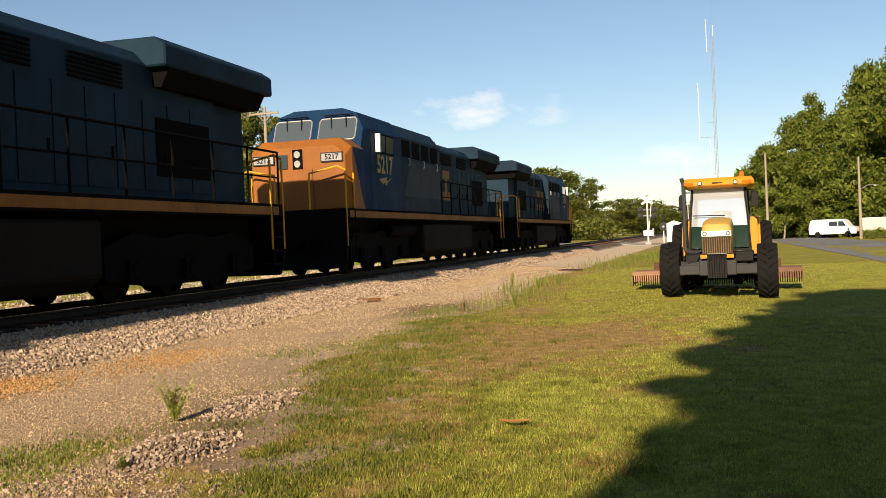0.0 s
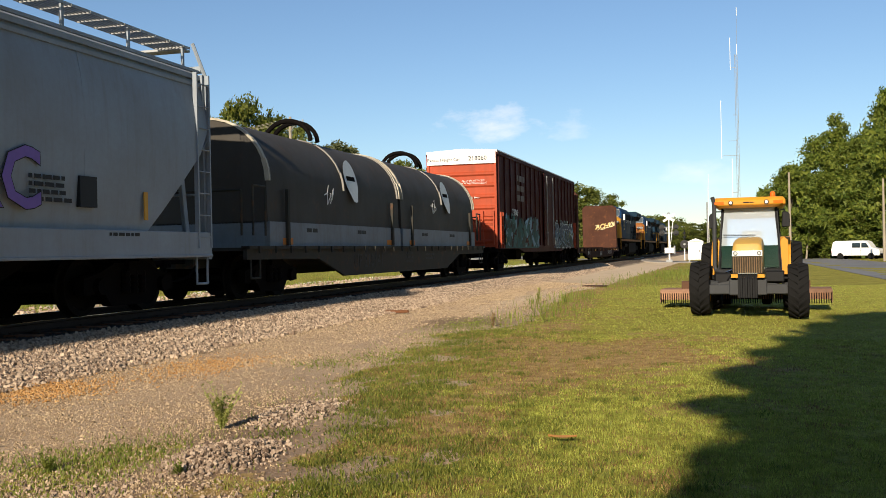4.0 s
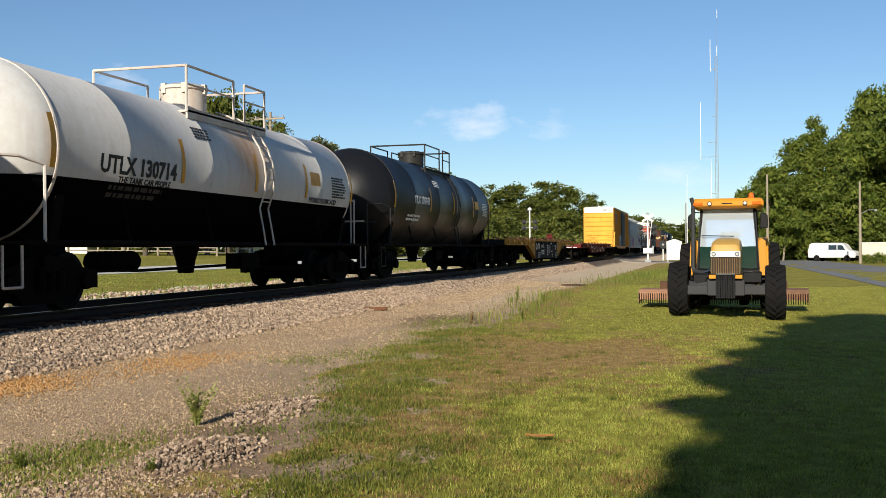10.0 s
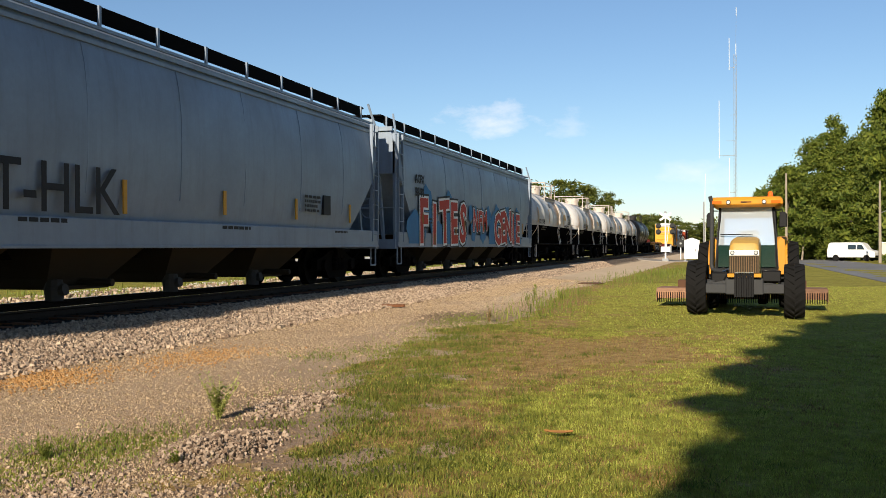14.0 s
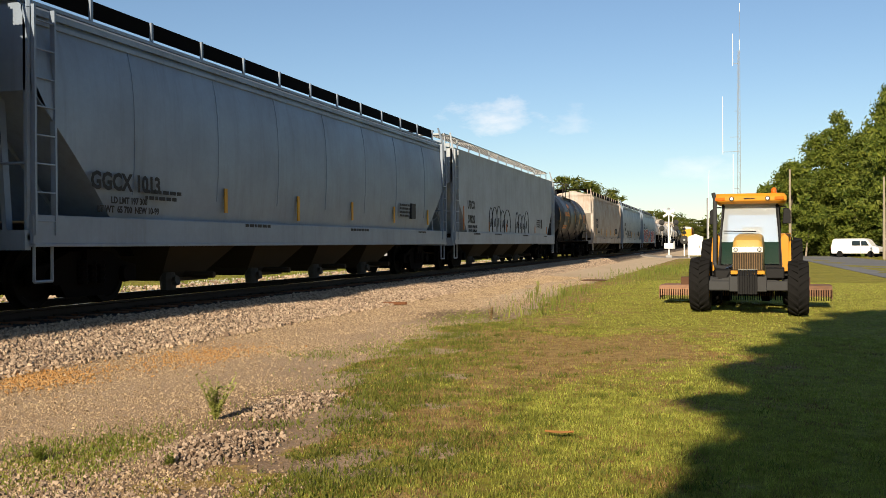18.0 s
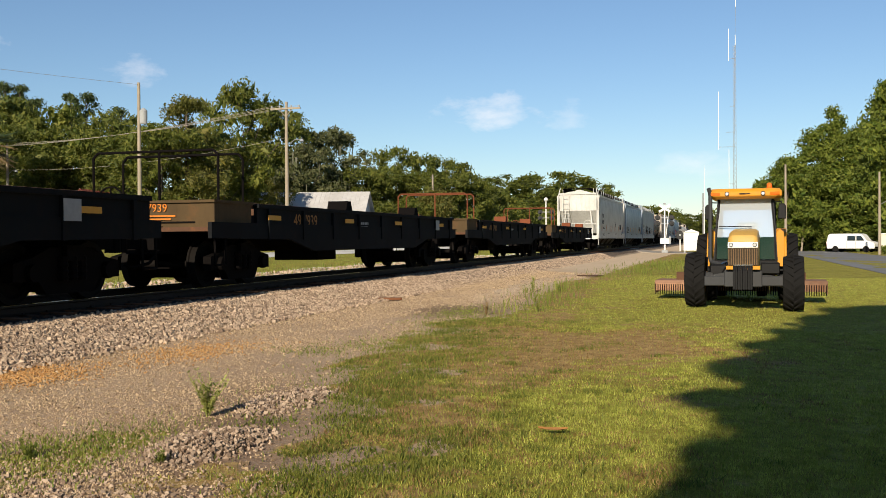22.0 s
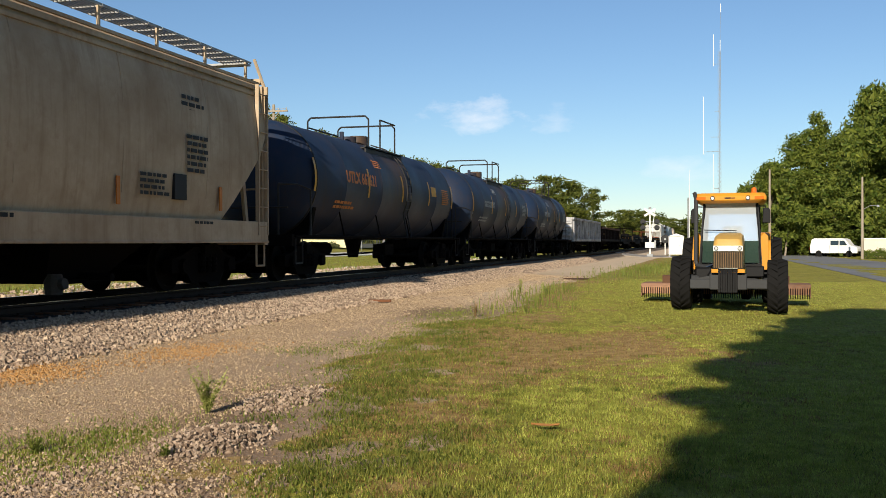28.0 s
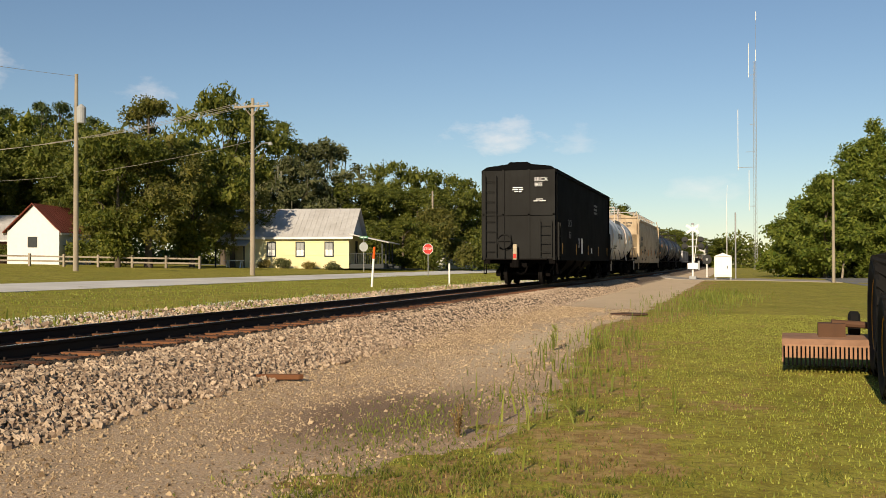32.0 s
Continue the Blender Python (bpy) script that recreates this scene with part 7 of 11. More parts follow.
    for s in (-1, 1):
        m = M()
        for x in (-1, 1):
            m.prism([(-2.75, 0.4), (-2.75, 0.95), (-1.9, 1.2), (-0.9, 1.1), (0.0, 1.2), (0.9, 1.1), (1.9, 1.2), (2.75, 0.95), (2.75, 0.4), (1.2, 0.25), (-1.2, 0.25)], x * 1.0, x * 1.2, "x")
            for yy in (-1.88, 0, 1.88):
                m.lathe([(x * 1.2, 0.2), (x * 1.32, 0.18), (x * 1.32, 0.04)], 12, "x", (0, yy, 0.53))
                m.box(*sorted((x * 1.15, x * 1.3)), yy - 0.28, yy + 0.28, 0.35, 0.72)
        m.box(-1.0, 1.0, -0.3, 0.3, 0.7, 1.2)
        tr = part("truck", m, STEEL_BLACK, ob, at=(0, s * (h - 4.3), 0))
        for k, yy in (("loco_a", 1.88), ("loco_b", 0.0), ("loco_c", -1.88)):
            w = part("wheelset", LOCO_WHEEL_MESH, None, tr, at=(0, yy, 0.53))
            WHEELSETS.setdefault(k + ("_back" if backwards else ""), []).append((w, (0, yy, 0.53), 0.53 * (-1 if backwards else 1)))
    # cab-side number and the company's block letters as plain bars
    for s in (-1, 1):
        q = side_pose(c1 - 1.25, 3.03, 1.512) if s > 0 else Matrix.Translation((-1.512, c1 - 1.25, 3.03)) @ pose(0, 0, 0, 0, 0, 180) @ side_pose(0, 0, 0)
        letters(number, 0.74, PALE_YELLOW, ob, q, fat=0.022)
        bolt = [(-0.62, 0.1), (-0.1, -0.02), (-0.16, 0.1), (0.62, 0.02), (0.2, -0.12), (0.06, -0.02), (-0.02, -0.16), (-0.22, -0.04)]
        m = M().add([(s * 1.514, c1 - 1.25 - s * p, 2.62 + q) for p, q in bolt], [tuple(range(len(bolt)))])
        part("emblem_bolt", m, PALE_YELLOW, ob)
        for k in range(3):
            y0 = 1.0 - k * 1.5
            m = M().box(*sorted((s * (hw + 0.02), s * (hw + 0.026))), y0, y0 + 1.0, 2.3, 2.6).box(*sorted((s * (hw + 0.02), s * (hw + 0.026))), y0 + 0.35, y0 + 0.7, 2.6, 3.05).box(*sorted((s * (hw + 0.02), s * (hw + 0.026))), y0, y0 + 1.0, 3.05, 3.35)
            part("emblem_block", m, emblem, ob)
    for o in ob.children:
        if o.name.split('.')[0] not in ('truck', 'coupler', 'fuel_tank', 'plough', 'steps', 'air_hoses', 'frame_deck', 'frame_stripe', 'pilot'):
            lift_upper(o, deck)
    return ob


# -- the consist, from the head end --
LOCO_BLUE = painted("dark_blue_loco_paint", (0.005, 0.031, 0.082), 0.6, (0.005, 0.007, 0.012), 0.35, 0.3, spec=0.08)
LOCO_HOOD = painted("slate_blue_loco_paint", (0.010, 0.032, 0.054), 0.6, (0.008, 0.009, 0.012), 0.4, 0.35, spec=0.08)
LOCO_YELLOW = painted("yellow_loco_paint", (0.44, 0.20, 0.02), 0.5, (0.08, 0.045, 0.02), 0.3, 0.3, spec=0.25)
LOCO_STRIPE = painted("dull_orange_stripe_paint", (0.26, 0.105, 0.012), 0.6, (0.06, 0.03, 0.015), 0.4, 0.4)
locomotive("lead diesel locomotive, dark blue with yellow stripe", 70.2, 48.4, LOCO_YELLOW, LOCO_HOOD, LOCO_BLUE, "5390", False, LOCO_STRIPE, DULL_ORANGE)
locomotive("dark blue diesel locomotive with yellow nose, running backwards", 45.9, 23.9, painted("orange_yellow_nose", (0.30, 0.10, 0.015), 0.5, (0.1, 0.05, 0.03), 0.4, 0.35), LOCO_HOOD, LOCO_BLUE, "5217", True, LOCO_STRIPE, DULL_ORANGE)
locomotive("blue-grey diesel locomotive with yellow nose, running backwards", 20.9, -2.4, LOCO_YELLOW, LOCO_HOOD, LOCO_BLUE, "313", True, LOCO_STRIPE, LOCO_BLUE)

BROWN = painted("brown_bulkhead_paint", (0.075, 0.030, 0.018), 0.8, (0.03, 0.016, 0.011), 0.5, 0.4, 0.4, spec=0.12)
bulkhead_flat("rusty brown bulkhead flat car, empty", -3.8, -28.0, BROWN)
# one red twice: flank colour holds its shade, end colour its sunlight
CP_RED = painted("shaded_red_boxcar_paint", (0.05, 0.0065, 0.0055), 0.6, (0.03, 0.012, 0.010), 0.4, 0.35, 0.12, spec=0.12)
CP_END = painted("sunlit_red_end_paint", (0.40, 0.06, 0.022), 0.55, (0.12, 0.04, 0.02), 0.3, 0.4, 0.1)
WHITE_BAND = painted("white_band_paint", (0.72, 0.71, 0.68), 0.6, (0.3, 0.25, 0.2), 0.2, 0.3)
TEAL, PINK, PALE_BLUE, GREEN_DK = (plain(n, c, 0.55, 0, 0.25, 6, 0) for n, c in (("teal_spray", (0.02, 0.11, 0.11)), ("pink_spray", (0.40, 0.10, 0.12)), ("pale_blue_spray", (0.16, 0.28, 0.38)), ("dark_green_spray", (0.012, 0.035, 0.028))))
SPRAY_RED, SPRAY_WHITE, SPRAY_BLUE, SPRAY_PURPLE = (plain(n, c, 0.55, 0, 0.2, 6, 0) for n, c in (("red_spray", (0.46, 0.022, 0.008)), ("white_spray", (0.75, 0.75, 0.73)), ("blue_spray", (0.02, 0.16, 0.34)), ("purple_spray", (0.20, 0.12, 0.42))))

SPRAY_NAVY, SPRAY_PALE, SPRAY_BLACKISH = (plain(n, c, 0.55, 0, 0.25, 6, 0) for n, c in (("navy_spray", (0.012, 0.03, 0.075)), ("pale_grey_spray", (0.34, 0.38, 0.38)), ("blackish_spray", (0.012, 0.014, 0.018))))


def mural(y0, y1, z0, z1, mats, seed, x=1.534):
    """A wild sprayed panel: overlapping angular shapes."""
    def do(ob, h):
        rnd = random.Random(seed)
        meshes = [M() for _ in mats]
        for k in range(150):
            yc, zc = y0 + rnd.random() * (y1 - y0), z0 + rnd.random() * (z1 - z0)
            a, w, l = rnd.random() * 3.14, 0.05 + 0.13 * rnd.random(), 0.15 + 0.4 * rnd.random()
            ca, sa = math.cos(a), math.sin(a)
            pts = []
            for p, q in ((-l, -w), (l * 0.8, -w * 0.6), (l, 0), (l * 0.7, w), (-l * 0.9, w * 0.8)):
                pts.append((x + 0.0002 * k, max(y0 - 0.3, min(y1 + 0.3, yc + p * ca - q * sa)), max(1.06, min(z1 + 0.15, zc + (p * sa + q * ca) * 0.8))))
            meshes[k % len(mats)].add(pts, [tuple(range(5))])
        for m, mat in zip(meshes, mats):
            part("sprayed_shapes", m, mat, ob)
    return do


SPRAY_ICE, SPRAY_OLIVE = plain("icy_white_spray", (0.52, 0.58, 0.60), 0.55, 0, 0.25, 6, 0), plain("olive_spray", (0.10, 0.13, 0.05), 0.55, 0, 0.25, 6, 0)
def backing(y0, y1, z0, z1, mat, seed, x=1.5325):
    """A sprayed ground with a jagged upper edge."""
    def do(ob, h):
        rnd = random.Random(seed)
        n = 22
        top = [(x, y0 + (y1 - y0) * k / n + rnd.uniform(-0.08, 0.08), z1 + rnd.uniform(-0.25, 0.25)) for k in range(n + 1)]
        for k in range(n):
            part("sprayed_ground", M().add([(x, top[k][1], z0), (x, top[k + 1][1], z0), top[k + 1], top[k]], [(0, 1, 2, 3)]), mat, ob)
    return do


TEAL_DK = plain("dark_teal_spray", (0.012, 0.085, 0.082), 0.6, 0, 0.3, 4, 0)
FADED = plain("rubbed_off_lettering", (0.15, 0.12, 0.11), 0.7, 0, 0.3, 10, 0)
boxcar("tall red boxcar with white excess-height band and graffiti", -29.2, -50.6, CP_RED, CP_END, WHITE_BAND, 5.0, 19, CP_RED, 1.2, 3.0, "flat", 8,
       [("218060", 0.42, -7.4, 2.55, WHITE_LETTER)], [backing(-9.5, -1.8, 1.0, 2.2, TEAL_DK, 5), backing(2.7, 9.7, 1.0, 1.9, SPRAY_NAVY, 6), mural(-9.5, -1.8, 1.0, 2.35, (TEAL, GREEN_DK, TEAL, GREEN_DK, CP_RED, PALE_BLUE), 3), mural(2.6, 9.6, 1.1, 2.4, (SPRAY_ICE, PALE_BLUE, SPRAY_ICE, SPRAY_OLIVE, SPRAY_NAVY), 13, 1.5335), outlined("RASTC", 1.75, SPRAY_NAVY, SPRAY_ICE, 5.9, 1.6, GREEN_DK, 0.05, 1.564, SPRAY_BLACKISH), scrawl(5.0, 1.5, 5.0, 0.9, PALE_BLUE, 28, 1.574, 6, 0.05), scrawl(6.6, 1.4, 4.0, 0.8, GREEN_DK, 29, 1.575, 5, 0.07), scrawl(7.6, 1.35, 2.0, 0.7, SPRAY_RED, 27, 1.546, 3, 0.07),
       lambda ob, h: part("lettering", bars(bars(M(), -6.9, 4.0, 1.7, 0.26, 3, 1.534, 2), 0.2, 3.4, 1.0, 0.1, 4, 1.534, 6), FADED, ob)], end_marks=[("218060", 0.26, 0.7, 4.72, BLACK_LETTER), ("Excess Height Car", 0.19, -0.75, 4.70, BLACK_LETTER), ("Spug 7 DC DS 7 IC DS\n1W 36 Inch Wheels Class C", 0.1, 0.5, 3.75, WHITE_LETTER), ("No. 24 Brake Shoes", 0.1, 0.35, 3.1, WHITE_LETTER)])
COIL_GREY = painted("weathered_hood_paint", (0.06, 0.055, 0.048), 0.6, (0.05, 0.04, 0.03), 0.5, 0.5, 0.15, spec=0.12)
COIL_FRAME = painted("dull_grey_green_frame", (0.035, 0.038, 0.032), 0.7, (0.06, 0.045, 0.035), 0.5, 0.4, 0.3, spec=0.12)
coil_car("grey coil car with two arched hoods", -53.2, -72.8, COIL_GREY, COIL_FRAME)
HOP_GREY = painted("light_grey_hopper_paint", (0.27, 0.32, 0.37), 0.5, (0.18, 0.16, 0.13), 0.35, 0.35)
HOP_WHITE = painted("off_white_hopper_paint", (0.56, 0.56, 0.53), 0.5, (0.2, 0.17, 0.13), 0.35, 0.35, 0.08)
HOP_BLUE = painted("blue_grey_hopper_paint", (0.20, 0.265, 0.345), 0.4, (0.11, 0.11, 0.12), 0.35, 0.4, spec=0.6)
HOP_PALE = painted("pale_blue_grey_hopper_paint", (0.36, 0.41, 0.45), 0.5, (0.17, 0.15, 0.13), 0.3, 0.3, 0.05)
HOP_TAN = painted("dirty_tan_hopper_paint", (0.50, 0.40, 0.275), 0.6, (0.24, 0.15, 0.08), 0.6, 0.6, 0.18)
HOP_RUST = painted("rust_streaked_hopper_paint", (0.48, 0.45, 0.40), 0.6, (0.24, 0.11, 0.04), 0.5, 0.7, 0.25)
BAY_BROWN = painted("brown_bay_paint", (0.035, 0.026, 0.016), 0.8, (0.04, 0.03, 0.02), 0.4, 0.2)
hopper("light grey covered hopper with purple graffiti", -74.2, -96.8, HOP_GREY, (("NCLX", 0.42, -8.2, 2.9), ("41706", 0.42, -8.2, 2.3)), "light", 3, True, 2,
       [outlined("BERC", 1.15, SPRAY_PURPLE, BLACK_LETTER, 5.2, 1.95, None, 0.02), scrawl(1.6, 2.4, 2.0, 0.7, GREY_LETTER, 5), outlined("ROXE", 1.2, SPRAY_PURPLE, BLACK_LETTER, -6.0, 1.7, PINK, 0.03)])
YEL = painted("yellow_boxcar_paint", (0.58, 0.27, 0.025), 0.55, (0.16, 0.08, 0.03), 0.35, 0.35, 0.06)
YEL_END = painted("yellow_end_paint", (0.72, 0.38, 0.04), 0.5, (0.2, 0.1, 0.03), 0.25, 0.3)
DOOR_BLUE = painted("dark_blue_door_paint", (0.02, 0.035, 0.055), 0.6, (0.05, 0.04, 0.04), 0.3, 0.3, spec=0.12)
boxcar("tall yellow boxcar with dark blue sliding doors", -98.4, -118.5, YEL, YEL_END, WHITE_BAND, 5.0, 21, DOOR_BLUE, 1.2, 5.0, "flat", 8,
       [("889214", 0.3, -5.0, 2.9, BLACK_LETTER)], [mural(-3.4, -0.9, 1.2, 2.1, (SPRAY_WHITE, GREY_LETTER), 4), lambda ob, h: part("emblem_stripes", M().add([(1.534, -8.2, 4.5), (1.534, -7.9, 4.5), (1.534, -6.8, 3.4), (1.534, -7.1, 3.4)], [(0, 1, 2, 3)]).add([(1.535, -6.9, 4.5), (1.535, -6.6, 4.5), (1.535, -7.8, 3.4), (1.535, -8.1, 3.4)], [(0, 1, 2, 3)]), SPRAY_BLUE, ob)],
       end_marks=[("889214", 0.24, 0.75, 4.74, BLACK_LETTER)])
FLAT_RED = painted("dark_red_flat_paint", (0.12, 0.013, 0.012), 0.65, (0.05, 0.025, 0.02), 0.45, 0.3, 0.2, spec=0.12)
FLAT_DARK = painted("black_flat_paint", (0.008, 0.011, 0.012), 0.75, (0.02, 0.015, 0.01), 0.4, 0.3, 0.04, spec=0.1)
FLAT_YELLOW = painted("worn_yellow_flat_paint", (0.42, 0.22, 0.03), 0.7, (0.06, 0.04, 0.02), 0.5, 0.3, 0.35)
red_flat = heavy_flat("dark red heavy-duty flat car on eight axles, empty", -122.4, -146.4, FLAT_RED, RUSTY, [("KRL 70964", 0.31, -4.45, 0.98)], 1.24, 0.52, 5.2, 1.4, 0.34,
                      tapes=[(-8.1, 1.08), (-4.8, 0.66), (-1.2, 0.66), (1.6, 0.66), (4.5, 0.66), (8.0, 1.08)], plates=[(-2.7, 1.0, 0.42, 0.42), (4.6, 0.96, 0.42, 0.5)])
letters("70964", 0.24, WHITE_LETTER, red_flat, end_pose(0.5, 1.13, -12.04))
part("small_lettering", M().box(0.0, 1.2, -12.045, -12.04, 0.94, 0.98), WHITE_LETTER, red_flat)
part("placard", M().box(1.508, 1.512, 3.6, 3.85, 0.82, 1.1), WHITE_LETTER, red_flat)
part("small_lettering", bars(M(), -1.8, 1.06, 0.5, 0.07, 2, 1.51, 4), WHITE_LETTER, red_flat)
yellow_flat = heavy_flat("black and worn yellow heavy-duty flat car, empty", -150.7, -175.6, FLAT_DARK, RUSTY, [("QTTX", 0.5, -3.2, 1.0), ("131453", 0.34, -1.6, 1.02), ("TX", 0.42, 3.4, 0.95)], 1.36, 0.34, 4.1, 2.4, 0.29, FLAT_YELLOW,
                         [(-8.6, 1.16), (8.4, 1.16), (-5.2, 1.1)], [(1.9, 0.95, 0.62, 0.55), (0.4, 0.8, 0.36, 0.6)], True, 8)
letters("LD LMT 488500\nLT WT 150400", 0.16, WHITE_LETTER, yellow_flat, side_pose(-1.5, 0.68, 1.512))
part("small_lettering", bars(bars(bars(M(), -3.2, 0.62, 0.9, 0.07, 3, 1.51, 2), 3.4, 0.6, 0.7, 0.06, 4, 1.51, 5), 1.9, 0.5, 0.5, 0.06, 2, 1.51, 7), GREY_LETTER, yellow_flat)
scrawl(0.9, 0.85, 0.5, 0.7, GREY_LETTER, 5, 1.512, 4, 0.03)(yellow_flat, 12.45)
TANK_BLACK = painted("black_tank_paint", (0.007, 0.008, 0.010), 0.38, (0.012, 0.011, 0.010), 0.3, 0.2, 0.0, spec=0.2)
TANK_WB = [painted("white_over_black_tank_paint", (0.58, 0.575, 0.56), 0.5, (0.3, 0.22, 0.15), 0.2, 0.25, 0.03, spec=0.2, lower=(0.004, 0.004, 0.0045), split=2.02, stain=(y, w, (0.40, 0.22, 0.10))) for y, w in ((0.3, 1.7), (0.7, 1.1), (0.3, 2.2), (0.6, 1.4))]
WHITE_RAIL = painted("white_rail_paint", (0.62, 0.58, 0.52), 0.5, (0.3, 0.14, 0.06), 0.4, 0.3, 0.3)
BLACK_RAIL = painted("black_rail_paint", (0.02, 0.02, 0.02), 0.5, (0.05, 0.04, 0.03), 0.3, 0.2)
tank("glossy black tank car with tall railing", -178.3, -193.4, TANK_BLACK, 1.5, 2.5, (("TILX 200443", 0.34, -3.8, 2.5),), BLACK_RAIL, dome="tall", text_mat=WHITE_LETTER, plate=YELLOW_REFLECT)
tank("white over black acid tank car streaked with rust", -195.4, -209.5, TANK_WB[0], 1.4, 2.45, (("UTLX 130714", 0.40, -3.93, 2.28), ("THE TANK CAR PEOPLE", 0.15, -3.73, 2.06), ("HYDROCHLORIC ACID", 0.17, 4.3, 2.1)), WHITE_RAIL, plate=YELLOW_REFLECT)
tank("white over black acid tank car with rust below the manway", -211.5, -226.0, TANK_WB[1], 1.4, 2.45, (("UTLX 130710", 0.38, -3.3, 2.38), ("THE TANK CAR PEOPLE", 0.15, -3.0999999999999996, 2.06), ("HYDROCHLORIC ACID", 0.17, 4.3, 2.1)), WHITE_RAIL, plate=YELLOW_REFLECT)
tank("white over black acid tank car with wide rust stain", -228.0, -242.3, TANK_WB[2], 1.4, 2.45, (("UTLX 130695", 0.38, -2.9, 2.26), ("THE TANK CAR PEOPLE", 0.15, -2.6999999999999997, 2.06), ("HYDROCHLORIC ACID", 0.17, 4.3, 2.1)), WHITE_RAIL, plate=YELLOW_REFLECT)
tank("off-white over black acid tank car with railing", -244.3, -257.2, TANK_WB[3], 1.4, 2.45, (("TILX 111748", 0.32, -4.6, 2.2), ("HYDROCHLORIC ACID", 0.17, 4.0, 2.1)), WHITE_RAIL, plate=YELLOW_REFLECT)
hopper("blue-grey covered hopper with large red graffiti", -259.2, -279.9, HOP_BLUE, (("ACFX", 0.36, -8.2, 2.95), ("38193", 0.36, -8.2, 2.55)), "dark", 4, True, 4,
       [throw_up("GENIE", 1.65, 1.02, 4.75, 1.58, 3, SPRAY_RED, SPRAY_WHITE, BLACK_LETTER, SPRAY_BLUE, DULL_ORANGE), throw_up("NFM", 1.0, 0.74, -0.36, 1.8, 5, SPRAY_RED, SPRAY_WHITE, BLACK_LETTER, SPRAY_BLUE, DULL_ORANGE), throw_up("FITES", 1.75, 1.2, -5.4, 1.62, 7, SPRAY_RED, SPRAY_WHITE, BLACK_LETTER, SPRAY_BLUE, DULL_ORANGE)], bay_paint=BAY_BROWN)
hopper("blue-grey covered hopper with black tags", -281.4, -301.9, HOP_BLUE, (("ACFX", 0.36, -8.0, 2.6), ("37637", 0.36, -8.0, 2.15)), "dark", 4, True, 5, [outlined("OMT-HLK", 1.0, BLACK_LETTER, None, -4.0, 1.7, None, 0.005)], bay_paint=BAY_BROWN)
hopper("off-white covered hopper streaked with rust", -303.4, -322.4, HOP_RUST, (("WLPX", 0.36, -7.2, 2.5), ("41527", 0.36, -7.2, 2.1)), "dark", 4, True, 6, bay_paint=BAY_BROWN)
TANK_BLUE = painted("blue_black_tank_paint", (0.022, 0.03, 0.045), 0.38, (0.08, 0.07, 0.06), 0.4, 0.3, spec=0.12)
tank("blue-black tank car with black railing", -324.3, -336.6, TANK_BLUE, 1.45, 2.45, (("RAIX 7251", 0.34, -2.6, 2.6),), BLACK_RAIL, dome="low", text_mat=ORANGE_REFLECT, plate=YELLOW_REFLECT)
hopper("pale blue-grey flat-sided covered hopper with outline graffiti", -338.4, -359.0, HOP_PALE, (("UTCX", 0.40, -7.7, 2.31), ("59020", 0.40, -7.68, 1.79), ("LD LMT  199100 LBS\nLT WT   63900 LBS", 0.15, -7.5, 1.45)), "light", 3, False, 7,
       [bubbles(-2.9, 1.38, (0.55, 0.8, 0.7, 0.75, 1.1), 1.05, BLACK_LETTER, 3), bubbles(1.7, 1.38, (0.6, 0.75, 0.7, 0.85), 0.95, BLACK_LETTER, 9)], ORANGE_REFLECT, 0.0, BAY_BROWN)
hopper("light grey covered hopper with dark roof walk", -359.9, -380.5, HOP_BLUE, (("GGCX 1013", 0.36, -8.05, 1.86), ("LD LMT 197 300\nLT WT  65 700  NEW 10-99", 0.14, -8.0, 1.52)), "dark", 4, True, 8, tape=YELLOW_REFLECT, dents=0.6, bay_paint=BAY_BROWN, first_tape=1)
hopper("white covered hopper with open end platforms", -381.4, -401.9, HOP_WHITE, (("TCMX", 0.40, -7.6, 2.64), ("200121", 0.40, -7.5, 2.15)), "dark", 4, True, 9,
       [scrawl(2.0, 2.05, 0.6, 0.4, BLACK_LETTER, 2, 1.556, 3), scrawl(-6.9, 1.2, 0.8, 0.3, BLACK_LETTER, 6, 1.562, 4)], ORANGE_REFLECT, bay_paint=BAY_BROWN)
RACK_RED = painted("rust_red_rack_paint", (0.17, 0.05, 0.022), 0.8, (0.08, 0.04, 0.02), 0.4, 0.3, 0.3, spec=0.12)
MW_DARK = painted("dark_maintenance_paint", (0.008, 0.011, 0.013), 0.8, (0.018, 0.012, 0.009), 0.35, 0.3, 0.03, spec=0.06)
for _k, _num in enumerate(("497910", "497798", "497939", "497944", "497962")):
    _f = -405.2 - 19.0 * _k
    rail_flat("dark maintenance flat car with rust-red pipe racks", _f, _f - 17.3, MW_DARK, RACK_RED if _k < 2 else STEEL_BLACK, _num, (-1.5, 4.2))
GON_RUST = painted("rust_brown_gondola_paint", (0.010, 0.006, 0.005), 0.85, (0.016, 0.011, 0.009), 0.4, 0.3, 0.08, spec=0.12)
BLOT_PINK, BLOT_GREEN, BLOT_GREY, BLOT_WHITE = (plain(n, c, 0.65, 0, 0.3, 5, 0) for n, c in (("faded_pink_spray", (0.22, 0.15, 0.15)), ("faded_green_spray", (0.22, 0.25, 0.17)), ("faded_grey_spray", (0.10, 0.10, 0.11)), ("faded_white_spray", (0.38, 0.38, 0.37))))


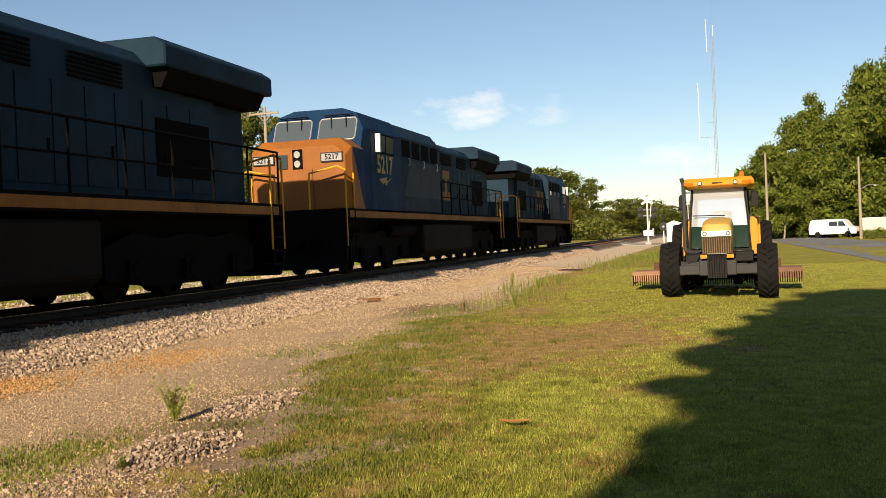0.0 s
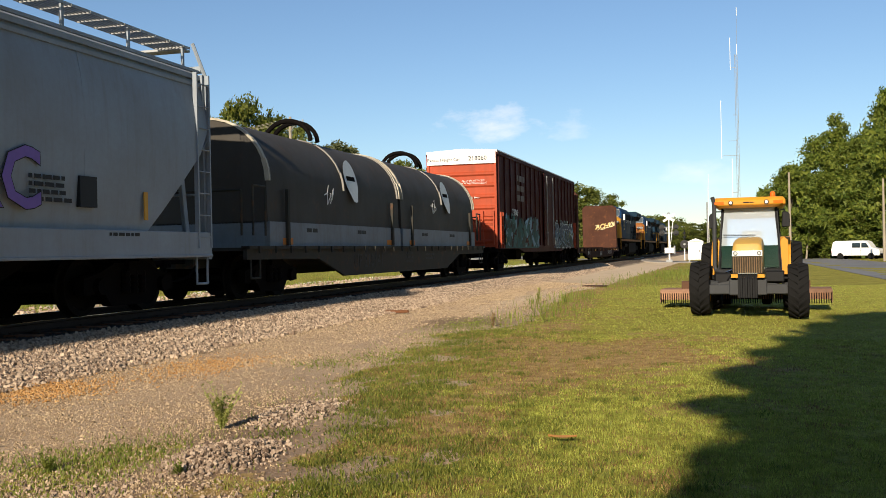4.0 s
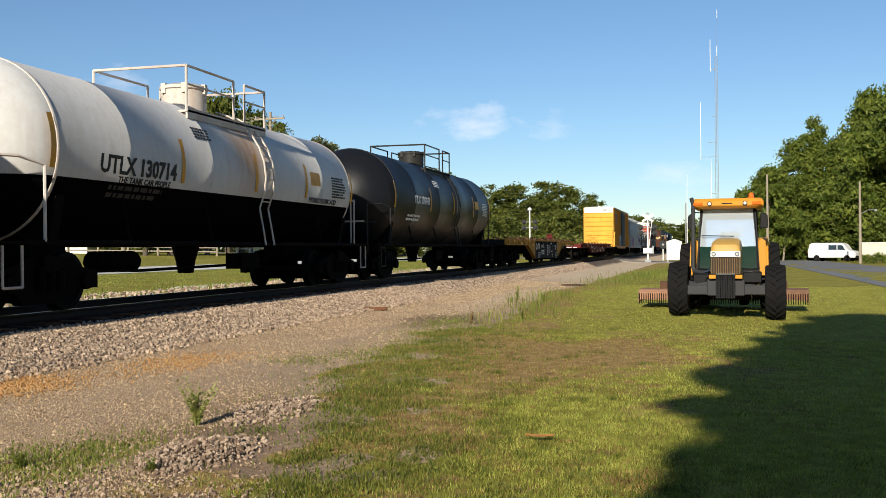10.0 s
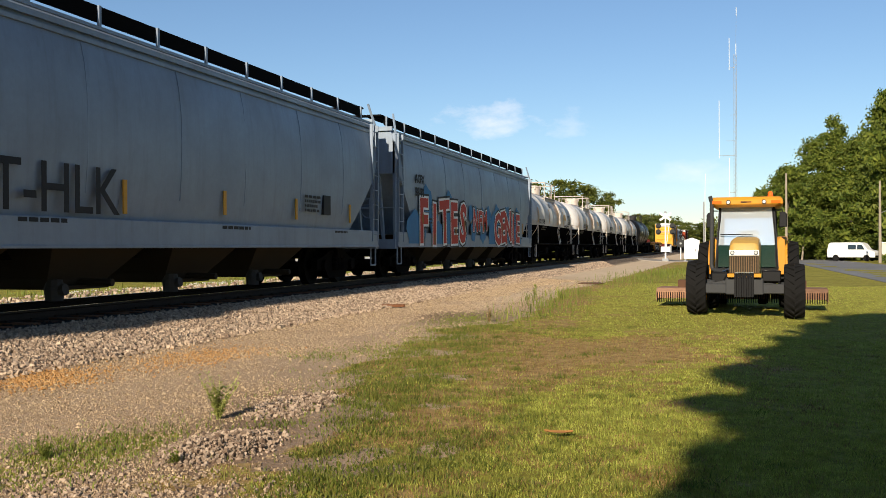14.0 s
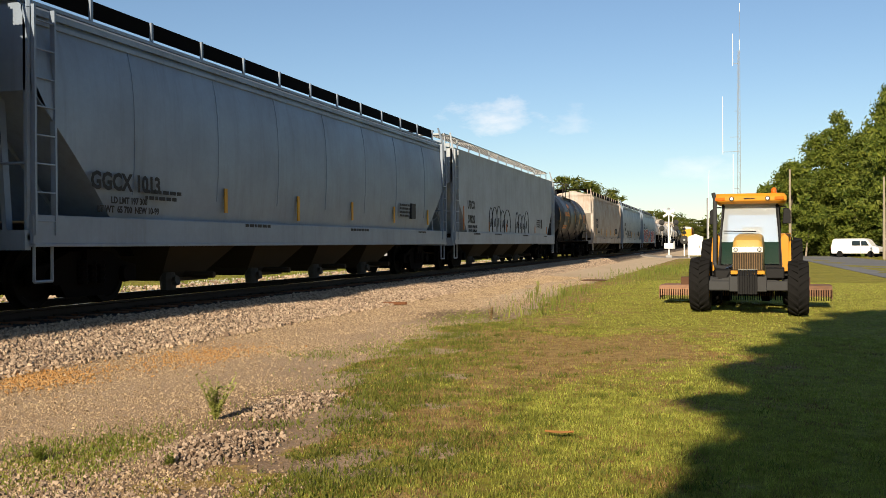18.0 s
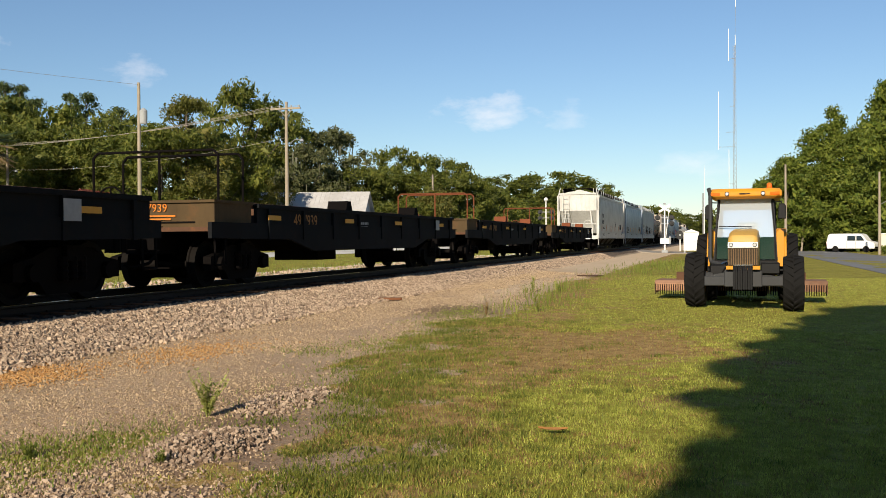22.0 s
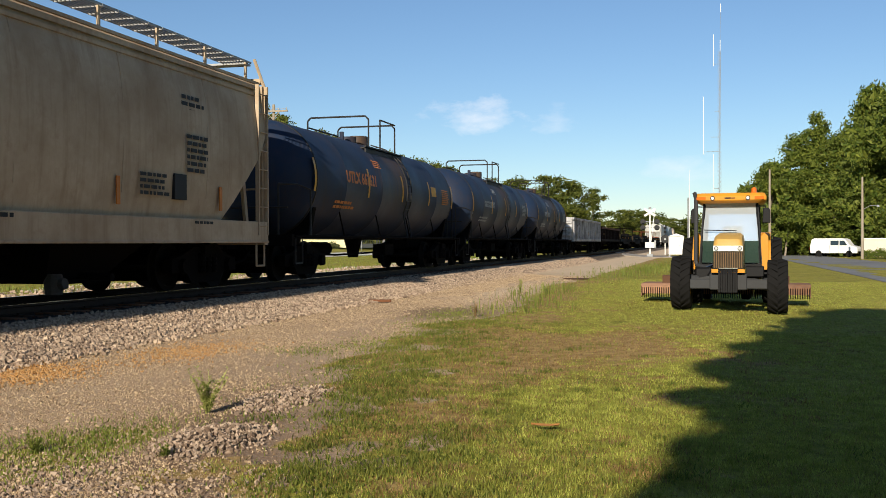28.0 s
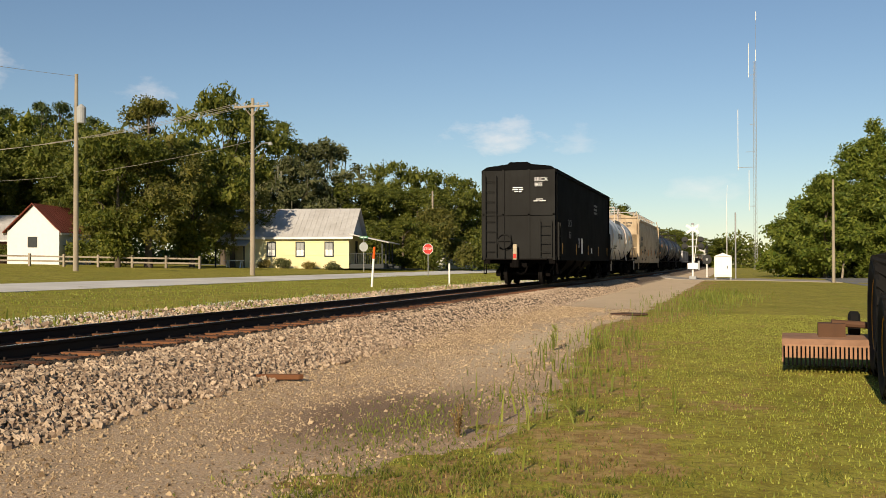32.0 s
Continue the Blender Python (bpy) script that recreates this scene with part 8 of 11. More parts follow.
def blotches(y0, y1, z0, z1, mats, seed, x=1.426):
    """Old overlapping sprayed patches, rounded and faded."""
    def do(ob, h):
        rnd = random.Random(seed)
        for k in range(26):
            yc, zc, r = rnd.uniform(y0, y1), rnd.uniform(z0, z1), rnd.uniform(0.2, 0.55)
            ring = [(yc + r * math.cos(t) * (1 + 0.3 * math.sin(2 * t + k)), max(1.16, min(z1, zc + r * 0.8 * math.sin(t) * (1 + 0.2 * math.cos(3 * t))))) for t in (2 * math.pi * i / 20 for i in range(20))]
            part("sprayed_patch", M().add([(x + 0.0005 * k, yy, zz) for yy, zz in ring], [tuple(range(20))]), mats[k % len(mats)], ob)
    return do


MURAL_TOP = painted("olive_mural_paint", (0.20, 0.19, 0.15), 0.7, (0.05, 0.04, 0.03), 0.6, 0.6, 0.3, spec=0.1)
MURAL_FOOT = painted("mauve_mural_paint", (0.13, 0.085, 0.085), 0.7, (0.04, 0.03, 0.025), 0.6, 0.6, 0.3, spec=0.1)


def mural(y0, step, count, top):
    """Old painted ground on the panels between the posts: olive above, mauve below, with an uneven border."""
    def do(ob, h):
        rnd = random.Random(9)
        for k in range(count):
            ya, yb, mid = y0 + k * step + 0.13, y0 + (k + 1) * step - 0.13, rnd.uniform(1.5, 1.75)
            n = 8
            line = [(ya + (yb - ya) * i / n, mid + rnd.uniform(-0.06, 0.06)) for i in range(n + 1)]
            part("painted_panel", M().add([(1.423, a, b) for a, b in [(ya, top), (yb, top)] + line[::-1]], [tuple(range(n + 3))]), MURAL_TOP, ob)
            part("painted_panel", M().add([(1.4232, a, b) for a, b in [(ya, 1.16), (yb, 1.16)] + line[::-1]], [tuple(range(n + 3))]), MURAL_FOOT, ob)
            part("painted_outline", M().pipe([(1.43, a, b + 0.3 * math.sin(3 * i / n + k)) for i, (a, b) in enumerate(line)], 0.02, 5), BLOT_WHITE, ob)
    return do


GON_WHITE = painted("dirty_white_gondola_paint", (0.56, 0.56, 0.56), 0.65, (0.06, 0.042, 0.03), 0.7, 0.8, 0.35)
GON_RIB = painted("grimy_rib_paint", (0.50, 0.50, 0.50), 0.65, (0.05, 0.035, 0.025), 0.8, 0.7, 0.4)
gondola("dark rust-brown gondola car", -500.2, -518.8, GON_RUST, 2.22, 13, GON_RUST, [("NYC", 0.42, -6.85, 1.95, GREY_LETTER), ("1815", 0.46, -6.85, 1.5, GREY_LETTER), ("60", 0.46, -8.2, 1.5, GREY_LETTER)], [scrawl(-8.2, 2.0, 0.3, 0.3, GREY_LETTER, 4, 1.432, 2), scrawl(6.2, 1.6, 0.5, 0.8, GREY_LETTER, 4, 1.432, 3)],
        "NYC 601815", painted("rust_red_chord_paint", (0.085, 0.028, 0.016), 0.8, (0.03, 0.015, 0.01), 0.4, 0.3, 0.2), SPRAY_WHITE)
gondola("grimy white gondola car with graffiti", -519.6, -537.8, GON_WHITE, 2.6, 14, GON_RIB, [("486000", 0.5, -6.6, 1.9, DULL_ORANGE)],
        [lambda ob, h: [part("emblem_block", M().box(1.43, 1.437, y, y + 0.8, 1.5, 1.58).box(1.43, 1.437, y, y + 0.8, 2.2, 2.28).box(1.43, 1.437, y, y + 0.08, 1.58, 2.2).box(1.43, 1.437, y + 0.72, y + 0.8, 1.58, 2.2).box(1.43, 1.437, y + 0.26, y + 0.54, 1.78, 2.0).box(1.43, 1.437, y, y + 0.8, 1.24, 1.28).box(1.43, 1.437, y, y + 0.8, 1.40, 1.44), mat, ob) for y, mat in ((2.31, BLACK_LETTER), (3.66, BLACK_LETTER), (5.02, DULL_ORANGE))],
         mural(-8.8, 1.354, 8, 2.46), lambda ob, h: part("sprayed_square", M().box(1.43, 1.437, 6.45, 7.15, 1.45, 1.53).box(1.43, 1.437, 6.45, 7.15, 1.92, 2.0).box(1.43, 1.437, 6.45, 6.53, 1.53, 1.92).box(1.43, 1.437, 7.07, 7.15, 1.53, 1.92).box(1.43, 1.437, 6.65, 6.95, 1.62, 1.83), BLACK_LETTER, ob),
         blotches(-8.6, 1.6, 1.15, 2.4, (BLOT_PINK, BLOT_GREEN, BLOT_GREY, BLOT_WHITE), 6), scrawl(-1.4, 1.8, 4.2, 1.0, BLACK_LETTER, 15, 1.442, 6, 0.04), scrawl(-6.4, 1.8, 3.4, 1.0, BLACK_LETTER, 18, 1.442, 5, 0.04), scrawl(7.6, 1.7, 0.7, 0.8, BLACK_LETTER, 20, 1.442, 3, 0.03), scrawl(1.3, 1.6, 1.0, 0.8, SPRAY_BLUE, 19, 1.442, 4)], "486000")
TANK_DIRTY = painted("weathered_black_tank_paint", (0.010, 0.026, 0.060), 0.5, (0.05, 0.033, 0.02), 0.4, 0.35, 0.03, spec=0.2, stain=(0.0, 2.6, (0.09, 0.055, 0.03)))
tank("weathered black tank car", -540.3, -553.1, TANK_DIRTY, 1.45, 2.45, (("GATX 20712", 0.32, -2.4, 2.5),), BLACK_RAIL, dome="low", text_mat=GREY_LETTER)
tank("weathered black tank car with faded lettering", -555.1, -569.0, TANK_DIRTY, 1.45, 2.45, (("GATX 210037", 0.34, -3.0, 2.5),), BLACK_RAIL, dome="low", text_mat=GREY_LETTER)
tank("black tank car with brown grime and orange lettering", -570.9, -585.6, TANK_DIRTY, 1.45, 2.45, (("UTLX 667621", 0.42, -3.2, 2.6),), BLACK_RAIL, dome="low", text_mat=ORANGE_REFLECT, plate=YELLOW_REFLECT)
hopper("dirty tan covered hopper with light roof walk", -587.6, -609.0, HOP_TAN, (("DOWX", 0.42, -8.3, 2.7), ("67210", 0.42, -8.3, 2.27)), "light", 4, True, 12, [scrawl(-5.6, 1.9, 1.6, 0.7, BLACK_LETTER, 21, 1.585, 5), scrawl(0.6, 1.9, 0.9, 0.8, BLACK_LETTER, 23, 1.585, 3), scrawl(-9.6, 3.1, 0.7, 0.9, BLACK_LETTER, 25, 1.53, 3, 0.04), scrawl(-9.4, 2.2, 0.7, 0.6, BLACK_LETTER, 26, 1.55, 3), scrawl(-7.6, 1.15, 1.4, 0.22, BLACK_LETTER, 33, 1.566, 6), scrawl(-4.8, 1.15, 1.6, 0.22, BLACK_LETTER, 34, 1.566, 6), scrawl(-3.3, 1.6, 0.6, 0.4, BLACK_LETTER, 35, 1.555, 3),
       lambda ob, h: part("small_lettering", bars(bars(M(), h - 3.5, 2.75, 0.75, 0.07, 6, 1.585, 8), h - 3.6, 3.45, 0.8, 0.07, 3, 1.53, 9), BLACK_LETTER, ob),
       lambda ob, h: letters("DOWX\n67210", 0.2, BLACK_LETTER, ob, end_pose(0.7, 3.75, -h + 0.112), fat=0.008)], ORANGE_REFLECT, dents=1.6)
TANK_WHITE = painted("white_tank_paint", (0.62, 0.64, 0.66), 0.4, (0.3, 0.25, 0.2), 0.25, 0.3, 0.03, stain=(0.9, 0.4, (0.34, 0.14, 0.05)))
tank("white tank car with rust streak at the ladder", -611.6, -625.4, TANK_WHITE, 1.42, 2.42, (("OCAX 80665", 0.46, -2.2, 2.5),), WHITE_RAIL, plate=YELLOW_REFLECT)
def carbon_fittings(ob, h):
    """Discharge bays under the floor and low hatch humps along the roof."""
    for yc in (-3.9, -1.1, 1.7):
        rings = [[(-a, yc - b, z), (a, yc - b, z), (a, yc + b, z), (-a, yc + b, z)] for z, a, b in ((1.0, 1.3, 1.1), (0.8, 1.2, 0.95), (0.42, 0.8, 0.42), (0.28, 0.75, 0.38))]
        part("discharge_bay", M().strips(rings).box(-0.85, 0.85, yc - 0.5, yc + 0.5, 0.22, 0.29), STEEL_BLACK, ob)
    part("air_reservoir", M().bar((0.9, 0.0, 0.72), (0.9, 0.75, 0.72), 0.16, 10), STEEL_BLACK, ob)
    part("brake_pipe", M().pipe([(1.1, -0.4, 0.7), (1.1, 0.1, 0.52), (1.1, 0.7, 0.5), (1.1, 1.3, 0.68)], 0.025), STEEL_BLACK, ob)


# same black on flank and end; flank darkened for shade, end lightened for sun
BOX_BLACK = painted("shaded_black_boxcar_paint", (0.003, 0.0033, 0.004), 0.75, (0.005, 0.0045, 0.004), 0.4, 0.35, spec=0.03)
BOX_END = painted("sunlit_sooty_end_paint", (0.019, 0.019, 0.018), 0.7, (0.012, 0.011, 0.010), 0.45, 0.5, spec=0.1)
DIM_LETTER = plain("dim_grey_lettering", (0.11, 0.115, 0.12), 0.7, 0, 0.3, 10, 0)
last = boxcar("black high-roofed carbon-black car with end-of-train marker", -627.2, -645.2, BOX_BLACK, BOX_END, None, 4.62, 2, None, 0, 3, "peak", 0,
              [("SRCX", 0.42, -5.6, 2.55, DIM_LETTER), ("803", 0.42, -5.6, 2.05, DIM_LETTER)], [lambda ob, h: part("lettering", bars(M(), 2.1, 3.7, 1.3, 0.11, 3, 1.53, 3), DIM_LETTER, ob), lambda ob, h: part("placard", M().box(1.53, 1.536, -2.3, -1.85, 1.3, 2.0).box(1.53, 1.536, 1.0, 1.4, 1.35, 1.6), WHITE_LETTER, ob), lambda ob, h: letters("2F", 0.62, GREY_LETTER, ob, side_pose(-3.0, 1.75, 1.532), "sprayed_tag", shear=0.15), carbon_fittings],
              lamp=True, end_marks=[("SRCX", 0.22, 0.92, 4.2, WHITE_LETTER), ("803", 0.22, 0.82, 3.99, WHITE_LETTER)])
_m = M().box(-0.22, -0.02, -9.106, -9.10, 3.87, 3.91).box(0.0, 0.18, -9.106, -9.10, 3.87, 3.91).box(-0.24, 0.0, -9.106, -9.10, 3.79, 3.83).box(0.03, 0.2, -9.106, -9.10, 3.79, 3.83).box(-0.16, 0.0, -9.106, -9.10, 3.71, 3.75).box(0.03, 0.14, -9.106, -9.10, 3.71, 3.75).box(0.72, 1.0, -9.106, -9.10, 3.40, 3.43).box(0.62, 0.82, -9.106, -9.10, 3.33, 3.36).box(0.85, 1.12, -9.106, -9.10, 3.33, 3.36)
part("small_lettering", _m, WHITE_LETTER, last)
_m = M().box(-0.16, 0.0, -9.42, -9.26, 1.0, 1.62)
_e = part("end_marker", _m, plain("marker_cream", (0.42, 0.35, 0.24), 0.6, 0, 0.3, 9, 0), last, "cream end-of-train device with red reflector", bevel=0.02)
part("reflector", M().box(-0.145, -0.015, -9.43, -9.42, 1.06, 1.24), RED_PAINT, _e)

# ---- tractor with a folding mower behind it, facing the viewer ----
TR_YELLOW = painted("tractor_orange_yellow", (0.60, 0.25, 0.015), 0.35, (0.2, 0.12, 0.05), 0.25, 0.2)
TR_TAN = painted("sun_faded_bonnet", (0.50, 0.30, 0.07), 0.45, (0.25, 0.16, 0.06), 0.3, 0.25)
TR_GREY = painted("grey_casting_paint", (0.04, 0.043, 0.046), 0.6, (0.03, 0.022, 0.016), 0.4, 0.2)
TR_BLACK = plain("black_plastic", (0.006, 0.006, 0.0065), 0.6, 0, 0.3, 10, spec=0.2)
RUBBER = plain("tractor_rubber", (0.0085, 0.008, 0.0075), 0.9, 0, 0.35, 16, 0.3, spec=0.2)
MOWER_PAINT = painted("faded_orange_mower_paint", (0.36, 0.20, 0.12), 0.8, (0.07, 0.04, 0.025), 0.7, 0.4, 0.4)
CHROME = plain("polished_metal", (0.7, 0.7, 0.68), 0.2, 1.0, 0.1, 10, 0)
LENS_WHITE = plain("headlamp_lens", (0.78, 0.78, 0.74), 0.12, 0, 0.1, 20, 0)
LENS_ORANGE = plain("orange_lens", (0.75, 0.13, 0.01), 0.2, 0, 0.1, 20, 0)
CAB_GLASS, _nt, _b = _nodes("cab_glass")
_b.inputs["Base Color"].default_value = (0.88, 0.95, 0.97, 1)
_b.inputs["Roughness"].default_value = 0.03
_b.inputs["Transmission Weight"].default_value = 0.68
_b.inputs["Specular IOR Level"].default_value = 0.7
SEAT_GREY = plain("cab_interior", (0.45, 0.45, 0.43), 0.7, 0, 0.2, 8)
TR = thing("tractor", "orange-yellow farm tractor with black lugged tyres, parked on the lawn", "tractor", pose(0.47, 22.9, 0, 0, 0, -3) @ Matrix.Diagonal((0.93, 1, 0.97, 1)))


def tyre(parent, x, y, r, w, rim_r, side):
    """A lugged tyre with its rim, as one wheel."""
    hub = M().lathe([(-w * 0.30, 0.05), (-w * 0.30, rim_r * 0.5), (-w * 0.1, rim_r * 0.75), (-w * 0.42, rim_r), (w * 0.42, rim_r), (w * 0.1, rim_r * 0.75), (w * 0.3, rim_r * 0.5), (w * 0.3, 0.05)], 24, "x")
    wh = part("wheel", hub, TR_YELLOW, parent, at=(x, y, r), smooth=True)
    m = M().lathe([(-w * 0.40, rim_r), (-w * 0.5, rim_r + 0.1), (-w * 0.5, r * 0.86), (-w * 0.40, r * 0.915), (w * 0.40, r * 0.915), (w * 0.5, r * 0.86), (w * 0.5, rim_r + 0.1), (w * 0.40, rim_r)], 40, "x")
    part("tyre", m, RUBBER, wh, smooth=True)
    n = 20
    for k in range(n):
        for s in (-1, 1):
            a = 2 * math.pi * (k + (0.5 if s > 0 else 0)) / n
            da = 0.62 * 2 * math.pi / n * 1.5
            m = M()
            def pt(u, ang, rad):
                return (u, rad * math.cos(ang), rad * math.sin(ang))
            t = 0.062
            lo, hi = r * 0.90, r
            ang0, ang1 = a, a - da
            ring = []
            vs = [pt(s * 0.01, ang0 - t, lo), pt(s * 0.01, ang0 + t, lo), pt(s * w * 0.5, ang1 + t * 1.5, lo - 0.06), pt(s * w * 0.5, ang1 - t * 1.5, lo - 0.06),
                  pt(s * 0.01, ang0 - t * 0.8, hi), pt(s * 0.01, ang0 + t * 0.8, hi), pt(s * w * 0.48, ang1 + t * 1.2, hi - 0.05), pt(s * w * 0.48, ang1 - t * 1.2, hi - 0.05)]
            m.add(vs, [(0, 1, 2, 3), (4, 5, 6, 7), (0, 1, 5, 4), (1, 2, 6, 5), (2, 3, 7, 6), (3, 0, 4, 7)])
            part("tread_lug", m, RUBBER, wh)
    return wh


for s in (-1, 1):
    tyre(TR, s * 1.10, 0.12, 0.64, 0.46, 0.36, s).location.z -= 0.07 if s > 0 else 0
    tyre(TR, s * 1.00, 2.55, 0.86, 0.48, 0.50, s)
# bonnet, grille, lamps
m = M()
rings = []
for y, w, z0, z1 in ((-0.55, 0.31, 0.98, 1.52), (-0.50, 0.33, 0.95, 1.64), (-0.30, 0.335, 0.92, 1.72), (0.4, 0.335, 0.92, 1.77), (0.95, 0.34, 0.92, 1.79)):
    rings.append([(-w, y, z0), (w, y, z0), (w, y, z1 - 0.16), (w * 0.93, y, z1 - 0.05), (w * 0.7, y, z1), (-w * 0.7, y, z1), (-w * 0.93, y, z1 - 0.05), (-w, y, z1 - 0.16)])
part("bonnet", M().strips(rings), TR_TAN, TR, "sun-faded yellow bonnet", smooth=True)
GRILLE_TAN = plain("dust_coated_grille_bar", (0.15, 0.095, 0.045), 0.75, 0, 0.35, 12)
gr = part("grille", M().box(-0.33, 0.33, -0.60, -0.555, 0.98, 1.36), plain("dusty_grille", (0.035, 0.024, 0.014), 0.8, 0, 0.4, 14), TR)
for k in range(13):
    x = -0.306 + 0.051 * k
    part("grille_bar", M().box(x - 0.009, x + 0.009, -0.622, -0.60, 0.99, 1.35), GRILLE_TAN, gr)
hl = part("headlamp_panel", M().box(-0.33, 0.33, -0.585, -0.55, 1.37, 1.49), LENS_WHITE, TR)
for s in (-1, 1):
    part("headlamp", M().lathe([(-0.615, 0.034), (-0.58, 0.036)], 14, "y", (s * 0.26, 0, 1.43)), SEAT_GREY, hl)
    part("lamp_bezel", M().lathe([(-0.604, 0.047), (-0.58, 0.05)], 14, "y", (s * 0.26, 0, 1.43)), TR_BLACK, hl)
part("grille_trim", M().box(-0.37, 0.37, -0.60, -0.52, 0.89, 0.97), TR_YELLOW, TR)
# chassis, axle, weights
m = M().box(-0.32, 0.32, -0.4, 2.6, 0.62, 0.95)
m.box(-0.25, 0.25, 0.6, 2.4, 0.42, 0.66)
part("chassis", m, TR_BLACK, TR)
m = M().prism([(-0.95, 0.52), (0.95, 0.52), (0.95, 0.68), (0.4, 0.80), (-0.4, 0.80), (-0.95, 0.68)], 0.0, 0.26)
for s in (-1, 1):
    m.lathe([(s * 0.72, 0.13), (s * 0.95, 0.17)], 14, "x", (0, 0.12, 0.64))
part("front_axle", m, TR_GREY, TR, at=pose(0, 0, 0, 0, 1.8, 0))
m = M().box(-0.88, 0.88, -0.42, -0.30, 0.52, 0.74)
m.box(-0.42, 0.42, -0.48, -0.3, 0.50, 0.86)
part("front_frame", m, TR_GREY, TR, bevel=0.02)
for k in range(8):
    x = -0.19 + 0.054 * k
    part("ballast_weight", M().prism([(-0.78, 0.46), (-0.52, 0.46), (-0.50, 0.98), (-0.72, 0.98), (-0.80, 0.86)], x - 0.023, x + 0.023, "x"), TR_BLACK, TR)
part("weight_top", M().box(-0.2, 0.22, -0.77, -0.55, 0.985, 1.0), CHROME, TR)
part("battery_box", M().box(0.38, 0.80, -0.1, 0.5, 0.78, 1.02), TR_BLACK, TR, bevel=0.02)
part("fuel_tank", M().box(-0.82, -0.40, 0.5, 1.3, 0.62, 0.98), TR_BLACK, TR, bevel=0.04)
# cab
part("cab_floor", M().box(-0.74, 0.74, 1.0, 2.45, 0.95, 1.05), TR_BLACK, TR)
for s in (-1, 1):
    m = M().beam((s * 0.72, 1.02, 1.05), (s * 0.63, 1.30, 2.52), 0.07, 0.07)
    part("front_pillar", m, TR_BLACK, TR)
    part("rear_pillar", M().beam((s * 0.72, 2.45, 1.05), (s * 0.66, 2.35, 2.52), 0.08, 0.08), TR_BLACK, TR)
    part("side_glass", M().add([(s * 0.73, 1.10, 1.08), (s * 0.73, 2.40, 1.08), (s * 0.66, 2.32, 2.48), (s * 0.65, 1.36, 2.48)], [(0, 1, 2, 3)]), CAB_GLASS, TR)
part("windscreen", M().add([(-0.667, 1.058, 1.6), (0.667, 1.058, 1.6), (0.61, 1.28, 2.5), (-0.61, 1.28, 2.5)], [(0, 1, 2, 3)]), CAB_GLASS, TR, "large tilted windscreen, pale with dust")
part("lower_glass", M().add([(-0.70, 1.056, 1.08), (0.70, 1.056, 1.08), (0.667, 1.056, 1.595), (-0.667, 1.056, 1.595)], [(0, 1, 2, 3)]), glassy("green_lower_glass", (0.008, 0.03, 0.022), 0.08), TR, "dark green lower pane")
part("rear_glass", M().add([(-0.68, 2.43, 1.3), (0.68, 2.43, 1.3), (0.62, 2.36, 2.48), (-0.62, 2.36, 2.48)], [(0, 1, 2, 3)]), CAB_GLASS, TR)
part("windscreen_seal", M().pipe([(-0.71, 0.99, 1.07), (-0.62, 1.27, 2.5), (0.62, 1.27, 2.5), (0.71, 0.99, 1.07)], 0.022), TR_BLACK, TR)
rf = M()
rings = []
for z, a, y0, y1 in ((2.50, 0.78, 1.02, 2.62), (2.56, 0.86, 0.92, 2.70), (2.66, 0.86, 0.92, 2.70), (2.74, 0.80, 1.0, 2.62)):
    rings.append([(-a, y0 + 0.06, z), (-a * 0.86, y0, z), (a * 0.86, y0, z), (a, y0 + 0.06, z), (a, y1 - 0.06, z), (a * 0.9, y1, z), (-a * 0.9, y1, z), (-a, y1 - 0.06, z)])
roof = part("cab_roof", M().strips(rings), TR_YELLOW, TR, "orange-yellow cab roof", bevel=0.015)
for s in (-1, 1):
    part("turn_lamp", M().box(*sorted((s * 0.58, s * 0.80)), 0.90, 0.93, 2.58, 2.65), LENS_ORANGE, roof)
    part("work_lamp", M().lathe([(0.885, 0.036), (0.92, 0.038)], 14, "y", (s * 0.42, 0, 2.615)), LENS_WHITE, roof)
    part("work_lamp_rim", M().lathe([(0.89, 0.055), (0.92, 0.057)], 16, "y", (s * 0.42, 0, 2.615)), TR_BLACK, roof)
part("maker_badge", M().box(-0.13, 0.02, 0.905, 0.915, 2.6, 2.63).box(0.03, 0.12, 0.905, 0.915, 2.605, 2.625), TR_BLACK, roof)
part("beacon", M().lathe([(2.73, 0.08), (2.76, 0.08), (2.78, 0.065), (2.86, 0.06), (2.89, 0.02)], 14, "z", (0.56, 1.5, 0)), LENS_ORANGE, roof)
# fenders, mirrors, exhaust, steering, seat, wiper
for s in (-1, 1):
    arc = [(2.55 + 0.98 * math.cos(a), 0.86 + 0.96 * math.sin(a)) for a in (radians(20 + 16 * k) for k in range(10))]
    inner = [(2.55 + 0.93 * math.cos(a), 0.86 + 0.91 * math.sin(a)) for a in (radians(20 + 16 * k) for k in range(10))]
    part("fender", M().prism(arc + inner[::-1], s * 0.72, s * 0.96, "x"), TR_YELLOW, TR)
    part("fender_front", M().prism([(s * 0.72, 0.9), (s * 0.92, 0.9), (s * 0.90, 1.72), (s * 0.80, 1.8), (s * 0.72, 1.7)], 1.45, 1.56), TR_YELLOW, TR, bevel=0.01)
    mi = part("mirror_arm", M().pipe([(s * 0.68, 1.2, 2.42), (s * 0.84, 1.05, 2.42), (s * 0.86, 1.05, 2.1)], 0.014), TR_BLACK, TR)
    part("mirror", M().prism([(s * 0.76, 2.02), (s * 0.95, 2.02), (s * 0.95, 2.32), (s * 0.90, 2.38), (s * 0.78, 2.38)], 1.0, 1.07), TR_BLACK, mi, bevel=0.015)
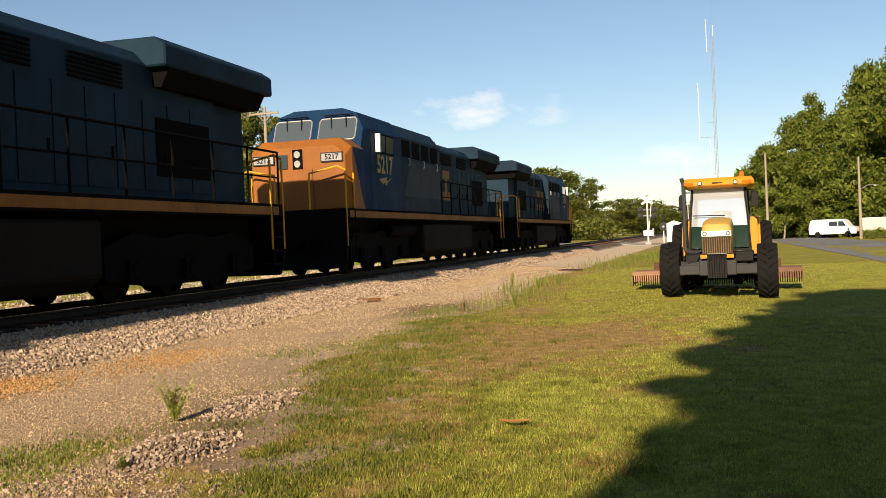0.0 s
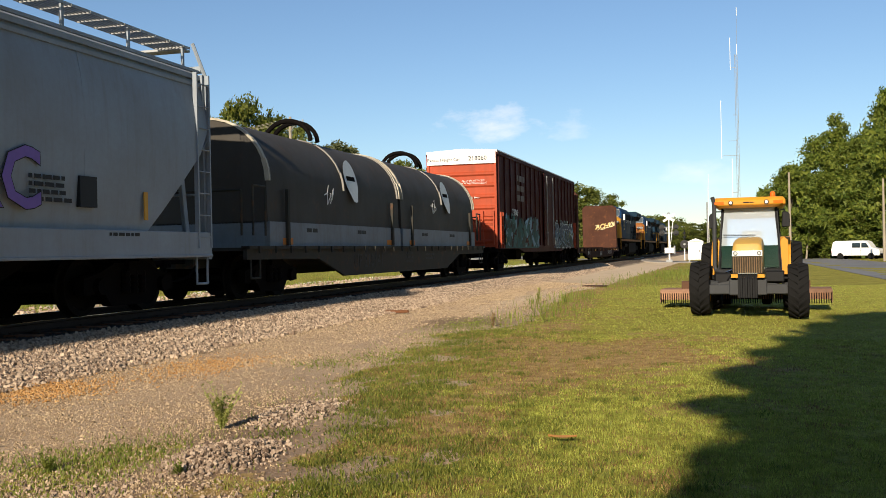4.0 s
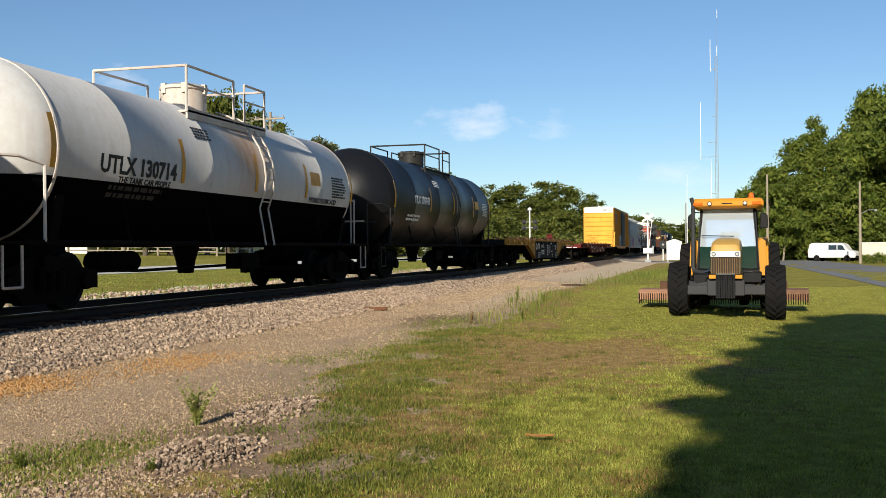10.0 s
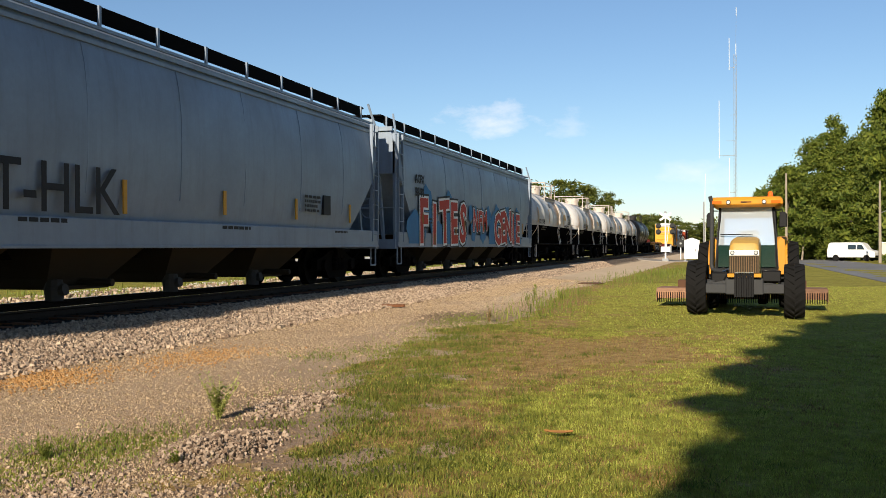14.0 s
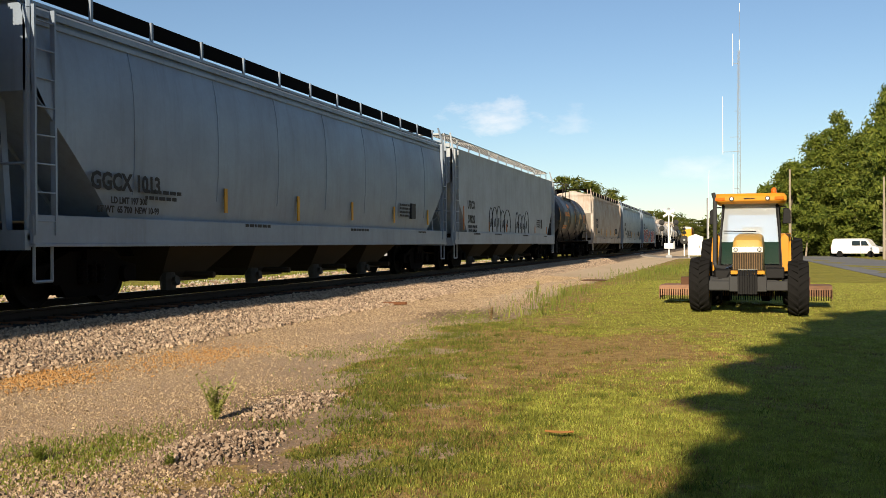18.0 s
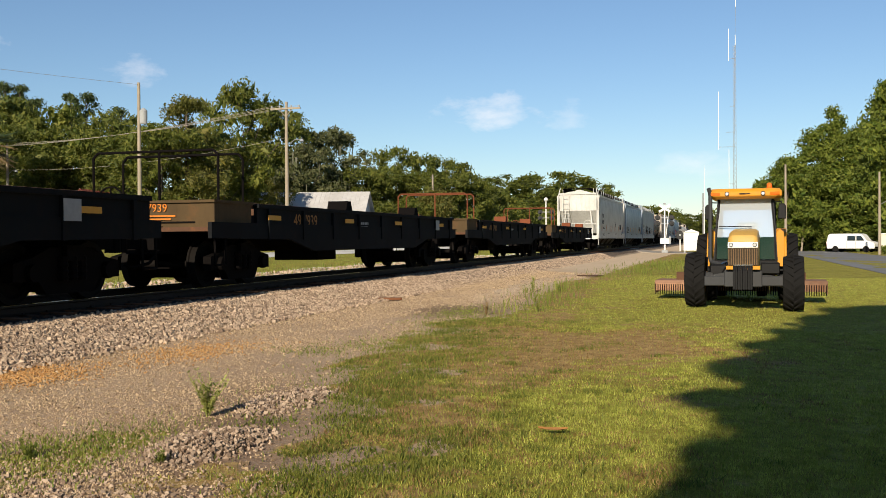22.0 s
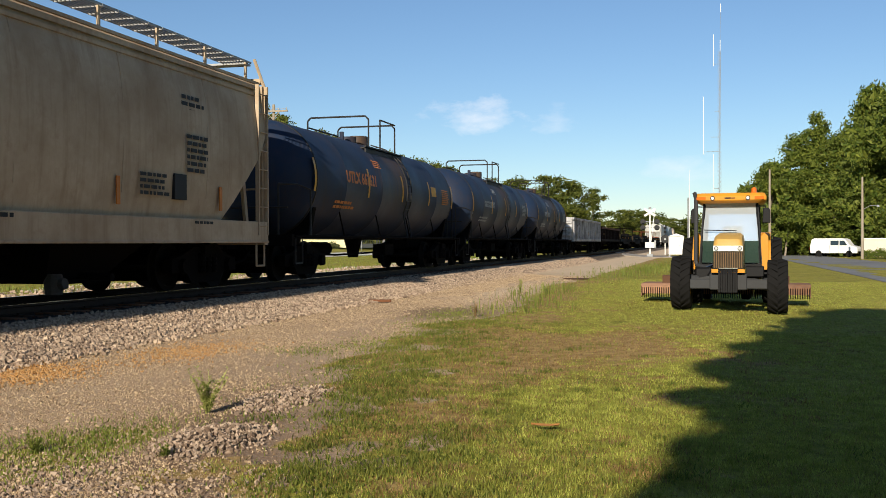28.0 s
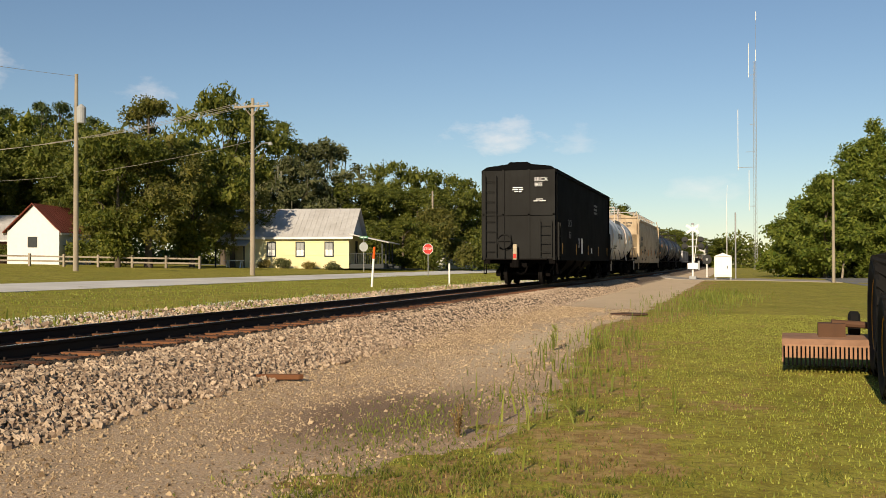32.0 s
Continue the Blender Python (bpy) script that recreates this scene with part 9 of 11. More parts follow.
part("exhaust_pipe", M().pipe([(-0.42, 0.55, 0.98), (-0.62, 0.75, 0.98), (-0.80, 0.95, 1.02), (-0.83, 0.98, 1.12), (-0.82, 1.0, 2.62), (-0.86, 0.96, 2.76)], 0.05, 10), TR_GREY, TR)
part("exhaust_elbow", M().pipe([(-0.36, 0.5, 1.02), (-0.52, 0.62, 0.96)], 0.055, 10), CHROME, TR)
m = M()
ring = [(0.2 * math.cos(a), 1.52 + 0.07 * math.sin(a), 1.78 + 0.17 * math.sin(a)) for a in (2 * math.pi * k / 18 for k in range(19))]
m.pipe(ring, 0.016)
m.bar((0, 1.5, 1.75), (0, 1.3, 1.2), 0.03)
part("steering_wheel", m, SEAT_GREY, TR)
m = M().box(-0.27, 0.27, 1.78, 2.2, 1.35, 1.5)
m.prism([(2.14, 1.48), (2.28, 1.48), (2.32, 2.12), (2.2, 2.12)], -0.25, 0.25, "x")
part("driver_seat", m, SEAT_GREY, TR, bevel=0.03)
part("cab_lining", M().box(-0.62, 0.62, 1.25, 2.4, 2.47, 2.5).box(-0.7, 0.7, 2.38, 2.42, 1.05, 1.75), SEAT_GREY, TR)
part("dashboard", M().prism([(1.08, 1.1), (1.4, 1.1), (1.4, 1.55), (1.15, 1.5)], -0.4, 0.4, "x"), TR_BLACK, TR)
part("wiper", M().bar((-0.62, 1.0, 1.86), (0.15, 1.01, 1.84), 0.012), TR_BLACK, TR)
for s in (-1, 1):
    part("step", M().box(*sorted((s * 0.74, s * 0.98)), 1.35, 1.65, 0.55, 0.59).box(*sorted((s * 0.74, s * 0.95)), 1.38, 1.66, 0.8, 0.84).box(*sorted((s * 0.74, s * 0.77)), 1.35, 1.38, 0.55, 1.0), TR_BLACK, TR)
part("hydraulic_hoses", M().pipe([(-0.34, 0.2, 1.05), (-0.5, 0.3, 0.8), (-0.4, 0.5, 0.6), (-0.3, 0.9, 0.7)], 0.018).pipe([(0.3, 0.1, 0.9), (0.45, 0.2, 0.72), (0.3, 0.6, 0.6)], 0.018), TR_BLACK, TR)

MW = thing("flail_mower", "faded orange folding-wing mower hitched behind the tractor", "mower", pose(0.45, 26.6, 0, 0, 0, -3))
for s, x0, x1 in ((-1, -2.05, -0.72), (0, -0.7, 0.7), (1, 0.72, 2.05)):
    dk = part("deck", M().prism([(-0.75, 0.22), (-0.75, 0.40), (-0.62, 0.47), (0.6, 0.47), (0.75, 0.38), (0.75, 0.22), (0.6, 0.40), (-0.6, 0.40)], x0, x1, "x"), MOWER_PAINT, MW)
    part("deck_skirt", M().box(x0, x0 + 0.03, -0.75, 0.75, 0.16, 0.42).box(x1 - 0.03, x1, -0.75, 0.75, 0.16, 0.42), MOWER_PAINT, dk)
    m = M()
    k = x0 + 0.03
    while k < x1:
        m.bar((k, -0.77, 0.38), (k, -0.78, 0.12), 0.012, 5)
        k += 0.055
    part("chain_guard", m, STEEL_BLACK, dk)
    if s:
        xc = (x0 + x1) / 2
        part("gearbox", M().box(xc - 0.18, xc + 0.18, -0.15, 0.25, 0.47, 0.66), RUSTY, dk)
        for dx in (-0.28, 0.02):
            w = part("gauge_wheel", M().lathe([(-0.07, 0.08), (-0.08, 0.15), (-0.05, 0.19), (0.05, 0.19), (0.08, 0.15), (0.07, 0.08)], 18, "x", (xc - s * 0.35 + dx * s, 0.55, 0.62)), RUBBER, dk)
        part("wing_ram", M().bar((x0 if s > 0 else x1, 0.1, 0.62), (xc, 0.05, 0.66), 0.05, 8).bar((x0 if s > 0 else x1, 0.1, 0.62), (0, 0.1, 0.85), 0.035, 8), RUSTY, dk)
m = M().beam((0, -0.6, 0.55), (0, -1.7, 0.6), 0.14, 0.12).box(-0.3, 0.3, -0.3, 0.3, 0.47, 0.85)
part("drawbar", m, RUSTY, MW)
for s in (-1, 1):
    part("transport_wheel", M().lathe([(-0.1, 0.16), (-0.12, 0.26), (-0.09, 0.3), (0.09, 0.3), (0.12, 0.26), (0.1, 0.16)], 20, "x", (s * 0.5, 0.95, 0.3)), RUBBER, MW)

# ---- buildings, poles, signs, crossing ----
WALL_YELLOW = plain("pale_yellow_clapboard", (0.76, 0.67, 0.38), 0.7, 0, 0.06, 3)
WALL_WHITE = plain("white_clapboard", (0.72, 0.71, 0.67), 0.7, 0, 0.12, 3)
WALL_RED = plain("brick_red_boards", (0.36, 0.15, 0.11), 0.8, 0, 0.2, 3)
ROOF_TIN = painted("weathered_tin_roof", (0.50, 0.49, 0.47), 0.55, (0.22, 0.19, 0.16), 0.4, 0.35, 0.06, 0.0)
ROOF_RED = painted("rusty_red_tin_roof", (0.22, 0.05, 0.03), 0.6, (0.08, 0.03, 0.02), 0.4, 0.4, 0.2)
TRIM_DARK = plain("dark_green_trim", (0.03, 0.035, 0.035), 0.6, 0, 0.2, 6)
TRIM_WHITE = plain("white_trim", (0.75, 0.74, 0.7), 0.6, 0, 0.1, 6)
POLE_WOOD = painted("weathered_pole_wood", (0.33, 0.28, 0.21), 0.9, (0.1, 0.08, 0.06), 0.4, 0.5)


def gable_house(label, at, ln, dp, eave, ridge, wall, roof, trim, overhang=0.35, windows=(), boards=True):
    """Front wall along x at y = 0, looking to -y; ridge along x."""
    ob = thing("house", label, "house", at)
    w = part("wall", M().box(0, ln, 0, 0.2, 0, eave).box(0, ln, dp - 0.2, dp, 0, eave), wall, ob)
    if boards:
        n = int(eave / 0.22)
        for k in range(n):
            z = k * eave / n
            part("clapboard", M().prism([(-0.03, z + 0.002), (0.0, z + eave / n), (0.01, z + eave / n), (0.01, z + 0.002)], 0.0, ln, "x"), wall, w)
    for x0 in (0, ln - 0.2):
        part("gable_wall", M().prism([(0.2, 0), (dp - 0.2, 0), (dp - 0.2, eave), (dp / 2, ridge - 0.1), (0.2, eave)], x0, x0 + 0.2, "x"), wall, ob)
    slope = (ridge - eave) / (dp / 2)
    for s in (0, 1):
        y0, y1 = (-overhang, dp / 2) if s == 0 else (dp + overhang, dp / 2)
        z0 = eave - overhang * slope
        m = M().prism([(y0, z0), (y1, ridge), (y1, ridge + 0.07), (y0, z0 + 0.07)], -overhang, ln + overhang, "x")
        r = part("roof", m, roof, ob)
        n = int((ln + 2 * overhang) / 0.45)
        for k in range(n + 1):
            x = -overhang + k * (ln + 2 * overhang) / n
            part("roof_seam", M().prism([(y0, z0 + 0.07), (y1, ridge + 0.07), (y1, ridge + 0.1), (y0, z0 + 0.1)], x - 0.015, x + 0.015, "x"), roof, r)
        part("fascia", M().box(-overhang, ln + overhang, *sorted((y0 - 0.02, y0 + 0.02)), z0 - 0.14, z0 + 0.02), trim, ob)
    for x, z, ww, hh in windows:
        wi = part("window", M().box(x - ww / 2 - 0.1, x + ww / 2 + 0.1, -0.07, -0.005, z - 0.1, z + hh + 0.1), TRIM_DARK, ob)
        for dx in (-1, 1):
            for dz in (0, 1):
                part("pane", M().box(*sorted((x + dx * 0.02, x + dx * ww / 2)), -0.075, -0.07, z + dz * hh / 2 + 0.02, z + (dz + 1) * hh / 2 - 0.02), LENS_WHITE if dz == 0 else GREY_LETTER, wi)
    return ob


# the yellow house with its porch
ang = math.degrees(math.atan2(92.35 - 90.15, -34.29 + 44.89))
YH = gable_house("pale yellow clapboard house with grey tin roof", pose(-44.9, 90.15, 1.08, 0, 0, ang), 10.9, 7.6, 2.95, 5.35, WALL_YELLOW, ROOF_TIN, TRIM_WHITE, 0.4, [(4.05, 1.1, 0.62, 1.15), (6.6, 1.1, 0.62, 1.15), (9.15, 1.1, 0.62, 1.15)])
part("porch_floor", M().box(10.92, 13.9, 0.2, 7.4, 0.0, 0.4), TRIM_DARK, YH)
part("porch_roof", M().prism([(10.9, 2.95), (14.4, 2.2), (14.4, 2.28), (10.9, 3.05)], -0.2, 7.8), ROOF_TIN, YH)
for y in (0.35, 2.6, 5.0, 7.2):
    part("porch_post", M().box(13.7, 13.84, y - 0.07, y + 0.07, 0.4, 2.3), TRIM_DARK, YH)
m = M()
for k in range(14):
    m.box(11.1 + k * 0.2, 11.14 + k * 0.2, 0.28, 0.32, 0.45, 1.25)
part("porch_railing", m.box(11.0, 13.8, 0.26, 0.34, 1.25, 1.31), TRIM_DARK, YH)
part("porch_step", M().box(13.9, 14.9, 2.8, 4.8, 0.0, 0.2).box(13.9, 14.4, 2.8, 4.8, 0.2, 0.38), TRIM_DARK, YH)
part("door", M().box(10.93, 10.98, 3.2, 4.2, 0.4, 2.45), TRIM_DARK, YH)
part("gable_vent", M().lathe([(10.95, 0.3), (10.99, 0.3)], 8, "x", (0, 3.8, 4.4)), TRIM_DARK, YH)
part("gable_boards", M().prism([(0.1, 2.98), (7.5, 2.98), (3.8, 5.2)], 10.9, 10.94, "x"), ROOF_TIN, YH)
aw = part("awning", M().prism([(-1.6, 1.95), (0.0, 2.5), (0.0, 2.56), (-1.6, 2.01)], -0.7, 2.2, "x"), ROOF_TIN, YH)
for x in (-0.5, 2.0):
    part("awning_post", M().box(x - 0.05, x + 0.05, -1.5, -1.4, 0, 2.0), TRIM_DARK, aw)
part("alcove_door", M().box(0.4, 1.5, -0.04, -0.01, 0.05, 2.0), painted("tan_door", (0.45, 0.36, 0.18), 0.6), YH)
part("fascia_line", M().box(-0.05, 10.95, -0.035, -0.005, 2.78, 2.9), painted("rust_brown_trim", (0.25, 0.12, 0.05), 0.6), YH)

BENCH = thing("picnic_bench", "small white picnic bench outside the yellow house", "bench", pose(-43.3, 88.6, 1.08, 0, 0, ang))
part("bench_top", M().box(-0.8, 0.8, -0.3, 0.3, 0.66, 0.72), TRIM_WHITE, BENCH)
for x in (-0.6, 0.6):
    part("bench_leg", M().prism([(-0.4, 0), (-0.3, 0), (0.1, 0.66), (0.0, 0.66)], x - 0.04, x + 0.04, "x").prism([(0.4, 0), (0.3, 0), (-0.1, 0.66), (0.0, 0.66)], x + 0.05, x + 0.13, "x"), TRIM_WHITE, BENCH)

# small buildings behind the trees
WH = gable_house("small white clapboard cottage with rusty red roof", pose(-57.6, 84.2, 1.45, 0, 0, 104), 7.0, 4.5, 3.0, 5.2, WALL_WHITE, ROOF_RED, TRIM_WHITE, 0.3)
part("window", M().box(-0.06, -0.005, 1.9, 2.7, 1.5, 2.4), TRIM_DARK, WH)
RB = gable_house("brick-red barn with grey ribbed roof", pose(-71.5, 83.0, 1.5, 0, 0, 38), 8.6, 5.2, 2.5, 4.5, WALL_RED, ROOF_TIN, TRIM_WHITE, 0.4)
part("barn_door", M().box(-0.06, -0.01, 1.6, 3.6, 0.0, 2.1), TRIM_DARK, RB)
part("loft_window", M().box(-0.07, -0.01, 2.2, 3.0, 2.9, 3.6), TRIM_WHITE, RB)
part("barn_window", M().box(5.8, 6.8, -0.06, -0.01, 0.8, 1.7), TRIM_WHITE, RB)
BH = gable_house("large grey-roofed house with a deep porch", pose(-78.0, 58.7, 1.6, 0, 0, 25), 14.0, 10, 4.9, 9.4, WALL_WHITE, ROOF_TIN, TRIM_WHITE, 0.5, boards=False)
part("porch_roof", M().prism([(14.0, 4.9), (18.4, 3.9), (18.4, 4.0), (14.0, 5.02)], -3.0, 12.5), ROOF_TIN, BH)
part("porch_roof", M().prism([(-3.2, 3.9), (0.0, 4.9), (0.0, 5.02), (-3.2, 4.0)], -0.5, 18.0, "x"), ROOF_TIN, BH)
for x, y in ((18.0, -2.6), (18.0, 1.6), (18.0, 6), (12.5, -2.8), (7, -2.8)):
    part("porch_post", M().lathe([(0, 0.16), (3.95, 0.12)], 10, "z", (x, y, 0)), TRIM_WHITE, BH)
SH = thing("shelter", "small dark open shelter among the trees", "shed", pose(-31.8, 115.6, 0.9, 0, 0, 10))
part("shelter_roof", M().prism([(-3.4, 2.5), (0, 3.3), (3.4, 2.5), (3.4, 2.6), (0, 3.42), (-3.4, 2.6)], -2, 2.4), ROOF_TIN, SH)
for x in (-3, 0, 3):
    for y in (-1.7, 2.0):
        part("shelter_post", M().box(x - 0.08, x + 0.08, y - 0.08, y + 0.08, 0, 2.6 + (0.6 if x == 0 else 0)), TRIM_DARK, SH)
part("shelter_wall", M().box(-3, 3, 1.9, 2.0, 0, 2.3), WALL_WHITE, SH)


def utility_pole(label, x, y, top, r=0.16, arm=False, can=False, lamp=False, lean=0.0, mat=None):
    z0 = float(ground_z(x, y))
    ob = thing("utility_pole", label, "pole", pose(x, y, z0 - 0.05, 0, lean, 0), group="poles")
    part("pole", M().lathe([(0, r), (top * 0.5, r * 0.85), (top, r * 0.62)], 12, "z"), mat or POLE_WOOD, ob, smooth=True)
    if arm:
        a = part("crossarm", M().beam((-1.15, -0.16, top - 0.5), (1.15, -0.16, top - 0.5), 0.1, 0.12).beam((-0.55, -0.14, top - 0.5), (0, -0.1, top - 1.1), 0.03, 0.05).beam((0.55, -0.14, top - 0.5), (0, -0.1, top - 1.1), 0.03, 0.05), POLE_WOOD, ob)
        for k in (-1.05, -0.45, 0.45, 1.05):
            part("insulator", M().lathe([(top - 0.44, 0.03), (top - 0.38, 0.06), (top - 0.3, 0.05), (top - 0.26, 0.02)], 10, "z", (k, -0.16, 0)), GREY_LETTER, a)
    if can:
        part("transformer", M().lathe([(top - 2.9, 0.26), (top - 2.0, 0.27), (top - 1.92, 0.2), (top - 1.8, 0.06)], 16, "z", (0.42, -0.1, 0)), GREY_LETTER, ob)
    if lamp:
        l = part("lamp_arm", M().pipe([(0.1, 0, top - 3.1), (0.7, -0.2, top - 2.75), (1.25, -0.35, top - 2.75)], 0.03), GALV, ob)
        part("lamp_head", M().lathe([(top - 2.9, 0.14), (top - 2.75, 0.1), (top - 2.7, 0.03)], 12, "z", (1.35, -0.38, 0)), GREY_LETTER, l)
    return ob


P1, P2, P3 = (-39.1, 61.4, 12.5), (-29.9, 65.7, 11.5), (-68.5, 84.0, 11.4)
utility_pole("tall weathered wooden utility pole with a transformer can", -39.1, 61.4, 11.6, can=True)
utility_pole("wooden utility pole with crossarm and street lamp", -29.9, 65.7, 10.7, arm=True, lamp=True)
utility_pole("plain wooden pole among the trees", -32.9, 113.2, 8.4)
utility_pole("bare pale wooden pole beside the road", 5.73, 98.4, 8.5, 0.14)
utility_pole("grey wooden pole with street lamp beside the road", 14.5, 103.1, 7.95, 0.15, lamp=True)
utility_pole("short leaning wooden pole under the trees", 9.0, 124.8, 5.2, 0.12, lean=6)
utility_pole("pole with lamp behind the houses", -68.5, 84.0, 9.9, lamp=True)


WIRE_METAL = plain("weathered_cable", (0.30, 0.27, 0.22), 0.6, 0.0, 0.2, 4, 0)


def wire(name, a, b, sag, label):
    pts = []
    for k in range(17):
        u = k / 16
        p = Vector(a).lerp(Vector(b), u)
        pts.append((p.x, p.y, p.z - sag * 4 * u * (1 - u)))
    return tagged(new(name, M().pipe(pts, 0.013, 4).mesh(name, WIRE_METAL)), label, "cable", group="overhead wires")


for k, dz in ((-1.05, 0.0), (-0.45, 0.0), (0.45, 0.0), (1.05, 0.0)):
    wire("overhead_wire", (P2[0] + k, P2[1] - 0.16, P2[2] - 0.35), (P3[0] + k * 0.3, P3[1] + k, P3[2] - 0.1 + 0.25 * k), 0.5, "thin dark overhead wire between utility poles")
wire("overhead_wire", (P2[0], P2[1], P2[2] - 2.6), (P3[0], P3[1], P3[2] - 2.6), 0.7, "thin dark overhead wire between utility poles")
wire("overhead_wire", P1, (-55.1, 16.4, 12.6), 0.5, "thin dark overhead wire between utility poles")


def post(name, label, x, y, top, r, mat, cat="post"):
    z0 = float(ground_z(x, y))
    ob = thing(name, label, cat, (x, y, z0 - 0.03))
    part("post", M().lathe([(0, r), (top, r), (top + r * 0.5, r * 0.4)], 12, "z"), mat, ob)
    return ob


SP = post("stop_sign", "red octagonal stop sign on a thin post", -22.9, 78.85, 2.2, 0.035, GALV, "sign")
a = [(0.40 * math.cos(radians(22.5 + 45 * k)), 0.40 * math.sin(radians(22.5 + 45 * k)) + 1.95) for k in range(8)]
b = [(0.37 * math.cos(radians(22.5 + 45 * k)), 0.37 * math.sin(radians(22.5 + 45 * k)) + 1.95) for k in range(8)]
part("sign_border", M().prism(a, -0.045, -0.04), WHITE_LETTER, SP)
fc = part("sign_face", M().prism(b, -0.05, -0.045), RED_PAINT, SP)
letters("STOP", 0.26, WHITE_LETTER, SP, end_pose(0, 1.95, -0.052))
SB = post("street_sign", "green street sign above the white back of a stop sign", -31.2, 88.0, 2.9, 0.035, GALV, "sign")
part("street_blade", M().box(-0.35, 0.35, -0.05, -0.03, 2.75, 2.95), plain("sign_green", (0.01, 0.16, 0.07), 0.4, 0, 0.1, 8, 0), SB)
part("sign_back", M().prism([(p[0], p[1] + 0.1) for p in a], -0.045, -0.04), GREY_LETTER, SB)
part("blade_lettering", M().box(-0.28, -0.05, -0.054, -0.05, 2.82, 2.89).box(0.0, 0.26, -0.054, -0.05, 2.82, 2.89), WHITE_LETTER, SB)
MK = post("marker_post", "leaning white marker post with orange top", -17.2, 51.9, 1.25, 0.05, TRIM_WHITE)
MK.matrix_basis = pose(-17.2, 51.9, 0.5, 0, 4, 0)
part("orange_top", M().lathe([(1.22, 0.053), (1.72, 0.053), (1.74, 0.02)], 12, "z"), plain("orange_marker", (0.8, 0.10, 0.01), 0.5, 0, 0.1, 6, 0), MK)
post("marker_post", "plain white marker post beside the railway", -15.5, 58.2, 1.1, 0.045, TRIM_WHITE)

# split-rail fence
FN = thing("rail_fence", "low brown rail fence before the trees", "fence", (0, 0, 0))
for k in range(9):
    x, y = -60 + 2.35 * k, 72 + 0.9 * k
    z = float(ground_z(x, y))
    part("fence_post", M().box(x - 0.08, x + 0.08, y - 0.08, y + 0.08, z, z + 0.95), POLE_WOOD, FN)
    if k < 8:
        x2, y2 = x + 2.35, y + 0.9
        for h in (0.4, 0.75):
            part("fence_rail", M().beam((x, y, z + h), (x2, y2, float(ground_z(x2, y2)) + h), 0.07, 0.12), POLE_WOOD, FN)

# level crossing signals
SIG_BLACK = plain("signal_black", (0.012, 0.012, 0.012), 0.5, 0, 0.2, 8)


def crossing_signal(label, x, y, tall, arms):
    z0 = float(ground_z(x, y))
    ob = thing("crossing_signal", label, "signal", (x, y, z0 - 0.02), group="crossing signals")
    part("mast", M().lathe([(0, 0.09), (tall, 0.07)], 12, "z"), TRIM_WHITE, ob)
    part("mast_base", M().box(-0.3, 0.3, -0.3, 0.3, 0, 0.3), GREY_LETTER, ob)
    for z, s in arms:
        part("crossarm", M().bar((-0.75, 0, z), (0.75, 0, z), 0.05, 8), GALV, ob)
        for dx in (-0.7, 0.7):
            lt = part("flasher", M().lathe([(-0.1, 0.28), (-0.08, 0.28), (-0.08, 0.12)], 18, "y", (dx, 0, z)), SIG_BLACK, ob)
            part("hood", M().lathe([(-0.35, 0.14), (-0.1, 0.14)], 14, "y", (dx, 0, z)), SIG_BLACK, lt)
            part("lens", M().lathe([(-0.12, 0.12), (-0.1, 0.12)], 14, "y", (dx, 0, z)), RED_PAINT, lt)
    return ob


c1 = crossing_signal("tall white crossing signal mast with flashers", -5.62, 103.9, 4.95, ((3.6, 0), (3.0, 0)))
part("crossbuck", M().beam((-0.55, -0.12, 4.2), (0.55, -0.12, 4.9), 0.02, 0.22).beam((-0.55, -0.14, 4.9), (0.55, -0.14, 4.2), 0.02, 0.22), TRIM_WHITE, c1)
part("gate_mechanism", M().box(-0.45, 0.45, -0.3, 0.2, 0.95, 1.5), TRIM_WHITE, c1)
part("counterweight", M().box(0.45, 0.6, -0.25, 0.25, 0.9, 1.7), GREY_LETTER, c1)
part("gate_arm", M().beam((0.1, -0.2, 1.4), (0.5, -0.2, 4.9), 0.05, 0.1), TRIM_WHITE, c1)
part("bell", M().lathe([(4.95, 0.16), (5.05, 0.14), (5.12, 0.03)], 14, "z"), GREY_LETTER, c1)
c2 = crossing_signal("crossing signal mast beyond the railway", -20.3, 118.4, 5.6, ((4.2, 0), (3.5, 0)))
part("bell", M().lathe([(5.6, 0.25), (5.85, 0.22), (5.95, 0.05)], 14, "z"), TRIM_WHITE, c2)
part("gate_mechanism", M().box(-0.45, 0.45, -0.3, 0.2, 0.95, 1.5), TRIM_WHITE, c2)
RS = post("railway_signal", "short railway signal with round black target", -4.76, 120.4, 1.4, 0.07, TRIM_WHITE, "signal")
part("target", M().lathe([(-0.08, 0.5), (-0.04, 0.5)], 24, "y", (0, 0, 1.9)), SIG_BLACK, RS)
part("signal_lens", M().lathe([(-0.2, 0.13), (-0.08, 0.13)], 16, "y", (0, 0, 1.9)), GREY_LETTER, RS)
part("finial", M().bar((0, 0, 2.4), (0, 0, 3.6), 0.05).lathe([(2.6, 0.16), (2.9, 0.16)], 12, "z").lathe([(3.05, 0.16), (3.35, 0.16)], 12, "z"), SIG_BLACK, RS)
CB = thing("signal_cabinet", "white steel signal cabinet with peaked roof", "cabinet", (-3.0, 104.2, 0.0))
part("cabinet_body", M().box(-0.75, 0.75, -0.6, 0.6, 0.25, 2.1), TRIM_WHITE, CB, bevel=0.02)
part("cabinet_roof", M().prism([(-0.82, 2.1), (0.82, 2.1), (0, 2.4)], -0.68, 0.68), TRIM_WHITE, CB)
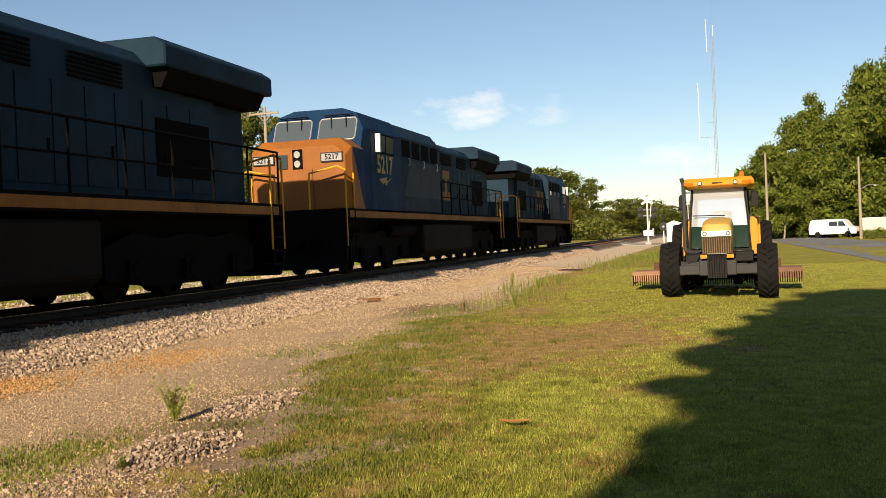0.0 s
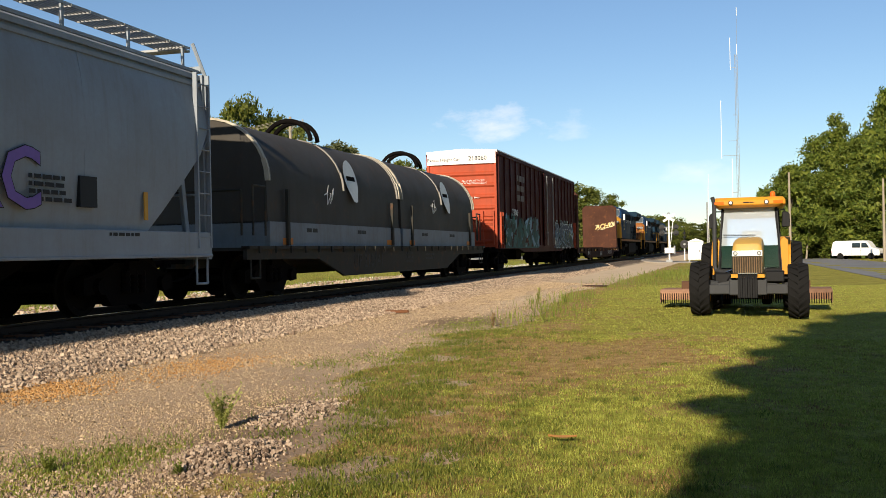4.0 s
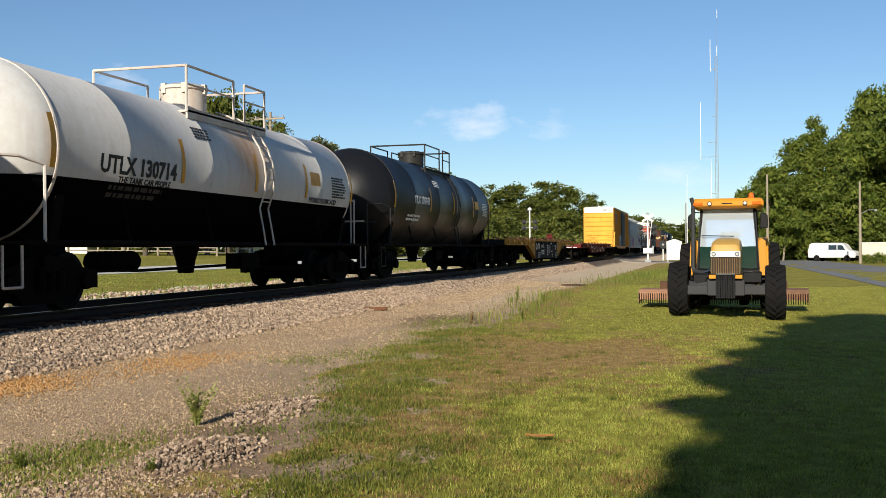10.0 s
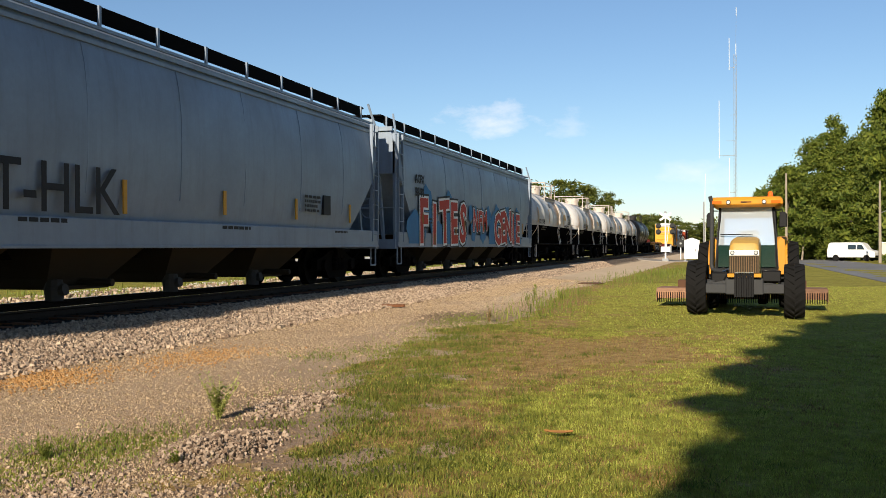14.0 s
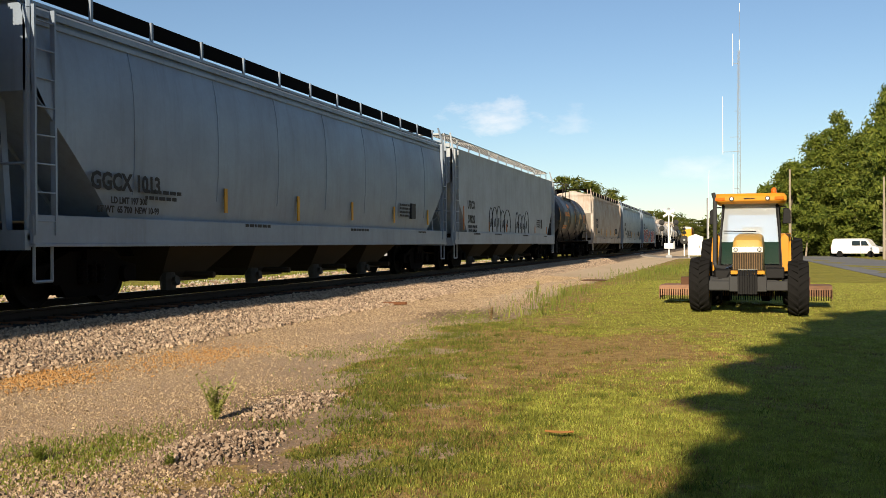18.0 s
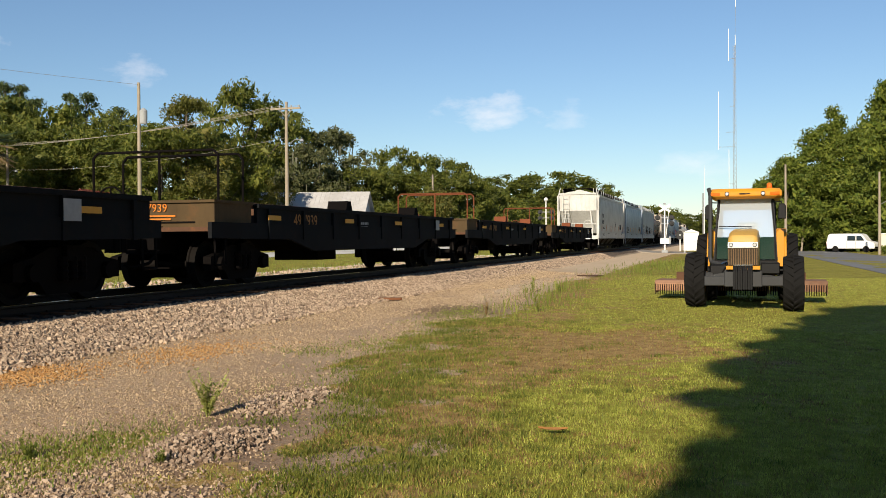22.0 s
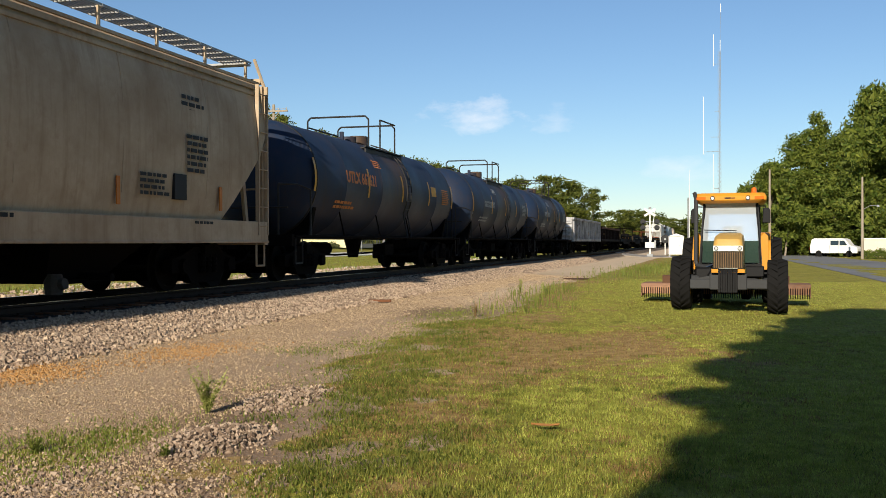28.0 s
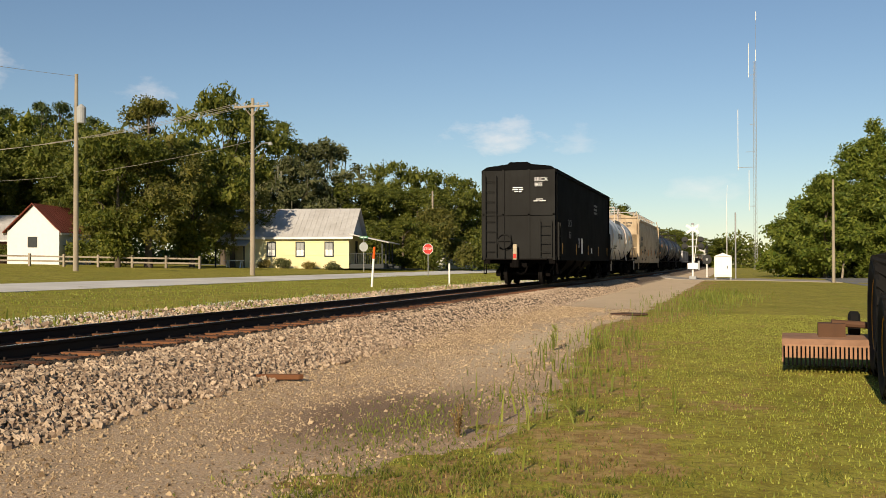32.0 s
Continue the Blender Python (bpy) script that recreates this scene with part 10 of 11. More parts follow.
part("cabinet_door", M().box(-0.55, 0.55, -0.63, -0.6, 0.4, 1.95), TRIM_WHITE, CB)
part("door_handle", M().box(0.35, 0.4, -0.66, -0.63, 1.0, 1.25), STEEL_BLACK, CB)
for x in (-0.65, 0.65):
    part("cabinet_foot", M().box(x - 0.08, x + 0.08, -0.5, 0.5, 0, 0.25), GREY_LETTER, CB)

# radio masts
MAST = thing("radio_mast", "slender lattice radio mast with whip aerials", "mast", (2.9, 241, 0))
for dx, dy in ((-0.35, -0.2), (0.35, -0.2), (0, 0.4)):
    part("leg", M().bar((dx, dy, 0), (dx * 0.8, dy * 0.8, 46.0), 0.045, 5), GALV, MAST)
m = M()
for k in range(46):
    z = k * 1.0
    m.bar((-0.35, -0.2, z), (0.35, -0.2, z + 0.5), 0.02, 4).bar((0.35, -0.2, z + 0.5), (-0.35, -0.2, z + 1.0), 0.02, 4)
    m.bar((0.35, -0.2, z), (0, 0.4, z + 1.0), 0.02, 4)
part("lattice", m, GALV, MAST)
for x, z0, z1 in ((-1.3, 42.5, 50.0), (0.2, 46, 48.5), (-3.6, 22.0, 35.5), (0.3, 55.0, 57.0), (-1.3, 13, 22)):
    part("whip_aerial", M().bar((x, 0, z0), (x, 0, z1), 0.07, 6), TRIM_WHITE, MAST)
for x, z in ((-1.3, 43.0), (-3.6, 22.6), (-1.3, 14), (-2.0, 26), (-1.0, 32)):
    part("stand_off", M().bar((0, 0, z), (x, 0, z), 0.05, 5), GALV, MAST)
part("upper_mast", M().bar((0.15, 0, 46), (0.3, 0, 55), 0.03, 5), GALV, MAST)
AM = post("aerial_mast", "thin white aerial mast beyond the crossing", -2.95, 180, 11.5, 0.06, TRIM_WHITE, "mast")
part("whip_aerial", M().bar((0, 0, 11.5), (0.1, 0, 14.2), 0.03, 5), TRIM_WHITE, AM)
post("aerial_mast", "grey steel pole beside the signal cabinet", -1.9, 108, 6.2, 0.07, GALV, "mast")


# ---- vehicles ----
CAR_WHITE = painted("white_van_paint", (0.74, 0.74, 0.72), 0.3, (0.4, 0.38, 0.34), 0.15, 0.1, 0, 0, 0)
CAR_BLUE = painted("slate_blue_car_paint", (0.03, 0.04, 0.055), 0.3, (0.05, 0.05, 0.05), 0.2, 0.1, 0, 0, 0)


def road_vehicle(name, label, at, prof, width, paint, wheels, glass, r=0.34):
    """Side profile (along, up) swept across; windows set on the flanks."""
    ob = thing(name, label, name.replace("_", " "), at)
    h = width / 2
    rings = [[(p, s * h * (0.88 if q > 1.15 else 1.0), q) for p, q in prof] for s in (-1, 1)]
    mid = [[(p, s * h * (0.80 if q > 1.15 else 0.97), q) for p, q in prof] for s in (-1, 1)]
    body = part("body", M().strips([rings[0], rings[1]]), paint, ob, bevel=0.05)
    for x in wheels:
        for s in (-1, 1):
            w = part("wheel", M().lathe([(-0.1, 0.1), (-0.1, r * 0.62), (0.1, r * 0.62), (0.1, 0.1)], 18, "y", (x, s * (h - 0.1), r)), GREY_LETTER, ob)
            part("tyre", M().lathe([(-0.11, r * 0.6), (-0.11, r * 0.94), (-0.07, r), (0.07, r), (0.11, r * 0.94), (0.11, r * 0.6)], 20, "y", (x, s * (h - 0.1), r)), RUBBER, w)
    for s in (-1, 1):
        for q in glass:
            n = len(q)
            part("window", M().add([(p, s * (h * 0.885 + (1.9 - z) * 0.06 + 0.01), z) for p, z in q], [tuple(range(n))]), GLASS_DARK, body)
    x0, x1 = min(p for p, q in prof), max(p for p, q in prof)
    for s in (-1, 1):
        part("headlight", M().box(x1 - 0.12, x1 + 0.01, *sorted((s * h * 0.6, s * h * 0.9)), 0.72, 0.9), LENS_WHITE, ob)
        part("tail_light", M().box(x0 - 0.02, x0 + 0.06, *sorted((s * h * 0.7, s * h * 0.92)), 0.8, 1.15), RED_PAINT, ob)
    part("bumper", M().box(x1 - 0.05, x1 + 0.08, -h * 0.9, h * 0.9, 0.42, 0.62).box(x0 - 0.1, x0 + 0.05, -h * 0.9, h * 0.9, 0.42, 0.62), STEEL_BLACK, ob)
    return ob


van = road_vehicle("van", "white full-size cargo van parked at the roadside", pose(14.2, 120.5, -0.20, 0, 0, -25),
             [(-2.6, 0.4), (-2.65, 1.1), (-2.5, 1.95), (-2.2, 2.08), (0.9, 2.08), (1.25, 1.95), (1.75, 1.28), (2.45, 1.12), (2.6, 0.95), (2.6, 0.4)], 2.0, CAR_WHITE, (-1.65, 1.7),
             [[(-0.35, 1.3), (0.55, 1.3), (0.55, 1.82), (-0.35, 1.82)], [(0.65, 1.3), (1.5, 1.3), (1.15, 1.82), (0.65, 1.82)]], 0.36)
part("door_seam", M().box(0.585, 0.60, -1.012, -1.0, 0.5, 1.3).box(-0.42, -0.405, -1.012, -1.0, 0.5, 1.3), STEEL_BLACK, van)
road_vehicle("parked_car", "slate-blue car parked under the trees", pose(13.9, 150.0, -0.22, 0, 0, -15),
             [(-2.2, 0.35), (-2.25, 0.85), (-1.7, 0.98), (-1.1, 1.42), (0.4, 1.44), (1.1, 0.98), (2.1, 0.85), (2.25, 0.6), (2.2, 0.35)], 1.75, CAR_BLUE, (-1.35, 1.35), [[(-1.2, 1.0), (-0.4, 1.0), (-0.4, 1.36), (-0.95, 1.36)], [(-0.32, 1.0), (0.85, 1.0), (0.35, 1.36), (-0.32, 1.36)]], 0.31)
W = thing("garden_wall", "low cream rendered wall beside the road", "wall", pose(14.9, 104.9, 0, 0, 0, -4))
part("wall_body", M().box(0, 9, 0, 0.3, 0, 1.75), plain("cream_render", (0.62, 0.56, 0.45), 0.8, 0, 0.12, 4), W)
part("coping", M().box(-0.06, 9.06, -0.06, 0.36, 1.75, 1.85), TRIM_WHITE, W)

# ---- trees ----
LEAF = {
    "oak": leafy("oak_leaf", (0.055, 0.08, 0.013), (0.20, 0.20, 0.036), 0.28),
    "cedar": leafy("cedar_leaf", (0.06, 0.07, 0.014), (0.20, 0.175, 0.04), 0.25),
    "pine": leafy("pine_needle", (0.035, 0.06, 0.02), (0.10, 0.12, 0.04), 0.2),
    "moss": leafy("grey_green_leaf", (0.06, 0.075, 0.026), (0.17, 0.165, 0.075), 0.2),
    "tall": leafy("sunlit_leaf", (0.06, 0.10, 0.014), (0.23, 0.255, 0.04), 0.3),
}
BARK = painted("grey_brown_bark", (0.12, 0.095, 0.07), 0.95, (0.05, 0.04, 0.03), 0.5, 0.5)
MOSS_HANG = leafy("hanging_grey_moss", (0.13, 0.13, 0.09), (0.20, 0.19, 0.13), 0.2)


def leaf_cloud(centres, radii, per, size, seed, squash=0.8):
    """Leaf blades scattered through clumps: an uneven crown with gaps."""
    rng = np.random.default_rng(seed)
    k = len(centres)
    c = np.repeat(np.asarray(centres), per, 0)
    r = np.repeat(np.asarray(radii), per)
    n = len(c)
    d = rng.normal(size=(n, 3))
    d /= np.linalg.norm(d, axis=1, keepdims=True)
    rad = r * rng.random(n) ** 0.45
    p = c + d * rad[:, None] * np.array([1, 1, squash])
    u = rng.normal(size=(n, 3))
    u /= np.linalg.norm(u, axis=1, keepdims=True)
    v = np.cross(u, rng.normal(size=(n, 3)))
    v /= np.linalg.norm(v, axis=1, keepdims=True)
    s = (size * rng.uniform(0.55, 1.35, n))[:, None]
    a, b = u * s, v * s * 0.55
    q = np.stack([p - a * 0.5, p + b * 0.6, p + a, p - b * 0.6], 1).reshape(-1, 3)
    f = (np.arange(n) * 4)[:, None] + [0, 1, 2, 3]
    return q, f


def tree_meshes(kind, hgt, rad, seed, size=0.30, dense=1.0):
    rng = np.random.default_rng(seed)
    cs, rs = [], []
    if kind == "pine":
        n = 16
        for i in range(n):
            z = hgt * (0.55 + 0.45 * rng.random())
            rr = rad * (1.05 - 0.8 * (z / hgt - 0.55) / 0.45) * rng.uniform(0.2, 0.8)
            a = rng.uniform(0, 6.283)
            cs.append((rr * math.cos(a), rr * math.sin(a), z - 0.8))
            rs.append(rng.uniform(0.8, 1.6))
        per, squash = int(95 * dense), 0.6
    elif kind == "cedar":
        for i in range(46):
            u = rng.random() ** 0.8
            z = hgt * (0.14 + 0.82 * u)
            rr = rad * (1.0 - 0.82 * max(0, u - 0.25) / 0.75) * math.sqrt(rng.random())
            a = rng.uniform(0, 6.283)
            cs.append((rr * math.cos(a), rr * math.sin(a), z))
            rs.append(rng.uniform(0.8, 1.5))
        per, squash = int(150 * dense), 0.9
    else:
        lo = 0.08 if kind == "tall" else 0.12
        for i in range(104):
            u = rng.random()
            z = hgt * (lo + (0.93 - lo) * u)
            env = math.sin(math.pi * min(1, 0.12 + 0.88 * (1 - u) ** 0.75)) ** 0.7 if kind != "tall" else (1.0 if u < 0.5 else 1.0 - 0.8 * (u - 0.5) / 0.5)
            rr = rad * max(0.12, env) * math.sqrt(rng.random()) * 0.9
            a = rng.uniform(0, 6.283)
            cs.append((rr * math.cos(a), rr * math.sin(a), z))
            rs.append(rng.uniform(0.7, 1.6) * (rad / 6) ** 0.5)
        cs.append((0, 0, hgt - 0.9))
        rs.append(1.2)
        per, squash = int(150 * dense), 0.75
    q, f = leaf_cloud(cs, rs, per, size, seed, squash)
    q2, f2 = leaf_cloud(cs, [0.62 * r for r in rs], 15 if kind != "pine" else 10, 0.62, seed + 1, squash)
    q, f = np.concatenate([q, q2]), np.concatenate([f, f2 + len(q)])
    crown = bpy.data.meshes.new("crown")
    crown.from_pydata(q.tolist(), [], f.tolist())
    crown.materials.append(LEAF[kind])
    m = M()
    tr = 0.028 * hgt * (0.55 if kind == "pine" else 0.75)
    m.lathe([(-0.2, tr * 1.35), (hgt * 0.08, tr), (hgt * 0.45, tr * 0.7), (hgt * (0.95 if kind in ("pine", "cedar") else 0.7), tr * 0.2)], 10, "z")
    order = rng.permutation(len(cs))[:12]
    for i in order:
        x, y, z = cs[i]
        z0 = max(hgt * 0.2, z - 0.45 * math.hypot(x, y) - 1.5)
        m.bar((0, 0, z0), (x * 0.85, y * 0.85, z), tr * 0.16, 5)
    trunk = m.mesh("trunk", BARK, True)
    hang = None
    if kind == "moss":
        m = M()
        for i in range(110):
            x, y, z = cs[int(rng.integers(len(cs)))]
            x, y, z = x + rng.uniform(-1.3, 1.3), y + rng.uniform(-1.3, 1.3), z - 0.4
            l, a = rng.uniform(0.8, 2.4), rng.uniform(0, 6.283)
            w = 0.14
            m.add([(x - w * math.cos(a), y - w * math.sin(a), z), (x + w * math.cos(a), y + w * math.sin(a), z), (x + 0.05, y, z - l)], [(0, 1, 2)])
        hang = m.mesh("hanging_moss", MOSS_HANG)
    return trunk, crown, hang


TREE_WORDS = {
    "oak": ("broad-leaved tree with dense dark green crown", "tree"), "cedar": ("dense conical cedar with olive-green foliage", "tree"), "pine": ("tall pine with open tufted crown", "pine tree"),
    "moss": ("old tree hung with grey moss", "tree"), "tall": ("tall leafy tree, sunlit green", "tree"),
}
TREES = (
    ('pine', -95.0, 116.3, 22.2, 5.5),
    ('pine', -92.2, 118.5, 20.4, 5),
    ('pine', -85.4, 117.4, 20.7, 5),
    ('oak', -74.1, 92.0, 13.1, 7),
    ('oak', -72.2, 96.1, 12.9, 6.5),
    ('pine', -77.3, 117.0, 18.2, 5),
    ('oak', -67.6, 96.9, 12.8, 6),
    ('oak', -62.8, 97.8, 12.4, 6),
    ('cedar', -46.1, 79.9, 13.7, 5.8),
    ('oak', -53.5, 105.4, 18.8, 7.0),
    ('oak', -52.3, 110.4, 17.0, 6),
    ('oak', -46.9, 77.0, 10.8, 4.5),
    ('oak', -45.2, 84.9, 10.8, 5.0),
    ('cedar', -44.2, 90.0, 10.2, 4.5),
    ('moss', -46.2, 115.3, 14.6, 6.0),
    ('moss', -46.8, 108.6, 12.0, 5),
    ('oak', -42.3, 114.6, 9.6, 5),
    ('oak', -40.9, 123.6, 12.9, 4.5),
    ('oak', -40.4, 117.5, 9.9, 5),
    ('oak', -35.7, 125.2, 11.8, 5.5),
    ('oak', -36.4, 118.8, 9.3, 5),
    ('oak', -33.2, 125.9, 9.8, 4.5),
    ('cedar', -31.1, 107.8, 6.1, 4),
    ('oak', -33.5, 105.0, 5.3, 4),
    ('oak', -32.6, 131.2, 8.6, 5),
    ('oak', -34.4, 161.6, 11.6, 7),
    ('oak', -34.2, 146.3, 8.2, 6),
    ('oak', -27.8, 173.0, 12.9, 9),
    ('oak', -22.9, 176.8, 11.4, 7),
    ('oak', -30.8, 162.3, 9.4, 7),
    ('pine', -20.8, 189.1, 11.3, 4),
    ('oak', -23.9, 163.5, 7.7, 6),
    ('oak', -18.2, 229.5, 8.7, 8),
    ('oak', -15.1, 249.8, 9.0, 8),
    ('oak', -11.0, 330.0, 9.1, 12),
    ('oak', -5.8, 330.2, 8.0, 11),
    ('oak', -14.9, 299.9, 7.2, 10),
    ('pine', -100.6, 111.3, 22.2, 5),
    ('pine', -99.7, 114.8, 23.5, 5),
    ('pine', -93.6, 117.3, 22.4, 5),
    ('pine', -86.7, 122.5, 21.3, 5),
    ('oak', -81.6, 98.6, 17.4, 7),
    ('oak', -75.9, 100.6, 16.3, 7),
    ('oak', -68.3, 101.1, 15.4, 6.5),
    ('oak', -82.8, 92.4, 15.8, 7),
    ('oak', -60.2, 92.1, 10.6, 5),
    ('oak', -88.0, 90.2, 17.9, 8),
    ('oak', -91.6, 86.6, 17.8, 8),
    ('oak', -95.2, 82.5, 18.2, 9),
    ('tall', 5.0, 127.9, 8.9, 4.5),
    ('tall', 7.5, 125.8, 11.7, 5),
    ('tall', 10.9, 136.0, 16.0, 6),
    ('tall', 13.7, 136.5, 18.9, 4.5),
    ('tall', 16.3, 135.4, 16.1, 6),
    ('tall', 18.9, 137.8, 17.2, 6.2),
    ('tall', 20.7, 136.0, 22.4, 6.7),
    ('tall', 21.8, 123.5, 22.2, 7.2),
    ('tall', 25.2, 122.9, 22.5, 7.8),
    ('tall', 12.0, 133.5, 11.4, 6),
    ('tall', 14.8, 131.2, 10.4, 6),
    ('tall', 17.7, 128.8, 10.9, 6),
    ('tall', 20.5, 126.4, 12.6, 6.5),
    ('tall', 9.5, 135.7, 8.7, 5),
    ('tall', 6.8, 137.8, 6.6, 5),
    ('tall', 29.1, 119.7, 22.4, 7.8),
    ('tall', 29.5, 103.9, 19.2, 7),
)


FINE = {"oak": (0.25, 0.85), "cedar": (0.17, 2.4), "pine": (0.22, 1.6), "moss": (0.22, 0.95), "tall": (0.24, 0.95)}
_cache = {}
for i, (kind, x, y, hgt, rad) in enumerate(TREES):
    key = (kind, i % 5)
    if key not in _cache:
        _cache[key] = (hgt, rad, tree_meshes(kind, hgt, rad, 100 + i, *FINE[kind]))
    h0, r0, (trunk, crown, hang) = _cache[key]
    label, cat = TREE_WORDS[kind]
    ob = thing("tree", label, cat, Matrix.Translation((x, y, float(ground_z(x, y)) - 0.1)) @ pose(0, 0, 0, 0, 0, (i * 67) % 360) @ Matrix.Diagonal((rad / r0, rad / r0, hgt / h0, 1)), group="trees")
    part("trunk", trunk, None, ob)
    part("crown", crown, None, ob)
    if hang:
        part("hanging_moss", hang, None, ob)

# undergrowth at the foot of the woods
rng = np.random.default_rng(77)
for nm, lab, pts, leaf, rr in (
    ("undergrowth", "dense dark undergrowth at the edge of the woods", [(-110 + 1.6 * k, 128 - 0.02 * k + 6 * math.sin(k * 0.7), 1.3) for k in range(50)] + [(-95 + 1.5 * k, 112 + 4 * math.sin(k), 1.5) for k in range(40)] + [(-40 + 0.9 * k, 112 + 1.2 * k, 1.6) for k in range(30)] + [(-100 + 1.5 * k, 124 + 3 * math.sin(1.7 * k), 5 + 2.2 * math.sin(k * 1.1)) for k in range(42)] + [(-40 + 0.8 * k, 124 + 1.3 * k, 4 + 1.2 * math.sin(k)) for k in range(24)], "oak", 2.6),
    ("undergrowth", "dark undergrowth below the tall trees", [(4 + 1.3 * k, 132 + 3 * math.sin(k), 1.2) for k in range(24)] + [(6 + 1.5 * k, 140 + 3 * math.sin(k), 3.5) for k in range(22)], "tall", 2.4),
    ("far_woods", "distant woods beyond the crossing", [(-60 + 2.6 * k, 330 + 10 * math.sin(k * 1.3), 5 + 2 * math.sin(k * 0.9)) for k in range(52)] + [(-60 + 2.6 * k, 330 + 10 * math.sin(k * 1.3), 1.5) for k in range(52)], "oak", 5.5),
):
    q, f = leaf_cloud(pts, [rr] * len(pts), 260, 0.42 if rr < 4 else 0.8, 5, 0.8)
    me = bpy.data.meshes.new(nm)
    me.from_pydata(q.tolist(), [], f.tolist())
    me.materials.append(LEAF[leaf])
    tagged(new(nm, me), lab, "woods", kind="stuff")

# cabbage palm by the barn
PM = thing("palm_tree", "cabbage palm with ragged brown skirt", "palm tree", (-70.3, 82.0, 1.6))
part("trunk", M().lathe([(0, 0.32), (3.5, 0.26), (6.5, 0.34), (9.5, 0.42)], 12, "z"), BARK, PM)
rnd = random.Random(4)
green, brown = M(), M()
for k in range(110):
    a, el = rnd.uniform(0, 6.283), rnd.uniform(-0.9, 1.2)
    m, l = (green if el > 0.05 else brown), rnd.uniform(2.8, 4.0)
    d = Vector((math.cos(a) * math.cos(el), math.sin(a) * math.cos(el), math.sin(el)))
    base, tip = Vector((0, 0, 9.6)), Vector((0, 0, 9.6)) + d * l * 0.6
    for j in range(11):
        b = (j - 5) * 0.16
        side = Vector((-math.sin(a), math.cos(a), 0))
        e = tip + (d * math.cos(b * 1.3) + side * math.sin(b * 1.3)) * l * 0.55 - Vector((0, 0, 0.25 * abs(b) + 0.2))
        w = side * 0.05 + Vector((0, 0, 0.03))
        m.add([tuple(tip - w), tuple(tip + w), tuple(e)], [(0, 1, 2)])
    m.bar(base, tip, 0.03, 4)
part("fronds", green, LEAF["pine"], PM)
part("dead_fronds", brown, plain("dead_frond", (0.22, 0.15, 0.07), 0.9), PM)


def bush(label, x, y, r, hgt, mat, seed, size=0.12, n=900):
    rng = np.random.default_rng(seed)
    cs = [(rng.uniform(-r, r) * 0.6, rng.uniform(-r, r) * 0.6, hgt * rng.uniform(0.25, 0.7)) for _ in range(7)]
    q, f = leaf_cloud(cs, [r * 0.5] * 7, n // 7, size, seed, hgt / (2 * r) + 0.3)
    q[:, 2] = np.maximum(q[:, 2], 0)
    me = bpy.data.meshes.new("foliage")
    me.from_pydata(q.tolist(), [], f.tolist())
    me.materials.append(mat)
    ob = thing("bush", label, "bush", (x, y, float(ground_z(x, y)) - 0.02))
    part("foliage", me, None, ob)
    m = M()
    for c in cs:
        m.bar((0, 0, 0), c, 0.02, 4)
    part("stems", m, BARK, ob)
    return ob


STRAW = leafy("straw_foliage", (0.22, 0.17, 0.05), (0.34, 0.26, 0.09), 0.25)
c, s = math.cos(radians(ang)), math.sin(radians(ang))
for k, (u, r, hh) in enumerate(((3.6, 0.7, 0.8), (5.4, 0.9, 0.9), (7.6, 0.6, 0.7), (9.6, 0.8, 0.8))):
    bush("straw-coloured shrub against the yellow house", -44.9 + c * u + s * 0.9, 90.15 + s * u - c * 0.9, r, hh, STRAW if k % 2 == 0 else LEAF["moss"], 30 + k)
for k in range(4):
    bush("clipped hedge before the cream wall", 15.6 + k * 1.7, 103.4, 1.1, 1.1, LEAF["tall"], 50 + k, 0.14, 1200)
for k, (x, y, r, hh) in enumerate(((-40.5, 108, 2.2, 3.0), (-30, 104, 2.4, 3.2), (-27.5, 109, 2.4, 3.6), (-26, 116, 2.6, 4.0), (-56, 86, 1.6, 2.2), (-65, 86, 1.5, 1.8), (-49, 80, 1.3, 2.0))):
    bush("dense green shrub at the edge of the woods", x, y, r, hh, LEAF["oak"], 70 + k, 0.22, 2400)

# the tree behind the viewer, whose shade falls across the lawn
rng = np.random.default_rng(41)
LEFT_Y, LEFT_X = (0, 6.1, 7.4, 8.9, 9.6, 13.2, 14.6, 19.9, 24.4, 26), (-0.76, -0.38, -0.26, -0.12, -0.12, 0.07, 0.44, 1.27, 2.5, 3.6)
cs, rs = [], []
def shade_clump(gx, gy, z, r):
    cs.append((gx - 0.13 * z - 2.4, gy - 2.326 * z + 9.0, z))
    rs.append(r)


